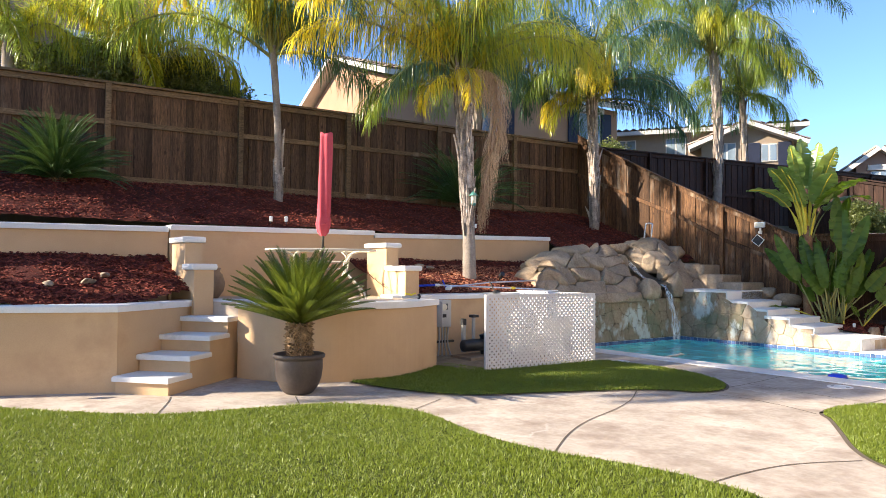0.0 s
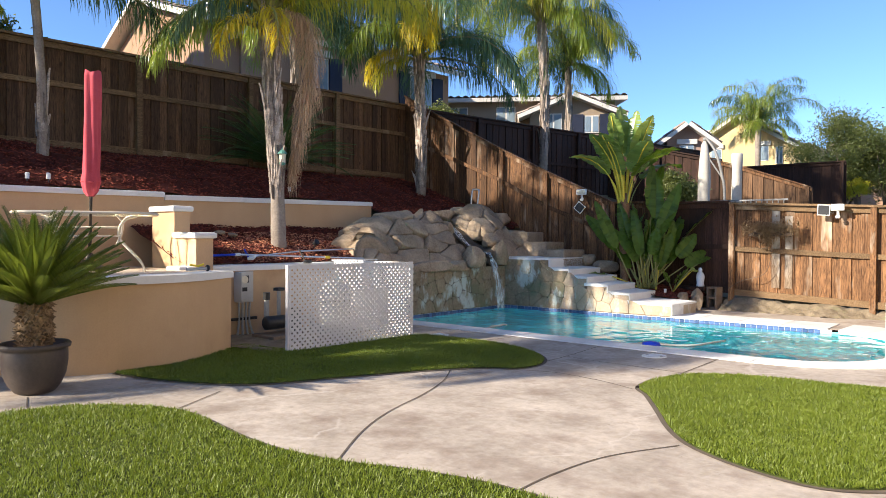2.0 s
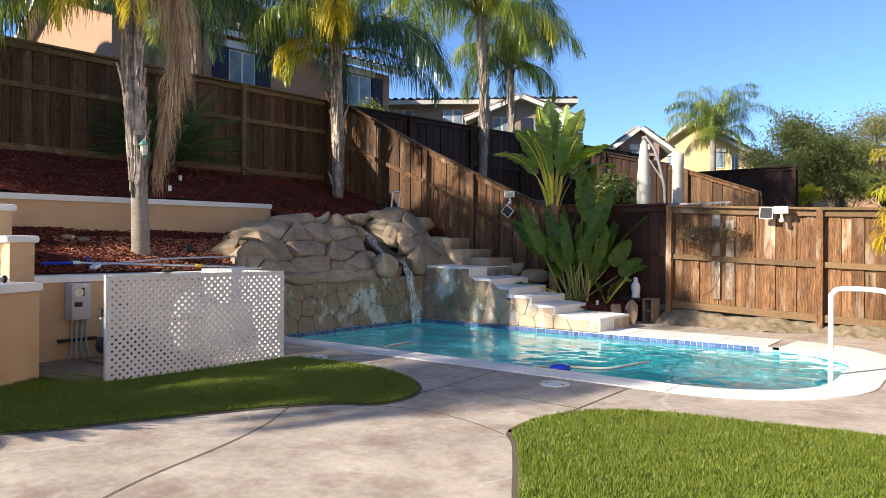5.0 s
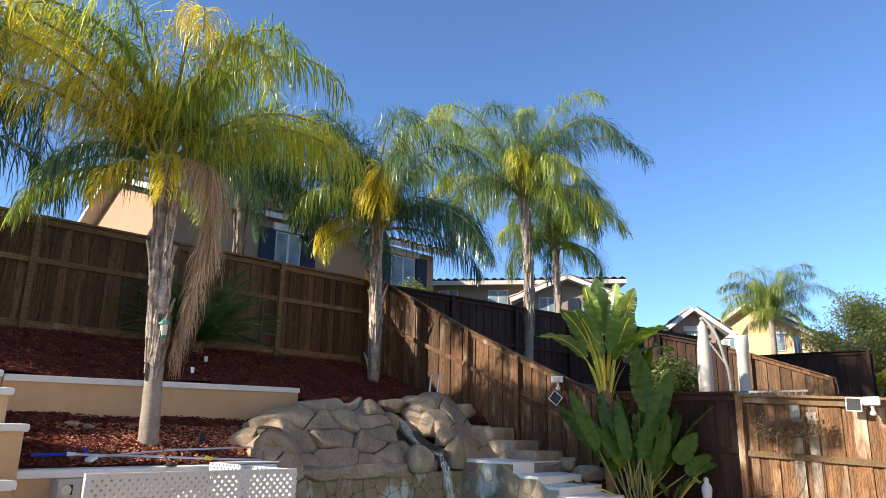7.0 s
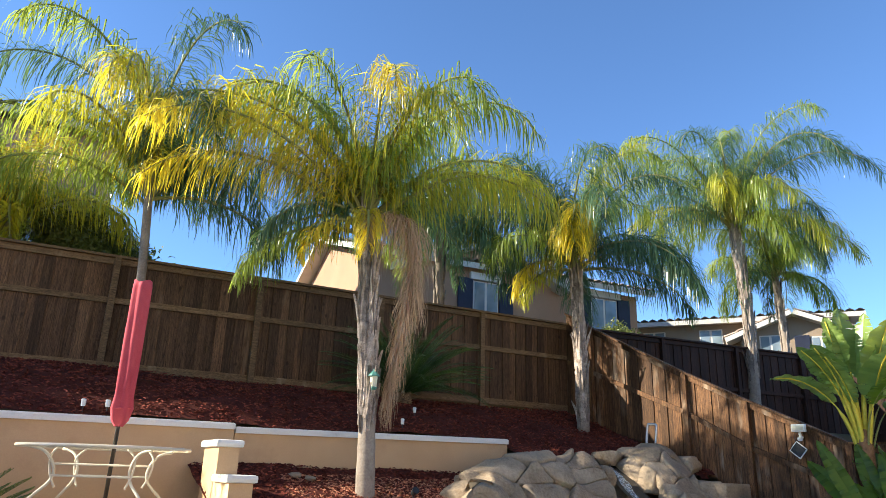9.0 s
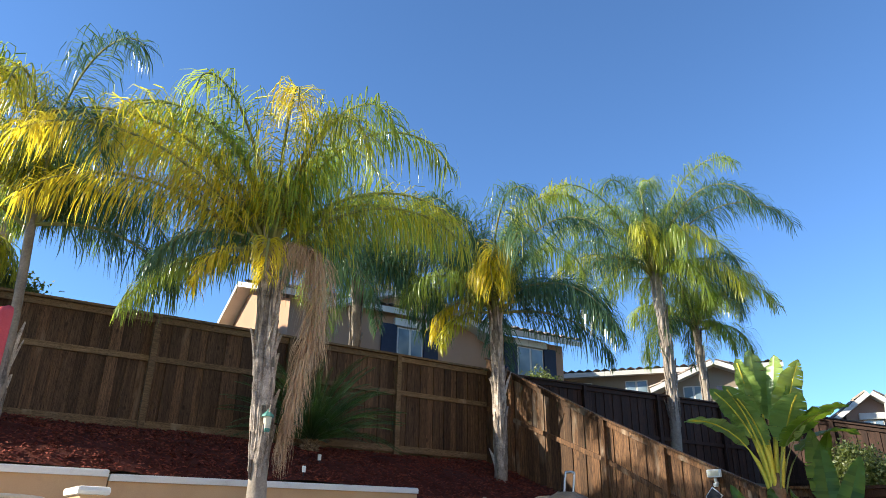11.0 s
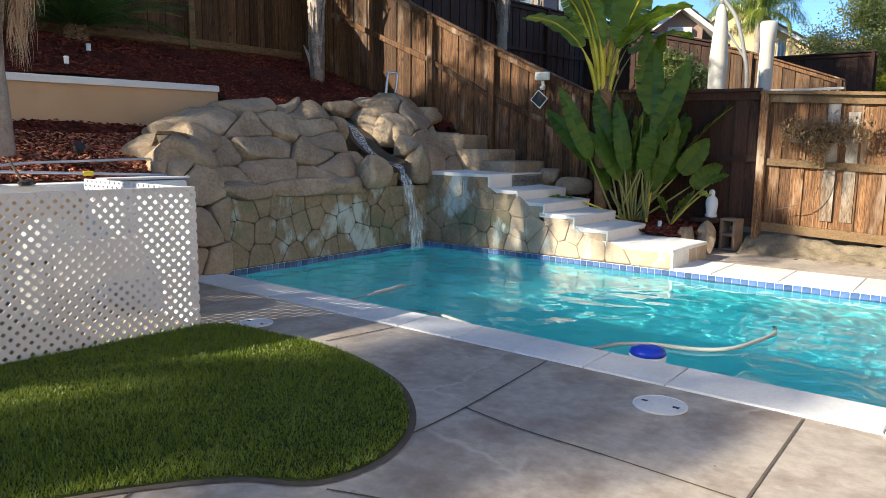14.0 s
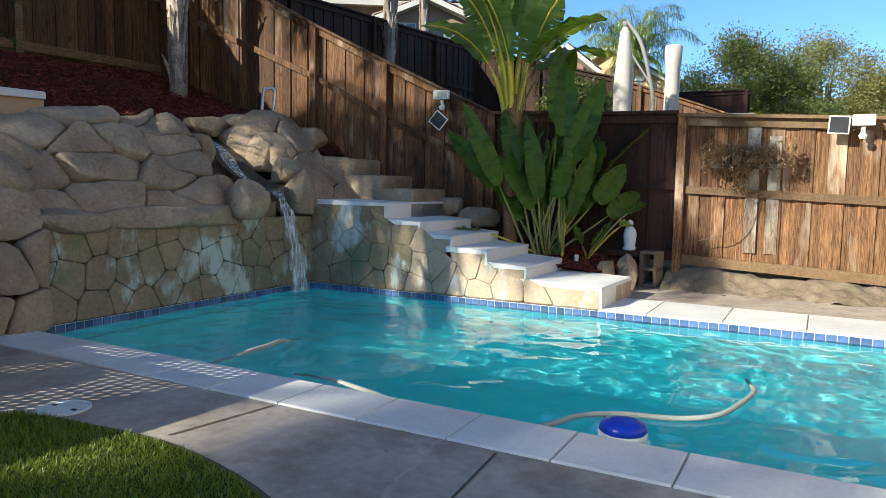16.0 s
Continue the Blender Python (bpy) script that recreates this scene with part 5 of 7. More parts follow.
def palm(base, top, radius, label, fronds, boots=(), lean=0.0, group="queen palms", trunk_rings=True):
    """A feather palm: ringed trunk, old leaf bases under the crown, and fronds given as (heading, rise, length, droop, material, hang)."""
    base, top = Vector(base), Vector(top)
    tr = thing("palm_tree", label, "palm tree", group, at=Matrix.Translation(base))
    height = (top - base).length
    n = 26
    line, radii = [], []
    for i in range(n):
        t = i / (n - 1)
        p = (top - base) * t + Vector((lean * math.sin(math.pi * t), 0.4 * lean * math.sin(math.pi * t), 0))
        line.append(p)
        radii.append(radius * (1.18 - 0.25 * min(1, t * 3) + (0.04 * (i % 2) if trunk_rings else 0)) * (1 if t < 0.32 or not boots else 0.95))
    part("trunk", tube(line, radii, 14), PALM_TRUNK, tr, smooth=True)
    r = random.Random(int(base.x * 100 + base.y * 10))
    if boots:
        z0, z1, count = boots
        bm = bmesh.new()
        for k in range(count):
            t = (z0 + (z1 - z0) * (k + r.random()) / count - base.z) / (top.z - base.z)
            a = k * 2.4 + r.uniform(-0.3, 0.3)
            p = (top - base) * t + Vector((lean * math.sin(math.pi * t), 0.4 * lean * math.sin(math.pi * t), 0))
            d = Vector((math.cos(a), math.sin(a), 0))
            side = d.cross(Vector((0, 0, 1)))
            long = r.uniform(0.25, 0.8)
            half = r.uniform(0.014, 0.045)
            lift = r.uniform(-0.008, 0.028)
            curl = r.uniform(0.06, 0.16) if r.random() < (0.09 if t < 0.55 else 0.015) else r.uniform(-0.02, 0.015)
            sway = r.uniform(-0.05, 0.05)
            rows = []
            for i in range(5):
                u = i / 4
                out = radius * 1.02 + lift * (0.3 + u) + curl * u**2.2 + r.uniform(-0.006, 0.01)
                w = half * (0.75, 1.0, 0.95, 0.7, 0.22)[i] * r.uniform(0.8, 1.2)
                c = p + d * out + side * sway * u * u + Vector((0, 0, long * (u - 0.5)))
                rows.append([bm.verts.new(c - side * w - d * 0.012), bm.verts.new(c + d * 0.008), bm.verts.new(c + side * w - d * r.uniform(0.0, 0.02)), bm.verts.new(c - d * (0.045 if i < 4 else 0.012))])
            for i in range(4):
                for j in range(4):
                    bm.faces.new((rows[i][j], rows[i][(j + 1) % 4], rows[i + 1][(j + 1) % 4], rows[i + 1][j]))
            bm.faces.new(rows[4])
        part("old_sheath", bm, PALM_BOOT, tr, "grey peeling old leaf bases")
    head = top - base
    for k, (heading, rise, length, bend, mat, hang, pairs) in enumerate(fronds):
        late = 2.1 if rise > 62 else 1.6 if rise > 38 else 1.2
        key = (mat.name, round(length, 1), 5 * round(rise / 5), round(bend, 1), round(hang, 1), pairs, k % 3)
        if key not in FROND_CACHE:
            FROND_CACHE[key] = frond_mesh("frond", mat, round(length, 1), radians(5 * round(rise / 5)), round(bend, 1), int(1.15 * pairs), 0.72 if length > 1.9 else 0.4, round(hang, 1), 17 * k + 5,
                                          wide=0.0145, plume=0.8, power=late, stalk_mat=STALK)
        m = Matrix.Translation(head + Vector((0, 0, -0.07 * (k % 4)))) @ Matrix.Rotation(radians(heading), 4, "Z")
        part("frond", FROND_CACHE[key], mat, tr, at=m)
    return tr


def dry_frond(tr, at, heading, reach, drop, count, seed):
    """A dead frond folded down along the trunk: an arched stalk with long curling strands hanging from it."""
    r = random.Random(seed)
    d = Vector((math.cos(radians(heading)), math.sin(radians(heading)), 0))
    side = d.cross(Vector((0, 0, 1)))
    line = smooth_line([at, at + d * reach * 0.45 + Vector((0, 0, 0.12)), at + d * reach + Vector((0, 0, -0.06)), at + d * reach * 1.02 + Vector((0, 0, -drop * 0.35)), at + d * reach * 0.8 + Vector((0, 0, -drop * 0.68)), at + d * reach * 0.6 + Vector((0, 0, -drop))], 6)
    line = [Vector(p) for p in line]
    frond = part("dead_frond", tube(line, [0.016 - 0.012 * i / (len(line) - 1) for i in range(len(line))], 6), STALK_DRY, tr, "dry pinkish tan hanging frond")
    verts, faces = [], []
    for k in range(count):
        u = 0.1 + 0.88 * ((k + r.random()) / count) ** 0.8
        f = u * (len(line) - 1)
        i = min(int(f), len(line) - 2)
        p = line[i].lerp(line[i + 1], f - i)
        wide = max(0.16, 1.0 - 0.85 * u)
        long = r.uniform(0.35, 0.8) * (1.1 - 0.5 * u)
        a = r.uniform(0, 2 * math.pi)
        go = (side * math.sin(a) + d * math.cos(a) * 0.8) * r.uniform(0.08, 0.62) * wide
        bend, phase = r.uniform(0.01, 0.03), r.uniform(0, 6.28)
        w = r.uniform(0.003, 0.0065)
        turn = r.uniform(0, math.pi)
        base_index = len(verts)
        for j in range(7):
            v = j / 6
            c = p + go * (1 - (1 - v) ** 2.2) + Vector((0, 0, 0.1 * wide * math.sin(math.pi * min(1, v * 1.6)) - long * v**1.35)) + side * bend * math.sin(phase + 5 * v) + d * bend * math.cos(phase + 4 * v)
            e = (side * math.cos(turn + 2 * v) + d * math.sin(turn + 2 * v)) * w * (1.15 - v)
            verts += [c - e, c + e]
        for j in range(6):
            q = base_index + 2 * j
            faces.append((q, q + 1, q + 3, q + 2))
    part("dry_fringe", mesh("dry_fringe", verts, faces, PALM_DEAD), PALM_DEAD, frond)


def crown(count, length, seed, low=-20, high=84, mats=None, pairs=110, start=0.0, end=-80, hang=(0.5, 0.8)):
    """Fronds all round, the upright ones young, the low ones old; each arches over until it points down by about the angle end."""
    r = random.Random(seed)
    out = []
    for k in range(count):
        t = (k + 0.5) / count
        rise = low + (high - low) * t**0.55
        mat = r.choices(*mats)[0] if mats else PALM_GREEN
        out.append(((start + k * 137.5 + r.uniform(-14, 14)) % 360, rise, length * r.uniform(0.85, 1.08) * (0.62 if rise < 25 else 0.8 if rise < 50 else 1), radians(rise - end + (15 if rise < 50 else 0) + r.uniform(-18, 18)), mat, r.uniform(*hang), int(1.35 * pairs)))
    return out


GREENS = ([PALM_GREEN, PALM_DEEP, PALM_LIME], [6, 5, 2])
BUSHY = ([PALM_LIME, PALM_GREEN, PALM_YELLOW], [5, 5, 2])
# heading: degrees from +x; 243 runs along the slope towards the patio, 63 towards the fence corner, 333 out over the pool
main_palm = palm((-0.36, -0.46, 0.95), (-0.46, -0.62, 4.5), 0.1, "queen palm with yellowing fronds and one hanging dead frond",
     [((100 + 29 * k) % 360, 82 - 7 * k, 3.4, 2.5 - 0.12 * k, (PALM_GREEN, PALM_DEEP, PALM_GREEN)[k % 3], 0.8, 110) for k in range(5)]
     + [(264, 58, 3.6, 1.9, PALM_YELLOW, 0.7, 140), (275, 52, 3.4, 1.8, PALM_YELLOW, 0.7, 135), (254, 46, 3.2, 1.75, PALM_YELLOW, 0.7, 130), (230, 64, 3.1, 2.0, PALM_LIME, 0.7, 110), (247, 74, 3.4, 2.6, PALM_LIME, 0.7, 115), (268, 80, 3.2, 2.6, PALM_GREEN, 0.7, 110),
        (252, 14, 1.9, 1.6, PALM_GREEN, 0.8, 100), (270, 20, 1.7, 1.7, PALM_DEEP, 0.8, 100), (222, 28, 2.0, 1.8, PALM_GREEN, 0.7, 100),
        (350, 78, 3.1, 3.1, PALM_YELLOW, 0.8, 120), (358, 76, 3.0, 3.0, PALM_LIME, 0.8, 120), (20, 72, 3.1, 2.8, PALM_GREEN, 0.8, 115), (50, 72, 3.3, 2.6, PALM_GREEN, 0.8, 115), (66, 60, 3.2, 2.2, PALM_LIME, 0.8, 115), (60, 52, 3.0, 1.9, PALM_LIME, 0.7, 110), (84, 50, 2.9, 1.8, PALM_GREEN, 0.6, 110), (110, 40, 2.4, 1.7, PALM_DEEP, 0.7, 100),
        (310, 82, 3.1, 2.7, PALM_GREEN, 0.7, 110), (290, 25, 1.3, 2.2, PALM_YELLOW, 0.7, 80), (330, 10, 1.2, 2.0, PALM_YELLOW, 0.7, 80)], (2.05, 4.4, 210), 0.04)
dry_frond(main_palm, Vector((-0.1, -0.16, 3.5)), 58, 0.6, 2.25, 1300, 8)
palm((-2.58, -2.86, 2.2), (-2.6, -3.0, 5.05), 0.066, "slim young queen palm in red mulch", crown(10, 3.7, 11, 35, 84, ([PALM_GREEN, PALM_DEEP], [3, 8]), 105, end=-75) + [(128 + 14 * k, 60 - 6 * (k % 3), 3.2, 1.7, PALM_DEEP, 0.8, 120) for k in range(5)] + [(325, 72, 3.0, 3.0, PALM_YELLOW, 0.8, 115), (345, 66, 2.8, 2.8, PALM_LIME, 0.8, 110), (310, 60, 2.6, 2.6, PALM_LIME, 0.8, 110), (55, 12, 2.2, 1.3, PALM_DEEP, 0.7, 90), (240, 40, 3.0, 2.0, PALM_GREEN, 0.8, 110)], (2.3, 3.3, 12), 0.05)
palm((-2.16, 4.68, 2.2), (-2.2, 4.62, 5.3), 0.094, "queen palm beside the fence corner", crown(18, 3.4, 23, 16, 86, ([PALM_GREEN, PALM_DEEP], [2, 7]), 115) + [(316, 66, 2.2, 2.9, PALM_YELLOW, 0.7, 130), (310, 58, 2.0, 2.7, PALM_YELLOW, 0.7, 120), (326, 52, 1.7, 2.5, PALM_LIME, 0.7, 110), (245, 24, 1.6, 2.1, PALM_YELLOW, 0.7, 100), (252, 12, 1.4, 1.8, PALM_LIME, 0.7, 90), (240, 58, 2.8, 2.0, PALM_LIME, 0.8, 110), (20, 87, 3.0, 1.7, PALM_LIME, 0.5, 120), (62, 32, 2.9, 1.5, PALM_DEEP, 0.7, 120), (52, 12, 2.4, 1.2, PALM_DEEP, 0.7, 110)], (2.4, 5.2, 170), 0.02)
palm((-4.05, 2.7, 2.6), (-4.05, 2.7, 6.1), 0.11, "dark green queen palm behind the tall fence", crown(18, 3.0, 27, 0, 70, ([PALM_DEEP, PALM_GREEN], [5, 1]), 105), (4.2, 6.0, 14), 0.03)
palm((-2.97, 10.9, 2.5), (-3.0, 10.87, 7.75), 0.125, "tall queen palm beyond the fence", crown(26, 4.2, 31, 8, 86, ([PALM_GREEN, PALM_DEEP], [2, 7]), 120) + [(340, 44, 3.0, 2.3, PALM_LIME, 0.8, 120), (10, 30, 2.8, 2.0, PALM_LIME, 0.8, 120), (235, 36, 3.2, 1.8, PALM_LIME, 0.8, 120), (300, 55, 2.8, 2.5, PALM_LIME, 0.8, 120)], (4.0, 7.6, 70), 0.1)
palm((-3.15, 12.7, 2.5), (-3.15, 12.68, 6.7), 0.1, "queen palm beyond the fence", crown(18, 3.0, 41, 0, 80, GREENS, 100), (4.0, 6.6, 18), 0.05)
palm((-5.0, -4.6, 2.5), (-5.0, -4.6, 5.0), 0.1, "bushy palm behind the fence", crown(13, 2.6, 51, 10, 82, BUSHY, 110))
palm((-5.4, -6.6, 2.5), (-5.4, -6.6, 5.2), 0.1, "bushy palm behind the fence", crown(9, 2.2, 61, 10, 75, BUSHY, 100))
palm((-2.8, 31.5, 2.0), (-2.8, 31.5, 7.1), 0.15, "distant queen palm before a yellow house", crown(24, 3.5, 71, 15, 88, ([PALM_GREEN, PALM_DEEP], [5, 5]), 100, end=-62))
palm((8.1, 5.85, 0.0), (8.1, 5.85, 1.5), 0.08, "date palm with stiff yellowing fronds", crown(24, 1.7, 91, -5, 84, ([PALM_LIME, PALM_YELLOW, PALM_GREEN], [4, 3, 3]), 70, end=-30, hang=(0.2, 0.4)), group="")
# beyond the slope past the patio; they shade the paving
palm((-2.35, -11.4, 1.9), (-2.35, -11.4, 4.5), 0.1, "queen palm past the end of the patio", crown(11, 2.0, 97, 0, 80, GREENS, 100))
palm((-3.35, -14.78, 1.5), (-3.35, -14.78, 7.8), 0.13, "queen palm past the end of the patio", crown(16, 2.1, 95, 0, 84, GREENS, 105))


def cycad_frond(mat, length, droop, seed, pairs=92, leaflet=0.115):
    r = np.random.default_rng(seed)
    n = 16
    ang = np.linspace(0, 1, n)
    tilt = -droop * ang**1.5
    step = length / (n - 1)
    rach = np.stack([np.concatenate([[0], np.cumsum(np.cos(tilt[:-1]) * step)]), 0 * ang, np.concatenate([[0], np.cumsum(np.sin(tilt[:-1]) * step)])], 1)
    verts, faces = [], []
    for i in range(n - 1):
        b = len(verts)
        w0, w1 = 0.008 * (1 - ang[i]) + 0.003, 0.008 * (1 - ang[i + 1]) + 0.003
        for p, w in ((rach[i], w0), (rach[i + 1], w1)):
            verts += [(p[0], p[1] - w, p[2]), (p[0], p[1], p[2] + w), (p[0], p[1] + w, p[2])]
        faces += [(b, b + 1, b + 4, b + 3), (b + 1, b + 2, b + 5, b + 4)]
    for side in (-1, 1):
        for u in np.linspace(0.1, 1, pairs):
            k = u * (n - 1)
            i = min(int(k), n - 2)
            p = rach[i] + (rach[i + 1] - rach[i]) * (k - i)
            d = (rach[i + 1] - rach[i]) / step
            up = np.array([-d[2], 0, d[0]])
            l = leaflet * math.sin(math.pi * min(0.97, 0.2 + 0.72 * u)) * r.uniform(0.9, 1.1)
            o = np.array([0, side, 0]) * 0.75 + d * 0.7 + up * 0.75
            o = o / np.linalg.norm(o)
            q = p + o * l * 0.6
            e = p + o * l + up * -0.02
            b = len(verts)
            tw = d * 0.0027
            verts += [tuple(p - tw), tuple(p + tw), tuple(q + tw), tuple(q - tw), tuple(e)]
            faces += [(b, b + 1, b + 2, b + 3), (b + 3, b + 2, b + 4)]
    return mesh("frond", verts, faces, mat)


def cycad(base, trunk_h, trunk_r, length, count, mat, label, seed, span=62, low=10, bow=1.0):
    c = thing("sago_palm", label, "sago palm", at=Matrix.Translation(base))
    bm = lathe([(trunk_r * 0.8, 0), (trunk_r * 0.95, trunk_h * 0.5), (trunk_r * 0.8, trunk_h)], 14)
    r = random.Random(seed)
    for k in range(320):
        a, t = k * 2.4, (k + 0.5) / 320
        d = Vector((math.cos(a), math.sin(a), 0))
        p = d * trunk_r * 0.85 + Vector((0, 0, trunk_h * t))
        s = d.cross(Vector((0, 0, 1))) * 0.016
        tip = p + d * r.uniform(0.015, 0.055) + Vector((0, 0, r.uniform(-0.03, 0.04)))
        vs = [bm.verts.new(v) for v in (p - s, p + s, p + Vector((0, 0, 0.028)), tip)]
        for f in ((0, 1, 3), (1, 2, 3), (2, 0, 3)):
            bm.faces.new([vs[i] for i in f])
    part("trunk", bm, CYCAD_TRUNK, c, "shaggy brown trunk")
    kinds = [cycad_frond(mat, length * s, d * bow, seed + i) for i, (s, d) in enumerate(((1, 0.55), (1.05, 0.75), (0.92, 0.4), (1, 0.95)))]
    for k in range(count):
        t = (k + 0.5) / count
        rise = low + span * t
        m = Matrix.Translation((0, 0, trunk_h * (0.93 + 0.07 * t))) @ Euler((r.uniform(-0.25, 0.25), -radians(rise), radians(k * 137.5 + r.uniform(-8, 8)))).to_matrix().to_4x4()
        part("frond", kinds[k % 4], mat, c, at=m)
    return c


# potted sago palm on the paving
POT_AT = Matrix.Translation((2.03, -4.63, 0.0))
pot = thing("plant_pot", "dark grey-brown resin pot on the concrete", "plant pot", at=POT_AT)
part("pot_body", lathe([(0.12, 0.0), (0.145, 0.012), (0.192, 0.07), (0.225, 0.15), (0.24, 0.25), (0.24, 0.34), (0.232, 0.36), (0.26, 0.365), (0.265, 0.39), (0.25, 0.405), (0.235, 0.395), (0.225, 0.34)], 36), POT, pot, smooth=True)
part("pot_soil", lathe([(0.23, 0.335), (0.1, 0.35), (0.001, 0.355)], 20), SOIL, pot, "dark potting soil")
cycad((2.03, -4.63, 0.35), 0.36, 0.135, 0.8, 104, CYCAD, "green sago palm growing in a round pot", 5, 58, 17, 0.3)
cycad((-2.95, -6.15, 2.3), 0.25, 0.12, 1.05, 130, CYCAD_DARK, "dark green sago palm in the mulch slope", 15, 78)
cycad((-2.9, 1.4, 2.35), 0.3, 0.13, 1.5, 110, CYCAD_DARK, "dark green sago palm before the fence", 25)


def paddle_mesh(mat, length, width, droop, seed, torn=0.3, stalk=0.8, stalk_mat=None):
    """A big paddle leaf with its stalk along +x, a fold at the rib and some torn edges."""
    r = random.Random(seed)
    pts, tilt = [Vector((0, 0, 0))], 0.0
    total = stalk + length
    for i in range(1, 22):
        s = i / 21
        tilt = -droop * max(0, s - 0.25) ** 1.3
        pts.append(pts[-1] + Vector((math.cos(tilt), 0, math.sin(tilt))) * total / 21)
    def at(s):
        k = s * 21
        i = min(int(k), 20)
        return pts[i].lerp(pts[i + 1], k - i), (pts[i + 1] - pts[i]).normalized()
    bm = tube([at(s * (stalk + length * 0.9) / total / 10)[0] - Vector((0, 0, 0.012)) for s in range(11)], [(0.036 if mat is PADDLE_PALE and stalk > 0.8 else 0.014) * (1 - 0.04 * s if s * (stalk + length * 0.9) / 10 < stalk * 0.9 else 0.28) for s in range(11)], 6)
    me = finish(bm, "leaf", stalk_mat or PADDLE_STALK)
    verts, faces = [tuple(v.co) for v in me.vertices], [tuple(p.vertices) for p in me.polygons]
    ns = len(faces)
    bpy.data.meshes.remove(me)
    n, m = 22, 5
    cup = r.uniform(0.05, 0.28)
    for side in (-1, 1):
        sag = cup + r.uniform(-0.1, 0.1)
        rows = []
        for i in range(n + 1):
            u = i / n
            p, d = at((stalk + length * u) / total)
            up = Vector((-d.z, 0, d.x))
            w = width * 0.5 * math.sin(math.pi * min(1, 0.05 + 0.95 * u ** 0.85)) ** 0.55 * (1 - 0.18 * u)
            wave = 0.012 * math.sin(u * 19 + seed + side) + 0.01 * math.sin(u * 41 + 2 * seed)
            rows.append([p + Vector((0, side * w * j / m, 0)) + up * (w * sag * (j / m) * (1.6 - j / m) + wave * (j / m) ** 2) for j in range(m + 1)])
        for i in range(n):
            b = len(verts)
            a, c = rows[i], [v.copy() for v in rows[i + 1]]
            if r.random() < torn:  # a split that runs in from the edge; the strip past it sags
                for j in range(2, m + 1):
                    c[j] = c[j].lerp(a[j], 0.3 * (j - 1) / m) - Vector((0, 0, 0.03 * (j / m) ** 2 * r.random()))
            verts += [tuple(v) for v in (*a, *c)]
            faces += [(b + j, b + j + 1, b + m + 2 + j, b + m + 1 + j) for j in range(m)]
    me = bpy.data.meshes.new("leaf")
    me.from_pydata(verts, [], faces)
    me.materials.append(stalk_mat or PADDLE_STALK)
    me.materials.append(mat)
    me.polygons.foreach_set("material_index", [0] * ns + [1] * (len(faces) - ns))
    me.polygons.foreach_set("use_smooth", [True] * len(faces))
    me.update()
    return me


def paddle_plant(base, stem_top, leaves, label, seed, loose=0.0, facing_sun=1.45):
    p = thing("bird_of_paradise", label, "paddle plant", at=Matrix.Translation(base))
    top = Vector(stem_top) - Vector(base)
    if top.length > 0.5:
        part("stem", tube([top * (i / 8) + Vector((0, 0.03 * math.sin(i), 0)) for i in range(9)], [0.085 - 0.003 * i for i in range(9)], 12), PADDLE_BASE, p, "brown scarred stem", smooth=True)
        part("leaf_fan", tube([top * 0.8, top * 0.95, top + Vector((0, 0, 0.25)), top + Vector((0, 0, 0.5))], [0.075, 0.1, 0.11, 0.05], 10), PADDLE_BASE, p, "overlapping brown and yellow leaf bases", smooth=True)
    for k, (heading, rise, stalk, length, width, droop, mat, torn, h) in enumerate(leaves):
        me = paddle_mesh(mat, length, width, droop, seed + k, torn, stalk, PADDLE_STALK if mat is PADDLE_PALE else STALK)
        q = random.Random(seed * 3 + k)
        roll = q.choice((-1, 1)) * q.uniform(0.1, 1.25)
        if top.length > 1.5 or loose:  # blades turn their faces to the light over the pool
            turn = Euler((0, -radians(rise), radians(heading))).to_matrix()
            local = turn.transposed() @ Vector((0.25, -0.9, 0.3))
            roll = math.atan2(-local.y, local.z) + q.choice((-1, 1)) * q.uniform(0.0, facing_sun)
        part("leaf", me, mat, p, at=Matrix.Translation(top + Vector((loose * math.sin(k * 2.4) * (k % 7) / 6, loose * math.cos(k * 2.4) * (k % 7) / 6, h))) @ Euler((roll, -radians(rise), radians(heading))).to_matrix().to_4x4())
    return p


# towards the viewer's left is about heading 210, right about 30, viewer about 300
paddle_plant((2.3, 5.42, 0.3), (2.3, 5.4, 1.62), [
    (190, 89, 1.15, 0.9, 0.52, 0.15, PADDLE_PALE, 0.25, 0.1), (30, 86, 1.1, 0.9, 0.48, 0.3, PADDLE_PALE, 0.25, 0.08), (208, 85, 1.25, 0.7, 0.4, 0.3, PADDLE_PALE, 0.3, 0.08), (32, 80, 1.05, 0.9, 0.52, 0.5, PADDLE_PALE, 0.35, 0.05),
    (208, 82, 1.0, 0.8, 0.52, 1.3, PADDLE_PALE, 0.4, 0.0), (206, 78, 0.95, 0.9, 0.52, 2.3, PADDLE_PALE, 0.45, -0.05), (28, 78, 0.95, 0.85, 0.52, 2.0, PADDLE, 0.45, 0.0), (40, 74, 0.9, 0.9, 0.52, 2.4, PADDLE, 0.5, -0.05), (15, 80, 0.9, 0.8, 0.48, 1.6, PADDLE_PALE, 0.4, 0.0),
    (290, 82, 0.85, 0.75, 0.48, 1.0, PADDLE_PALE, 0.35, 0.0), (120, 78, 1.0, 0.85, 0.48, 1.2, PADDLE, 0.4, 0.0), (325, 76, 0.85, 0.8, 0.48, 2.0, PADDLE, 0.4, 0.0), (240, 82, 0.95, 0.8, 0.48, 1.0, PADDLE_PALE, 0.4, 0.0)],
    "tall bird of paradise with yellow stalks and torn leaves", 300, facing_sun=0.45)
low = []
r_ = random.Random(9)
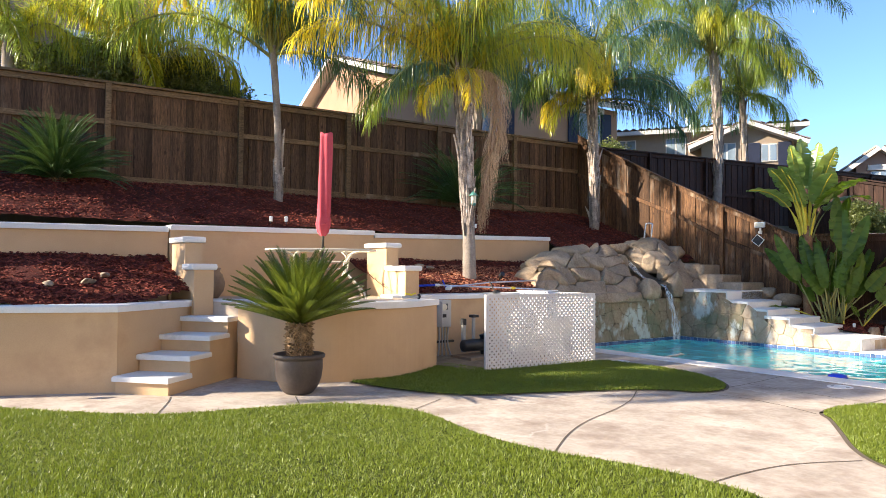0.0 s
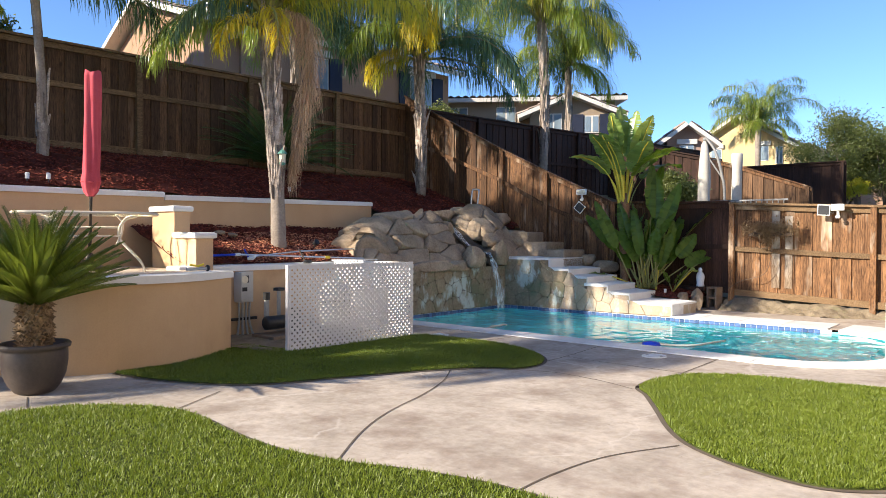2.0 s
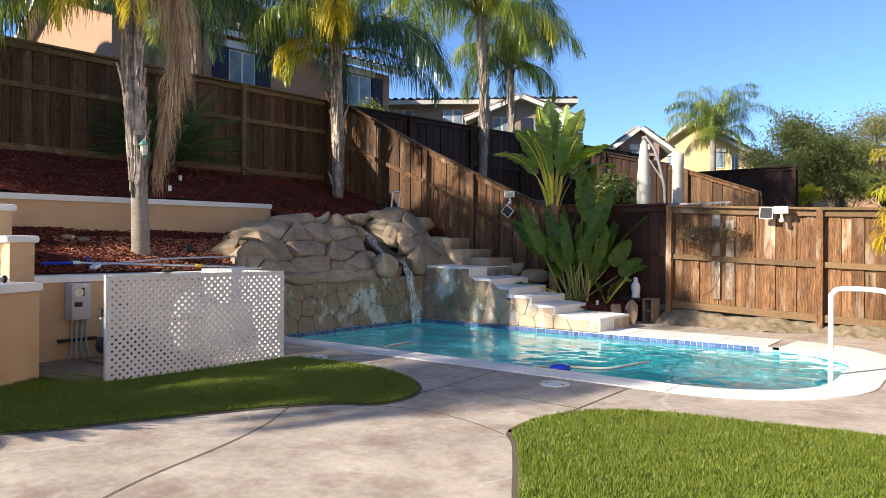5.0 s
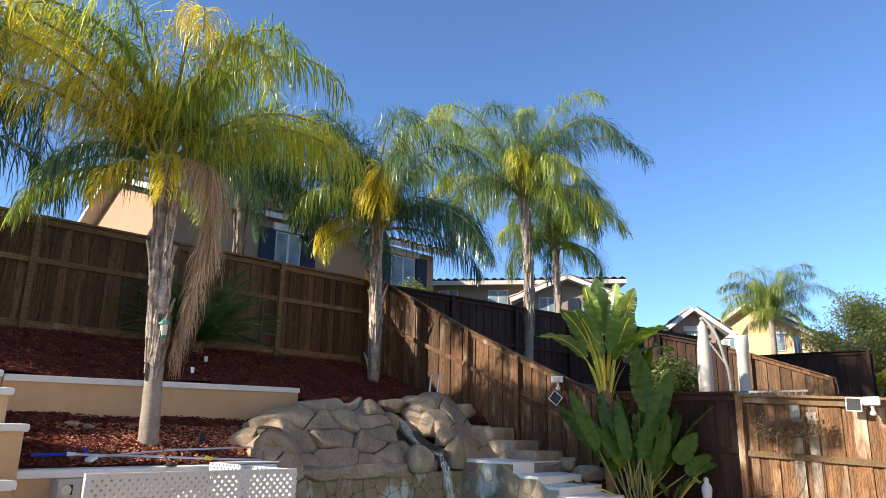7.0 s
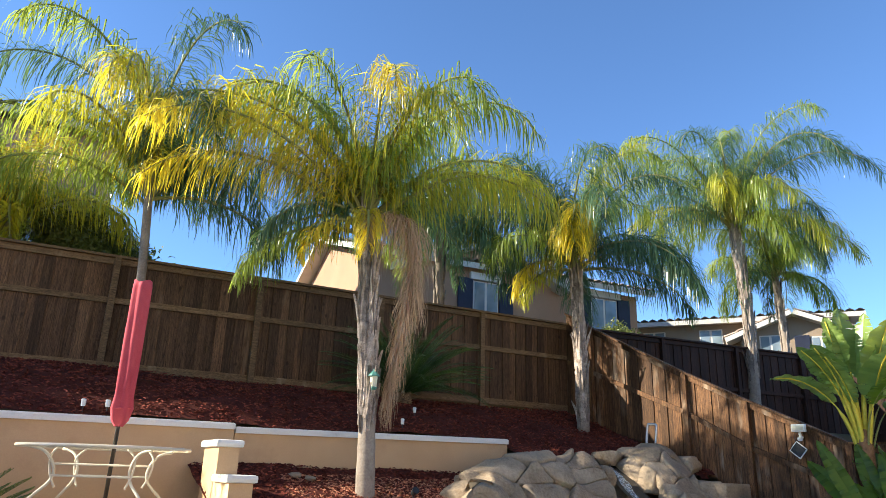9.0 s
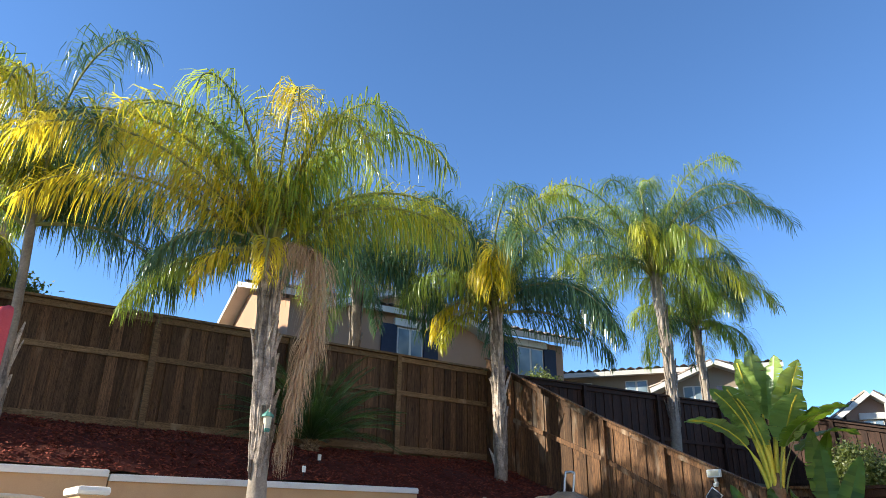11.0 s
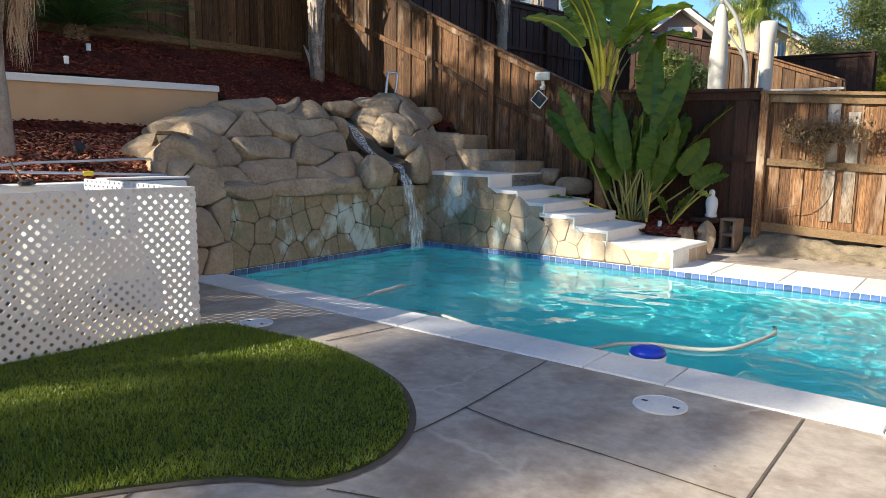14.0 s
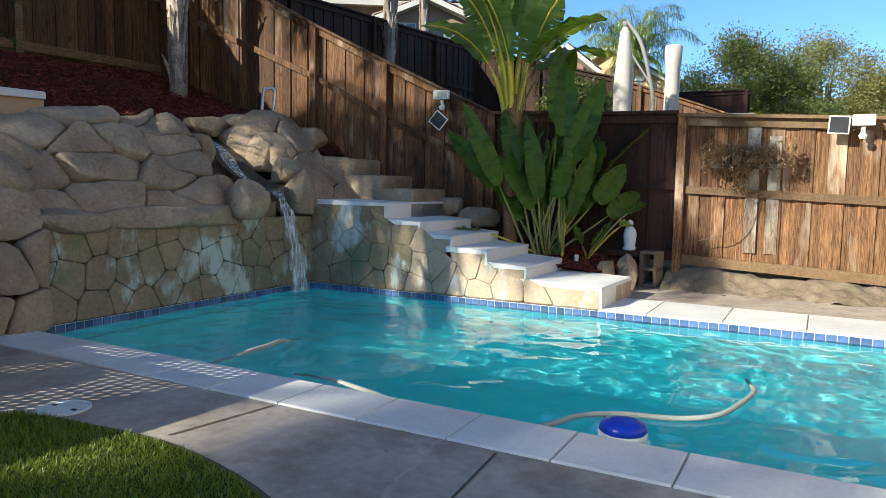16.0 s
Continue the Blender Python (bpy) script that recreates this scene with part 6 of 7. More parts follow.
for k in range(30):
    t = k / 29
    low.append(((k * 137.5) % 360, 88 - 30 * t + r_.uniform(-5, 5), r_.uniform(0.5, 1.15) * (1 - 0.35 * t), r_.uniform(0.6, 0.95), r_.uniform(0.19, 0.27), r_.uniform(0.3, 1.5), PADDLE if r_.random() < 0.8 else PADDLE_PALE, 0.04, 0.0))
low += [(20, 86, 1.35, 0.85, 0.32, 0.3, PADDLE, 0.1, 0.1), (60, 84, 1.4, 0.9, 0.32, 0.4, PADDLE, 0.1, 0.1), (300, 86, 1.2, 0.85, 0.3, 0.5, PADDLE, 0.05, 0.1), (15, 68, 1.0, 1.0, 0.3, 0.5, PADDLE, 0.05, 0.1), (35, 60, 0.9, 1.05, 0.3, 0.6, PADDLE, 0.05, 0.0), (25, 48, 0.8, 0.55, 0.3, 0.5, PADDLE, 0.0, 0.0), (205, 55, 0.9, 0.9, 0.3, 0.7, PADDLE, 0.05, 0.0),
        (22, 36, 0.75, 0.5, 0.26, 1.0, PADDLE, 0.1, 0.0), (200, 24, 0.7, 0.5, 0.22, 0.9, PADDLE_PALE, 0.1, 0.0), (310, 62, 0.7, 0.5, 0.24, 0.9, PADDLE, 0.0, 0.0), (280, 50, 0.8, 0.5, 0.2, 1.2, PADDLE, 0.0, 0.0)]
paddle_plant((2.72, 5.5, 0.3), (2.72, 5.5, 0.35), low, "dense clump of dark green paddle leaves in mulch", 400, loose=0.22)


# ---- things on the patio ----
umb = thing("patio_umbrella", "closed red patio umbrella wrapped in its sleeve", "umbrella")
U0, U1 = Vector((-0.24, -3.23, 0.86)), Vector((-0.16, -3.22, 3.2))
part("pole", tube([U0, U0.lerp(U1, 0.5), U1 - Vector((0, 0, 0.1))], 0.019, 10), DARK_METAL, umb, "dark bronze pole", smooth=True)
bm = bmesh.new()
rings = []
for i in range(26):
    t = i / 25
    z = 1.72 + (3.15 - 1.72) * t
    c = U0.lerp(U1, (z - 0.86) / (3.15 - 0.86))
    r0 = interp(t, (0, 0.035), (0.03, 0.07), (0.12, 0.098), (0.2, 0.083), (0.6, 0.085), (0.97, 0.083), (1, 0.078))
    rings.append([bm.verts.new((c.x + r0 * (1 + 0.16 * math.sin(5 * a + 3 * t) + 0.05 * math.sin(11 * a + 9 * t)) * math.cos(a), c.y + r0 * (1 + 0.16 * math.sin(5 * a + 3 * t)) * math.sin(a), z + 0.02 * math.sin(3 * a) * (t > 0.96))) for a in (2 * math.pi * k / 28 for k in range(28))])
for a, b in zip(rings, rings[1:]):
    for k in range(28):
        bm.faces.new((a[k], a[(k + 1) % 28], b[(k + 1) % 28], b[k]))
bm.faces.new(rings[-1])
part("sleeve", bm, RED_CLOTH, umb, "faded red canvas", smooth=True)
part("tie_band", tube([(U0.lerp(U1, 0.44) + Vector((0.092 * math.cos(a), 0.092 * math.sin(a), 0.006 * math.sin(3 * a)))) for a in (2 * math.pi * k / 24 for k in range(25))], 0.01, 6), RED_CLOTH, umb)
part("base", lathe([(0.2, 0.0), (0.2, 0.04), (0.06, 0.07), (0.035, 0.2)], 24), DARK_METAL, umb, at=Matrix.Translation((-0.24, -3.23, 0.862)))

# long oval table: its length runs across the view
TB = pose(-0.1, -3.31, 0.862, 0, 0, 64)
table = thing("patio_table", "oval glass-topped patio table with cream metal legs", "table", at=TB)


def oval(a, b, n=40, z=0.0, p=2.6):
    return [(a * math.copysign(abs(math.cos(t)) ** (2 / p), math.cos(t)), b * math.copysign(abs(math.sin(t)) ** (2 / p), math.sin(t)), z) for t in (2 * math.pi * k / n for k in range(n))]


top_rim = oval(0.74, 0.5, z=0.655)
part("rim", tube(top_rim + top_rim[:1], 0.017, 8), CREAM_METAL, table, smooth=True)
glass_top = part("glass_top", prism([(x * 0.985, y * 0.985) for x, y, z in top_rim], 0.652, 0.66), GLASS, table, "clear glass top")
glass_top.visible_shadow = False
for sy in (-1, 1):
    for sx in (-1, 1):
        leg = smooth_line([(sx * 0.52, sy * 0.36, 0.64), (sx * 0.4, sy * 0.33, 0.6), (sx * 0.33, sy * 0.28, 0.48), (sx * 0.34, sy * 0.27, 0.36), (sx * 0.44, sy * 0.31, 0.24), (sx * 0.56, sy * 0.36, 0.1), (sx * 0.6, sy * 0.38, 0.0)], 5)
        part("leg", tube(leg, 0.013, 8), CREAM_METAL, table, smooth=True)
        part("inner_brace", tube(smooth_line([(sx * 0.3, sy * 0.34, 0.64), (sx * 0.36, sy * 0.3, 0.56), (sx * 0.35, sy * 0.28, 0.42), (sx * 0.3, sy * 0.26, 0.3)], 5), 0.01, 8), CREAM_METAL, table, smooth=True)
    for z in (0.4, 0.5):
        part("crossbar", tube([(-0.35, sy * 0.28, z), (0.35, sy * 0.28, z)], 0.009, 8), CREAM_METAL, table)

valve = thing("sprinkler_valve", "yellow-handled hose valve lying on the patio edge", "hose valve", at=pose(1.3, -2.75, 0.885))
part("body", tube([(0, -0.14, 0.03), (0, 0.1, 0.03)], 0.018, 10), GREY_PLASTIC, valve)
part("wheel", lathe([(0.03, 0), (0.036, 0.012), (0.03, 0.024)], 14), BLACK, valve, at=pose(0, 0.12, 0.035, 90, 0, 0))
part("handle", tube([(0, -0.1, 0.075), (0, 0.0, 0.06), (0, 0.06, 0.078)], 0.011, 8), YELLOW_HOSE, valve, "yellow handle")
part("stem", tube([(0, -0.01, 0.03), (0, -0.01, 0.065)], 0.01, 8), YELLOW_HOSE, valve)
ball = thing("clay_ornament", "round terracotta ornament beside a pier", "ornament", at=pose(-0.75, -4.6, 0.86))
part("body", lathe([(0.09, 0), (0.16, 0.1), (0.18, 0.2), (0.14, 0.32), (0.1, 0.36), (0.12, 0.4), (0.1, 0.41), (0.08, 0.37)], 20), CINDER, ball, smooth=True)

# ---- pump corner ----
ebox = thing("electrical_box", "open grey electrical box on the stucco wall", "electrical box")
part("cabinet", boxed(0.42, -1.72, 0.43, 0.5, -1.5, 0.82, bevel=0.005), BOX_PAINT, ebox)
part("door", boxed(0.5, -1.71, 0.44, 0.506, -1.54, 0.81, bevel=0.002), BOX_PAINT, ebox)
part("cover_flap", boxed(0.43, -1.745, 0.44, 0.6, -1.732, 0.81, bevel=0.003, m=None), BOX_PAINT, ebox, "open grey door")
part("timer_dial", lathe([(0.05, 0), (0.05, 0.012), (0.04, 0.016)], 20), FROST, ebox, "round timer dial", at=pose(0.507, -1.64, 0.72, 0, 90, 0))
part("breaker", boxed(0.505, -1.68, 0.57, 0.514, -1.6, 0.62), BLACK, ebox)
part("dark_slot", boxed(0.505, -1.665, 0.68, 0.5085, -1.575, 0.77), BLACK, ebox)
for k in range(4):
    part("conduit", tube(smooth_line([(0.46, -1.69 + 0.055 * k, 0.44), (0.465, -1.69 + 0.05 * k, 0.2), (0.5, -1.74 + 0.08 * k, 0.0)], 5), 0.014, 8), GREY_PLASTIC, ebox, "grey conduit", smooth=True)
part("strut", boxed(0.43, -1.82, 0.2, 0.47, -1.42, 0.235), DARK_METAL, ebox)
pump = thing("pool_pump", "black pool pump with pipes behind the screen", "pool pump", at=pose(0.95, -1.35, 0.0))
part("base_pad", boxed(-0.2, -0.35, 0, 0.25, 0.3, 0.06, bevel=0.01), CINDER, pump)
part("motor", tube([(0, -0.3, 0.2), (0, -0.28, 0.2), (0, 0.05, 0.2), (0, 0.06, 0.2)], [0.06, 0.085, 0.085, 0.07], 16), BLACK, pump, smooth=True)
part("strainer", lathe([(0.09, 0.06), (0.1, 0.2), (0.1, 0.3), (0.11, 0.31), (0.11, 0.335), (0.03, 0.36)], 18), BLACK, pump, at=pose(0, 0.15, 0))
part("riser_pipe", tube([(-0.1, -0.2, 0.1), (-0.1, -0.2, 0.5)], 0.033, 12), GREY_PLASTIC, pump)
part("pipe_cap", tube([(-0.1, -0.2, 0.48), (-0.1, -0.2, 0.57)], 0.042, 12), BLACK, pump)
part("valve_body", tube([(-0.12, 0.0, 0.1), (-0.12, 0.0, 0.6)], 0.026, 12), GREY_PLASTIC, pump)
part("valve_handle", boxed(-0.17, -0.05, 0.58, -0.07, 0.06, 0.62, bevel=0.008), BLACK, pump)
part("suction_pipe", tube(smooth_line([(0, 0.25, 0.22), (0, 0.4, 0.22), (-0.05, 0.5, 0.1), (-0.05, 0.5, 0.0)], 5), 0.03, 10), GREY_PLASTIC, pump, smooth=True)
tankf = thing("pool_filter", "tall pool filter tank behind the screen", "pool filter", at=pose(1.2, -0.75, 0.0))
part("tank", lathe([(0.2, 0.0), (0.22, 0.04), (0.22, 0.42), (0.225, 0.43), (0.225, 0.47), (0.2, 0.6), (0.12, 0.7), (0.03, 0.73)], 24), GREY_PLASTIC, tankf, smooth=True)
part("clamp_band", lathe([(0.232, 0.43), (0.238, 0.45), (0.232, 0.47)], 24), DARK_METAL, tankf)
board = thing("spa_cover_board", "white plastic board leaning behind the screen", "board", at=pose(1.93, -0.75, 0.36))
part("panel", boxed(-0.01, -0.3, 0.0, 0.01, 0.25, 0.28, bevel=0.004), VINYL, board)

# ---- palm bed clutter ----
pole = thing("pool_pole", "telescopic pool pole lying on the mulch", "pool pole")
part("blue_end", tube([(0.12, -1.85, 1.02), (0.13, -1.5, 1.03)], 0.016, 8), BLUE, pole, "blue handle")
part("clamp", tube([(0.128, -1.53, 1.03), (0.13, -1.45, 1.03)], 0.021, 8), WHITE, pole)
part("shaft", tube([(0.13, -1.5, 1.03), (0.22, 0.35, 0.955), (0.24, 0.75, 0.94)], 0.012, 8), SILVER, pole)
part("coupling", tube([(0.2, -0.05, 0.972), (0.203, 0.03, 0.969)], 0.02, 8), YELLOW_HOSE, pole)
pole2 = thing("pool_brush_pole", "second pool pole with a blue brush head", "pool pole")
part("shaft", tube([(0.16, -1.28, 1.0), (0.06, -0.4, 1.06), (0.05, 0.78, 1.09)], 0.011, 8), SILVER, pole2)
part("brush_head", boxed(-0.04, -0.05, -0.02, 0.04, 0.05, 0.02, bevel=0.01), WHITE, pole2, at=pose(0.17, -1.3, 0.985, 20, 0, 30))
part("brush_arm", tube([(0.15, -1.33, 0.98), (0.09, -1.36, 1.1)], 0.012, 6), BLUE, pole2)
stick = thing("wooden_stick", "short wooden stick leaning on the planter cap", "stick")
part("shaft", tube([(0.45, -0.62, 0.93), (0.38, -0.68, 1.1)], 0.011, 7), BARK, stick)
part("foot", lathe([(0.06, 0), (0.065, 0.02), (0.03, 0.035)], 14), BLACK, stick, at=pose(0.47, -0.6, 0.91))
tray = thing("planter_board", "flat white board lying on the planter cap", "board", at=pose(0.33, 0.45, 0.915))
part("panel", boxed(-0.1, -0.42, 0, 0.1, 0.35, 0.02, bevel=0.004), VINYL, tray)
spots = thing("spot_light", "small black spot light in the mulch", "spot light", at=pose(-0.25, 0.12, 1.08))
part("head", tube([(0, 0, 0.08), (0.06, 0.0, 0.12)], [0.035, 0.045], 12), BLACK, spots)
part("spike", tube([(0, 0, -0.05), (0, 0, 0.09)], 0.01, 6), BLACK, spots)
for k, (x, y) in enumerate(((-0.75, -1.0), (-0.85, -1.15), (0.35, -8.0), (-0.2, -6.2), (-0.35, -6.0), (-0.1, -6.6))):
    chip = stone_shape(600 + k, 0.08, 0.05, 0.03)
    whole("pale_stone", chip, ROCK, "pale stone lying in red mulch", "stone", "stones in the mulch", smooth=True, at=pose(x, y, (bed_pump if y > -2 else bed_left)(x, y) + 0.03, 0, 0, 40 * k))
lamp = thing("lantern", "small green metal lantern hung on a palm trunk", "lantern", at=pose(-0.2, -0.52, 2.34))
part("roof", lathe([(0.075, 0.13), (0.065, 0.15), (0.03, 0.185), (0.012, 0.2), (0.004, 0.22)], 8), GREEN_PAINT, lamp)
part("lens", lathe([(0.04, 0.0), (0.048, 0.13)], 8), FROST, lamp, "frosted yellow lens")
part("base", lathe([(0.03, -0.03), (0.045, -0.01), (0.045, 0.005)], 8), GREEN_PAINT, lamp)
part("bracket", tube([(-0.02, 0, 0.02), (-0.12, -0.0, 0.0)], 0.01, 6), GREEN_PAINT, lamp)
for k, (x, y) in enumerate(((-1.55, -3.43), (-1.55, -3.18), (-1.6, 0.68), (-2.1, 1.16))):
    so = thing("path_light", "small white solar path light in the mulch", "path light", "path lights", at=pose(x, y, hill(x, y)))
    part("stake", tube([(0, 0, -0.05), (0, 0, 0.08)], 0.008, 6), BLACK, so)
    part("lamp_head", lathe([(0.024, 0.05), (0.026, 0.11), (0.03, 0.115), (0.02, 0.13)], 10), WHITE, so)
pipe = thing("vent_pipe", "bent grey pipe standing in the mulch", "pipe")
part("pipe_run", tube(smooth_line([(-1.03, 5.0, 1.85), (-1.01, 5.04, 2.26), (-0.98, 5.07, 2.3), (-0.92, 5.12, 2.3), (-0.9, 5.13, 2.24), (-0.94, 5.1, 1.85)], 5), 0.02, 10), SILVER, pipe, smooth=True)

# ---- pool gear ----
hose = thing("pool_hose", "grey ribbed suction hose floating on the pool", "pool hose")
part("floating_length", tube(smooth_line([(4.05, 1.12, -0.12), (4.3, 1.22, -0.05), (4.4, 1.42, -0.045), (4.56, 1.55, -0.045), (4.83, 1.65, -0.05), (5.0, 1.8, -0.045), (5.09, 2.1, -0.04), (5.12, 2.4, -0.05), (5.05, 2.72, -0.1)], 6), 0.0145, 10), HOSE, hose, smooth=True)
hose2 = thing("pool_hose", "grey suction hose breaking the water surface", "pool hose")
part("floating_length", tube(smooth_line([(2.0, 1.28, -0.14), (2.06, 1.5, -0.055), (2.05, 1.75, -0.05), (2.02, 1.95, -0.055), (2.0, 2.15, -0.14)], 6), 0.018, 10), HOSE, hose2, smooth=True)
hose3 = thing("pool_hose", "grey suction hose just below the water", "pool hose")
part("sunken_length", tube(smooth_line([(2.6, 1.4, -0.16), (2.85, 1.34, -0.07), (3.15, 1.28, -0.065), (3.45, 1.2, -0.08), (3.7, 1.12, -0.16)], 6), 0.018, 10), HOSE, hose3, smooth=True)
fl = thing("chlorine_float", "blue and white chlorine float in the pool", "pool float", at=pose(4.65, 1.27, -0.06))
part("cap", lathe([(0.1, 0.025), (0.112, 0.04), (0.1, 0.07), (0.05, 0.085), (0.001, 0.088)], 24), BLUE, fl, "blue cap", smooth=True)
part("body", lathe([(0.03, -0.12), (0.06, -0.1), (0.06, -0.03), (0.11, -0.005), (0.113, 0.026), (0.1, 0.03)], 24), WHITE, fl, smooth=True)
rail = thing("pool_handrail", "white painted tubular pool handrail", "handrail")
part("rail_tube", tube(smooth_line([(6.93, 2.42, -0.3), (6.93, 2.42, 0.68), (6.945, 2.415, 0.79), (7.02, 2.4, 0.84), (7.34, 2.33, 0.84), (7.42, 2.31, 0.79), (7.44, 2.3, 0.68), (7.44, 2.3, 0.0)], 6), 0.024, 12), RAIL_PAINT, rail, smooth=True)
part("foot_flange", lathe([(0.05, 0.012), (0.05, 0.02), (0.03, 0.04)], 18), RAIL_PAINT, rail, at=pose(7.44, 2.3, 0.0))

# ---- by the pool fence ----
def security_light(name_at, panel_at, face, label):
    s = thing("solar_flood_light", label, "flood light", "solar flood lights", at=name_at)
    part("housing", boxed(-0.1, -0.1, -0.055, 0.1, -0.03, 0.055, bevel=0.015), WHITE, s)
    part("lens", boxed(-0.08, -0.106, -0.035, 0.08, -0.1, 0.035, bevel=0.002), FROST, s, "frosted lens")
    part("arm", tube([(0, -0.05, -0.06), (0, -0.03, -0.12), (0, 0.02, -0.13)], 0.022, 8), WHITE, s)
    part("sensor", lathe([(0.03, -0.05), (0.04, -0.02), (0.03, 0.0)], 12), WHITE, s, at=pose(0, -0.05, -0.13))
    sp = part("solar_panel", boxed(-0.095, -0.012, -0.09, 0.095, 0.012, 0.09, bevel=0.006), WHITE, s, at=panel_at)
    part("solar_cell", boxed(-0.082, -0.0145, -0.077, 0.082, -0.011, 0.077), BLACK, sp, "black solar cell")
    part("cable", tube(smooth_line([(-0.05, -0.02, -0.05), (-0.1, -0.02, -0.1), tuple(panel_at.translation)], 5), 0.004, 5), BLACK, s)


security_light(pose(5.71, 6.2, 1.8), pose(-0.21, -0.05, -0.04, 0, 3, 0), 0, "white solar flood light on the pool fence")
security_light(pose(1.21, 5.8, 2.2, 0, 0, 8), pose(-0.03, -0.08, -0.31, 0, 40, 0), 0, "white solar flood light on the sloping fence")
blk = thing("cinder_block", "grey-brown hollow cinder block standing on end", "cinder block", at=pose(3.745, 6.1, 0.006, 0, 0, -12))
for a in ((-0.1, -0.1, 0, 0.1, 0.1, 0.03), (-0.1, -0.1, 0.18, 0.1, 0.1, 0.215), (-0.1, -0.1, 0.365, 0.1, 0.1, 0.395), (-0.1, -0.1, 0.03, -0.065, 0.1, 0.365), (0.065, -0.1, 0.03, 0.1, 0.1, 0.365)):
    part("web", boxed(*a, bevel=0.004), CINDER, blk)
for k, (x, y, z, sx, sy, sz) in enumerate(((3.42, 5.42, 0.14, 0.1, 0.11, 0.15), (3.56, 5.7, 0.17, 0.1, 0.12, 0.19), (1.75, 5.75, 0.72, 0.22, 0.14, 0.1), (1.35, 5.7, 0.85, 0.2, 0.14, 0.1))):
    whole("garden_rock", stone_shape(700 + k, sx, sy, sz), ROCK, "rounded tan garden rock at the mulch edge", "rock", "garden rocks", smooth=True, at=pose(x, y, z, 0, 0, 30 * k))
stand = whole("plinth_board", boxed(3.3, 5.92, 0.34, 3.62, 6.2, 0.4, bevel=0.01), FENCE_DARK, "dark board shelf under a statue", "shelf")
st = lathe([(0.07, 0.0), (0.072, 0.03), (0.06, 0.04), (0.066, 0.1), (0.075, 0.17), (0.066, 0.22), (0.05, 0.25), (0.03, 0.268), (0.036, 0.29), (0.034, 0.32), (0.02, 0.34), (0.001, 0.345)], 20, wobble=0.08)
whole("statue", st, STATUE, "small pale blue and white robed statue", "statue", smooth=True, at=pose(3.5, 6.05, 0.402))
hang = thing("hanging_planter", "dried brown plant in a wall basket on the fence", "hanging planter", at=pose(4.68, 6.2, 1.42))
part("basket", boxed(-0.36, -0.1, -0.1, 0.36, 0.05, -0.03, bevel=0.03), BARK, hang)
verts, faces = [], []
for k in range(5200):
    x, y, z = rng.normal(0, 0.24), rng.normal(-0.08, 0.06), rng.normal(0.03, 0.07)
    if rng.random() < 0.3:
        x, z = rng.normal(-0.05, 0.05), -abs(rng.normal(0, 0.13))
    x = max(-0.44, min(0.44, x))
    d = rng.normal(0, 1, 3)
    d = d / np.linalg.norm(d) * rng.uniform(0.03, 0.085)
    s = np.cross(d, [0, 0, 1]) * 0.16
    b = len(verts)
    p = np.array([x, y, z])
    verts += [tuple(p - s), tuple(p + s), tuple(p + d)]
    faces.append((b, b + 1, b + 2))
part("dry_foliage", mesh("dry_foliage", verts, faces, DRY_PLANT), DRY_PLANT, hang, "brittle brown leaves")
part("trailing_stem", tube(smooth_line([(0.0, -0.1, -0.05), (0.02, -0.08, -0.4), (-0.1, -0.06, -0.75), (-0.5, -0.05, -0.9), (-0.72, -0.05, -1.05)], 6), 0.005, 5), BARK, hang)
for k, (x, w, h) in enumerate(((4.72, 0.13, 1.35), (4.93, 0.12, 1.25))):
    whole("bleached_plank", boxed(-w / 2, -0.006, 0, w / 2, 0.0, h), PALE_WOOD, "bleached grey fence plank", "plank", "bleached planks", at=pose(x, 6.322, 0.42))
small = paddle_plant((3.1, 5.78, 0.25), (3.1, 5.78, 0.3), [(5, 56, 0.7, 0.3, 0.13, 1.7, PADDLE, 0.0, 0), (-12, 48, 0.62, 0.3, 0.13, 1.9, PADDLE_PALE, 0.0, 0), (250, 60, 0.2, 0.3, 0.1, 0.5, PADDLE, 0, 0), (310, 55, 0.2, 0.28, 0.1, 0.5, PADDLE, 0, 0), (30, 62, 0.22, 0.3, 0.1, 0.5, PADDLE, 0, 0)], "young paddle plant leaning over a statue", 520)
tiny = thing("path_light", "small white solar path light in the mulch", "path light", "path lights", at=pose(3.05, 5.55, 0.25))
part("stake", tube([(0, 0, -0.05), (0, 0, 0.06)], 0.006, 6), BLACK, tiny)
part("lamp_head", lathe([(0.022, 0.04), (0.026, 0.1), (0.02, 0.11)], 10), WHITE, tiny)

# ---- houses beyond the fences ----
def window(parent, u0, u1, z0, z1, frame_m, trim=True, shutters=False, mull=1):
    """A window in the local plane y = 0 that faces -y."""
    w = part("window", boxed(u0, -0.05, z0, u1, 0.05, z1), TRIM_WHITE, parent, "white framed window", at=frame_m)
    step = (u1 - u0) / (mull + 1)
    for k in range(mull + 1):
        part("pane", boxed(u0 + step * k + 0.04, -0.062, z0 + 0.04, u0 + step * (k + 1) - 0.04, -0.045, z1 - 0.04), WINDOW, w)
    if trim:
        part("lintel", boxed(u0 - 0.12, -0.14, z1 + 0.02, u1 + 0.12, 0.0, z1 + 0.24, bevel=0.02), TRIM_WHITE, parent, at=frame_m)
    if shutters:
        for s0, s1 in ((u0 - 0.5, u0 - 0.03), (u1 + 0.03, u1 + 0.5)):
            part("shutter", boxed(s0, -0.09, z0 - 0.3, s1, -0.03, z1 + 0.05, bevel=0.01), SHUTTER, parent, "dark navy shutter", at=frame_m)


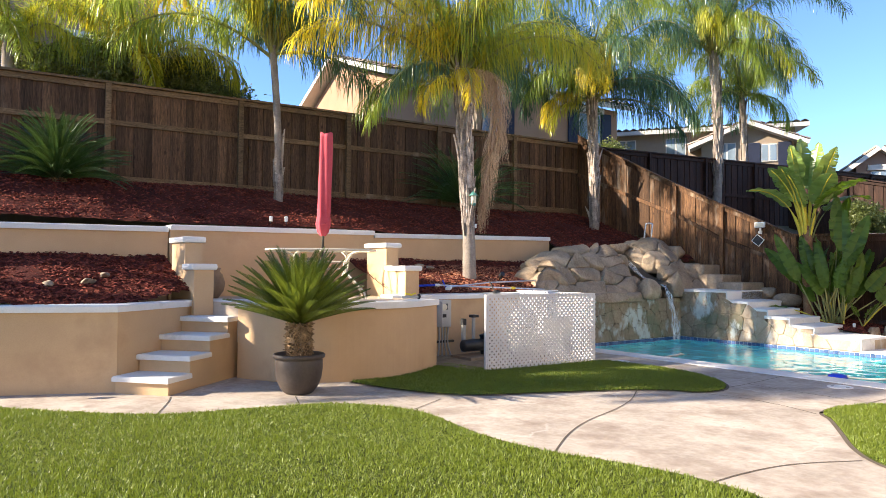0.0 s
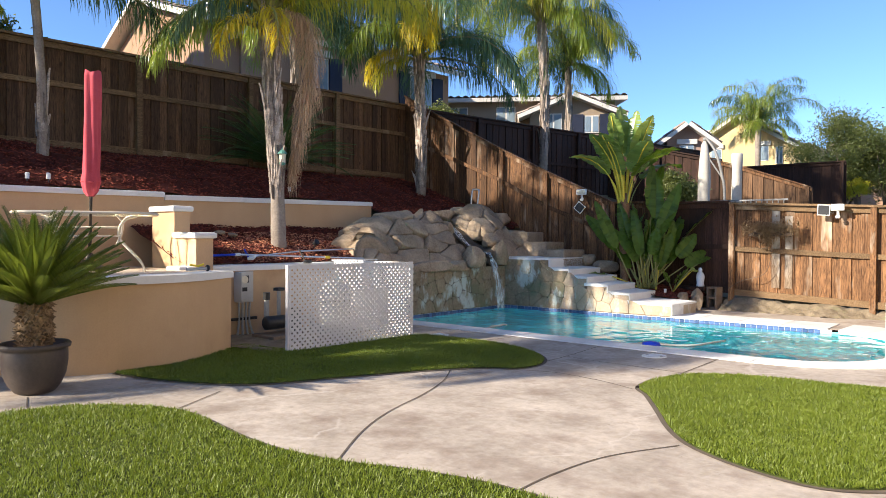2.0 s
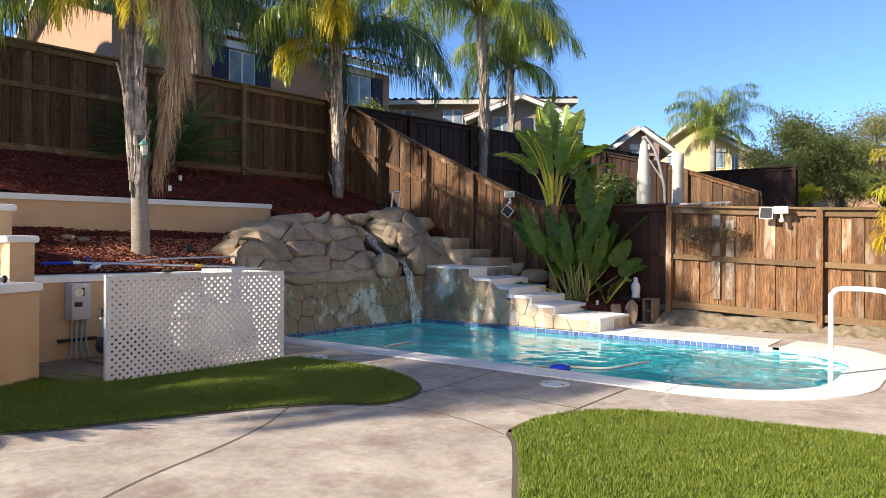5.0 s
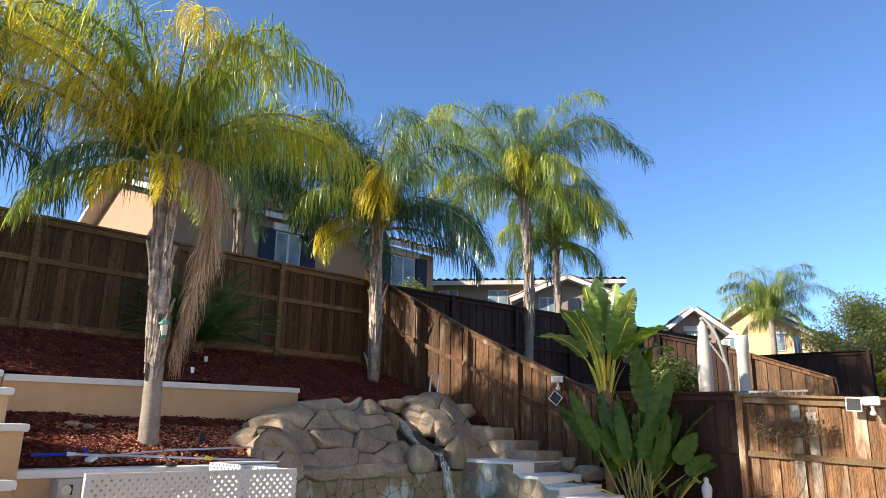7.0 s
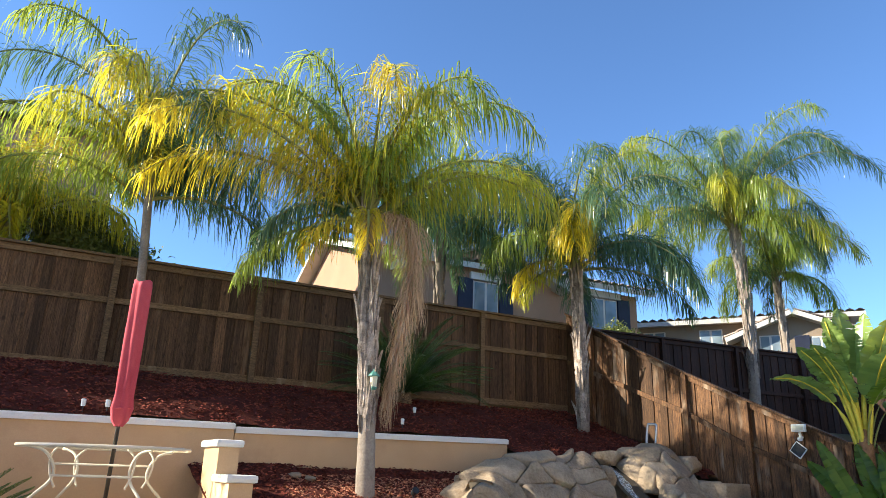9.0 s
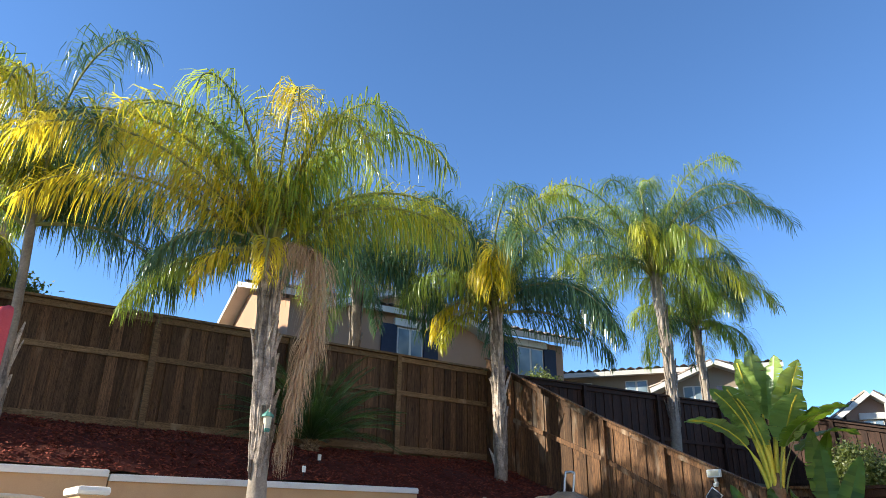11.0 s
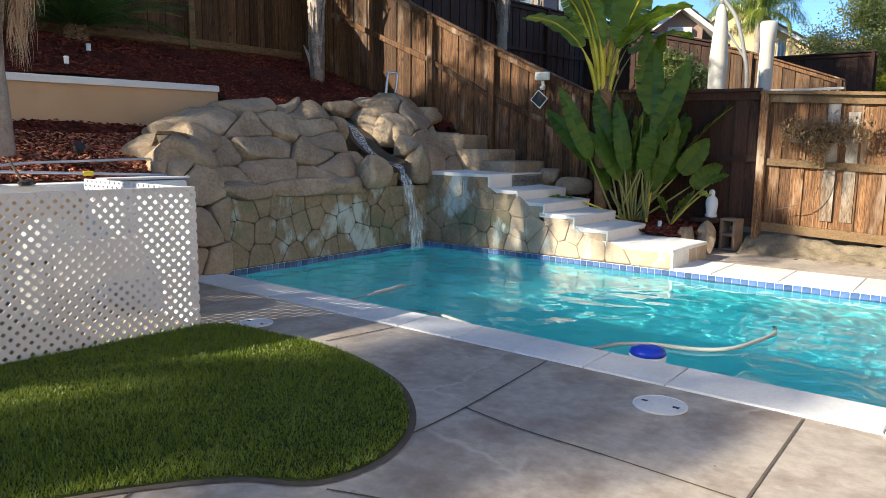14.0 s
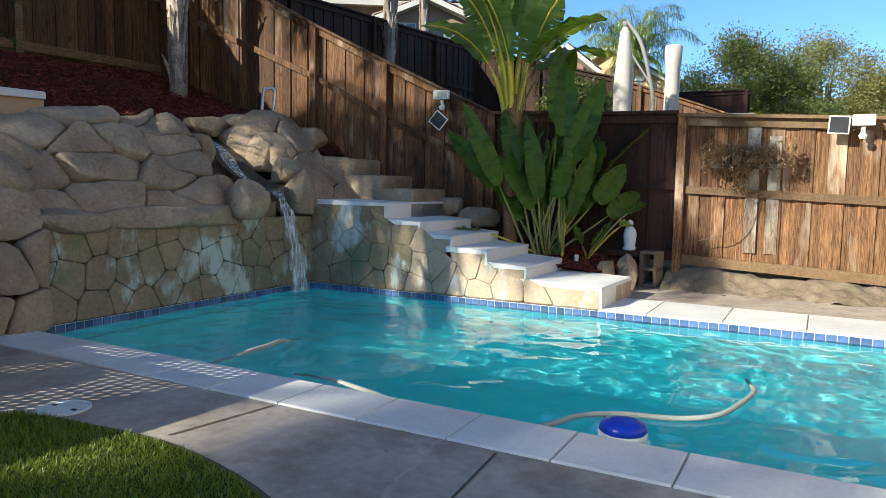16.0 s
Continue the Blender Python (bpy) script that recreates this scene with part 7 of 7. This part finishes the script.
def roof_slab(parent, a, b, c, d, mat=None, thick=0.16):
    """A sloping roof plane a-b (eave) to d-c (ridge) with rows of barrel tiles."""
    a, b, c, d = (Vector(v) for v in (a, b, c, d))
    bm = bmesh.new()
    n = (b - a).cross(d - a).normalized()
    n = n if n.z > 0 else -n
    lo = [bm.verts.new(v) for v in (a, b, c, d)]
    hi = [bm.verts.new(v + n * thick) for v in (a, b, c, d)]
    bm.faces.new(hi)
    bm.faces.new(lo[::-1])
    for i in range(4):
        bm.faces.new((lo[i], lo[(i + 1) % 4], hi[(i + 1) % 4], hi[i]))
    bmesh.ops.recalc_face_normals(bm, faces=bm.faces)
    slab_ = part("roof", bm, TRIM_WHITE, parent, "tan tiled roof with a pale fascia")
    verts, faces = [], []
    rows, cols = max(2, int((d - a).length / 0.4)), max(3, int((b - a).length / 0.3))
    for i in range(rows):
        for j in range(cols):
            k = len(verts)
            for s in (0, 1):
                for e in (0, 0.5, 1):
                    u, v = (j + e * 0.96) / cols, (i + s * 1.05) / rows
                    p = a.lerp(b, u).lerp(d.lerp(c, u), min(v, 1.0))
                    verts.append(tuple(p + n * (thick + 0.01 + (0.07 if e == 0.5 else 0) + (0.035 if s == 0 else 0))))
            faces += [(k, k + 1, k + 4, k + 3), (k + 1, k + 2, k + 5, k + 4)]
    ob = part("tile_field", mesh("tile_field", verts, faces, ROOF), ROOF, slab_)
    tagged(ob, kind="stuff")
    return slab_


def house(label, at, width, depth, z0, eave, rise, mat, gables=(), windows=(), name="house", over=0.45, ridge_along=True):
    """A house whose front lies in the local plane y = 0, x from 0 to width, its body behind (+y)."""
    h = thing(name, label, "house", "neighbouring houses", at=at)
    part("wall", boxed(0, 0, z0, width, depth, eave), mat, h)
    if ridge_along:
        e = eave + rise
        roof_slab(h, (-over, -over, eave - 0.05), (width + over, -over, eave - 0.05), (width + over, depth / 2, e), (-over, depth / 2, e))
        roof_slab(h, (width + over, depth + over, eave - 0.05), (-over, depth + over, eave - 0.05), (-over, depth / 2, e), (width + over, depth / 2, e))
        for x in (0.02, width - 0.02):
            bm = bmesh.new()
            vs = [bm.verts.new(v) for v in ((x, 0, eave - 0.02), (x, depth, eave - 0.02), (x, depth / 2, e - 0.02))]
            bm.faces.new(vs)
            bmesh.ops.extrude_face_region(bm, geom=list(bm.faces))
            bmesh.ops.translate(bm, vec=(0.02 if x < 1 else -0.02, 0, 0), verts=bm.verts[-3:])
            part("gable_wall", bm, mat, h)
    for g0, g1, geave, gpeak, out in gables:
        mid = (g0 + g1) / 2
        part("wall", boxed(g0, -out, z0, g1, 0.5, geave), mat, h)
        bm = bmesh.new()
        f = [bm.verts.new(v) for v in ((g0, -out, geave), (g1, -out, geave), (mid, -out, gpeak))]
        k = [bm.verts.new(v.co + Vector((0, out + 0.5, 0))) for v in f]
        bm.faces.new(f)
        bm.faces.new(k[::-1])
        for i in range(3):
            bm.faces.new((f[i], f[(i + 1) % 3], k[(i + 1) % 3], k[i]))
        bmesh.ops.recalc_face_normals(bm, faces=bm.faces)
        part("gable_wall", bm, mat, h)
        s = (gpeak - geave) / (mid - g0)
        roof_slab(h, (g0 - over, depth * 0.5, geave - s * over), (g0 - over, -out - over, geave - s * over), (mid, -out - over, gpeak), (mid, depth * 0.5, gpeak))
        roof_slab(h, (g1 + over, -out - over, geave - s * over), (g1 + over, depth * 0.5, geave - s * over), (mid, depth * 0.5, gpeak), (mid, -out - over, gpeak))
    for u0, u1, wz0, wz1, out, opts in windows:
        window(h, u0, u1, wz0, wz1, Matrix.Translation((0, -out, 0)), **opts)
    return h


def facing(a, b):
    """The pose of a front that runs from a to b as seen from the garden."""
    return pose(a[0], a[1], 0, 0, 0, math.degrees(math.atan2(b[1] - a[1], b[0] - a[0])))


# fronts run from the viewer's left to right, the body lies behind
house("tan two-storey house with navy shutters", facing((-9.54, 3.84), (-8.3, 13.0)), 9.25, 9, 2.7, 7.2, 1.6, HOUSE_TAN,
      gables=[(1.05, 5.85, 7.0, 7.9, 0.15)], windows=[(3.13, 3.95, 5.6, 6.85, 0.15, dict(shutters=True)), (7.4, 8.4, 5.6, 6.95, 0.0, dict(shutters=True))])
house("mauve stucco house behind the fence", facing((-9.6, -12.5), (-9.0, -3.2)), 9.3, 9, 2.7, 8.4, 1.6, HOUSE_MAUVE,
      gables=[(-1.0, 6.1, 6.35, 7.5, 0.8)], windows=[(7.3, 8.55, 5.35, 6.4, 0.0, dict(mull=1))])
house("beige house with low tiled roofs further back", facing((-11.3, 15.9), (-5.16, 19.97)), 7.4, 9, 2.7, 7.0, 0.5, HOUSE_BEIGE, gables=[(3.9, 7.3, 6.35, 7.05, 0.5)],
      windows=[(0.5, 1.3, 6.0, 6.8, 0.0, dict(trim=False)), (2.5, 3.3, 6.0, 6.8, 0.0, dict(trim=False)), (4.5, 5.2, 5.6, 6.4, 0.5, dict(trim=False)), (6.1, 6.7, 5.6, 6.3, 0.5, dict(trim=False, shutters=True))])
house("small brown gabled house in the distance", facing((-4.0, 22.6), (-2.6, 23.4)), 1.6, 8, 2.7, 5.5, 0.6, HOUSE_MAUVE, gables=[(0, 1.6, 5.5, 6.1, 0.2)], windows=[(0.5, 1.1, 4.9, 5.3, 0.2, {})], ridge_along=False)
house("sunlit yellow house with a tiled roof", facing((-6.9, 33.0), (-0.7, 33.0)), 6.2, 10, 2.0, 6.3, 0.4, HOUSE_YELLOW, gables=[(-0.3, 5.6, 6.1, 7.9, 0.06)],
      windows=[(0.75, 1.35, 6.75, 7.4, 0.06, dict(trim=False)), (3.75, 4.25, 5.5, 6.3, 0.06, dict(mull=0)), (4.6, 4.95, 5.3, 6.2, 0.06, dict(trim=False, shutters=False)), (1.2, 1.8, 5.6, 6.3, 0.06, {})], ridge_along=False)
house("distant house with a tan tiled roof", facing((5.2, 42.0), (9.5, 42.0)), 4.3, 8, 0.0, 5.4, 1.1, HOUSE_PALE, windows=[(0.8, 1.5, 4.4, 5.1, 0.0, {}), (2.4, 3.1, 4.4, 5.1, 0.0, {})])
house("distant house with a tan tiled roof", facing((-0.3, 37.0), (4.6, 38.0)), 5.0, 8, 0.0, 5.9, 1.1, HOUSE_TAN, windows=[(1.0, 1.8, 4.9, 5.6, 0.0, {})])

# ---- neighbour's garden ----
cant = thing("cantilever_umbrella", "closed pale grey cantilever umbrella on a curved mast", "umbrella", at=pose(2.86, 8.0, 0.2))
part("canopy", lathe([(0.1, 1.6), (0.12, 1.9), (0.13, 2.3), (0.105, 2.75), (0.065, 3.05), (0.02, 3.14)], 16, wobble=0.1), CANVAS, cant, "furled pale canvas", smooth=True)
part("mast", tube(smooth_line([(0.42, 0, 0.0), (0.42, 0, 1.9), (0.36, 0, 2.4), (0.22, 0, 2.9), (0.02, 0, 3.2)], 6), 0.028, 10), IRON, cant, smooth=True)
part("strut", tube([(0.36, 0, 2.35), (0.1, 0, 2.75)], 0.016, 8), IRON, cant)
part("finial", lathe([(0.03, 3.12), (0.045, 3.16), (0.03, 3.2)], 10), IRON, cant)
col = thing("covered_umbrella", "patio umbrella in a grey canvas cover", "umbrella", at=pose(3.52, 8.0, 0.2))
part("cover", lathe([(0.1, 1.0), (0.1, 1.9), (0.095, 2.5), (0.11, 2.62), (0.115, 2.8), (0.1, 2.82)], 16, wobble=0.05), CANVAS, col, smooth=True)
part("pole", tube([(0, 0, 0), (0, 0, 1.1)], 0.025, 8), IRON, col)
iron = thing("iron_railing", "low painted iron railing in the neighbour's garden", "railing")
part("top_bar", boxed(2.2, 7.55, 2.02, 4.6, 7.58, 2.05), IRON, iron)
part("low_bar", boxed(2.2, 7.55, 1.2, 4.6, 7.58, 1.23), IRON, iron)
for k in range(24):
    part("baluster", boxed(2.22 + 0.1 * k, 7.556, 0.2, 2.235 + 0.1 * k, 7.574, 2.03), IRON, iron)
fence("fence_far", "weathered brown sloping fence beyond the neighbour's garden", (3.6, 14.0), (1.2, 14.0), lambda s: interp(s, (0, 2.7), (1.9, 3.4), (2.4, 3.55)), lambda s: 0.2, [0.1, 1.9], FENCE, FENCE_SIDE, rails=(0.6,), kick=False)
fence("fence_far_dark", "dark brown fence beyond the neighbour's garden", (1.2, 14.05), (-2.4, 14.05), lambda s: interp(s, (0, 3.6), (3.6, 4.5)), lambda s: 0.2, [0.1, 1.9], FENCE_DARK, FENCE_DARK, rails=(0.6,), kick=False)
fence("fence_far_level", "dark level fence beyond the neighbour's garden", (3.5, 19.0), (-2.2, 19.0), lambda s: 3.85, lambda s: 0.2, [0.1, 2.4, 4.6], FENCE_DARK, FENCE_DARK, rails=(0.6,), kick=False)


def tree_crown(at, radius, height, count, mat, label, seed, trunk=1.5, leaf_size=0.1, name="tree"):
    """A round-headed tree: tapered trunk, limbs, and leaf clumps with gaps."""
    r = np.random.default_rng(seed)
    t = thing(name, label, "tree", "garden trees", at=Matrix.Translation(at))
    part("trunk", tube([(0, 0, 0), (0.05, 0, trunk * 0.6), (0, 0.05, trunk + height * 0.4)], [0.16, 0.12, 0.05], 8), BARK, t, smooth=True)
    clumps = []
    for k in range(26):
        d = r.normal(0, 1, 3)
        d = d / np.linalg.norm(d)
        d[2] = abs(d[2]) * 1.0 - 0.35
        clumps.append(np.array([0, 0, trunk + height * 0.45]) + d * np.array([radius, radius, height * 0.55]) * r.uniform(0.5, 1.0))
    for c in clumps[:7]:
        part("limb", tube([(0, 0, trunk * 0.9), tuple(c * 0.55 + np.array([0, 0, trunk * 0.45])), tuple(c)], [0.06, 0.035, 0.012], 6), BARK, t)
    n = int(2.6 * count) // len(clumps)
    cs = np.repeat(np.array(clumps), n, 0)
    leaf_size *= 0.78
    p = cs + r.normal(0, 1, cs.shape) * np.array([0.4, 0.4, 0.3]) * radius * 0.5
    a = r.normal(0, 1, p.shape)
    a = a / np.linalg.norm(a, axis=1, keepdims=True) * leaf_size * r.uniform(0.6, 1.3, (len(p), 1))
    b = np.cross(a, r.normal(0, 1, p.shape))
    b = b / np.linalg.norm(b, axis=1, keepdims=True) * leaf_size * 0.35
    verts = np.stack([p - b, p + a * 0.5 - b * 0.2, p + a, p + b], 1).reshape(-1, 3)
    k = np.arange(len(p)) * 4
    part("crown", mesh("crown", verts.tolist(), np.stack([k, k + 1, k + 2, k + 3], 1).tolist(), mat), mat, t, "many small leaves with gaps")


tree_crown((2.8, 21.5, 0.0), 1.6, 4.2, 10000, FOLIAGE, "dark leafy garden tree beyond the fence", 1, 2.2)
tree_crown((1.7, 22.5, 0.0), 1.1, 2.6, 5000, FOLIAGE, "dark leafy garden tree beyond the fence", 2, 1.8)
tree_crown((4.3, 21.8, 0.0), 1.4, 4.0, 8000, FOLIAGE, "dark leafy garden tree beyond the fence", 3, 1.8)
tree_crown((5.3, 24.5, 0.0), 1.5, 4.2, 5200, FOLIAGE_PALE, "thin pale-leaved tree beyond the fence", 4, 3.0)
tree_crown((6.8, 24.0, 0.0), 1.5, 3.4, 6500, FOLIAGE_PALE, "pale olive-green tree beyond the fence", 5, 2.2)
tree_crown((8.4, 23.5, 0.0), 1.8, 3.6, 8000, FOLIAGE, "leafy tree beyond the fence", 6, 2.0)
tree_crown((3.6, 20.5, 0.0), 0.4, 1.0, 900, PALM_LIME, "lime yellow shrub beyond the fence", 7, 2.5, 0.08)
tree_crown((2.0, 8.6, 0.2), 0.55, 1.0, 3000, FOLIAGE, "leafy shrub behind the paddle plants", 9, 1.7, 0.09)
for k, (x, y, s) in enumerate(((-5.2, -2.4, 1.0), (-5.6, -0.9, 0.9))):
    paddle_plant((x, y, 2.6), (x, y, 3.4 * s), [(200 + 60 * i, 75 - 8 * i, 0.7, 0.9, 0.36, 0.8, PADDLE, 0.3, 0.0) for i in range(6)], "paddle plant rising behind the fence", 800 + 20 * k)
# a dark shrub mass of the neighbour over the fence
tree_crown((-4.3, 8.0, 2.4), 0.7, 1.3, 2500, FOLIAGE, "dark shrub hanging over the neighbour's fence", 10, 1.4, 0.08)

tree_crown((-5.3, -3.4, 2.4), 0.9, 1.6, 4500, FOLIAGE, "dark leafy shrub behind the tall fence", 21, 1.6, 0.1)
tree_crown((-5.6, -5.4, 2.4), 1.0, 1.7, 5000, FOLIAGE, "dark leafy shrub behind the tall fence", 22, 1.5, 0.1)
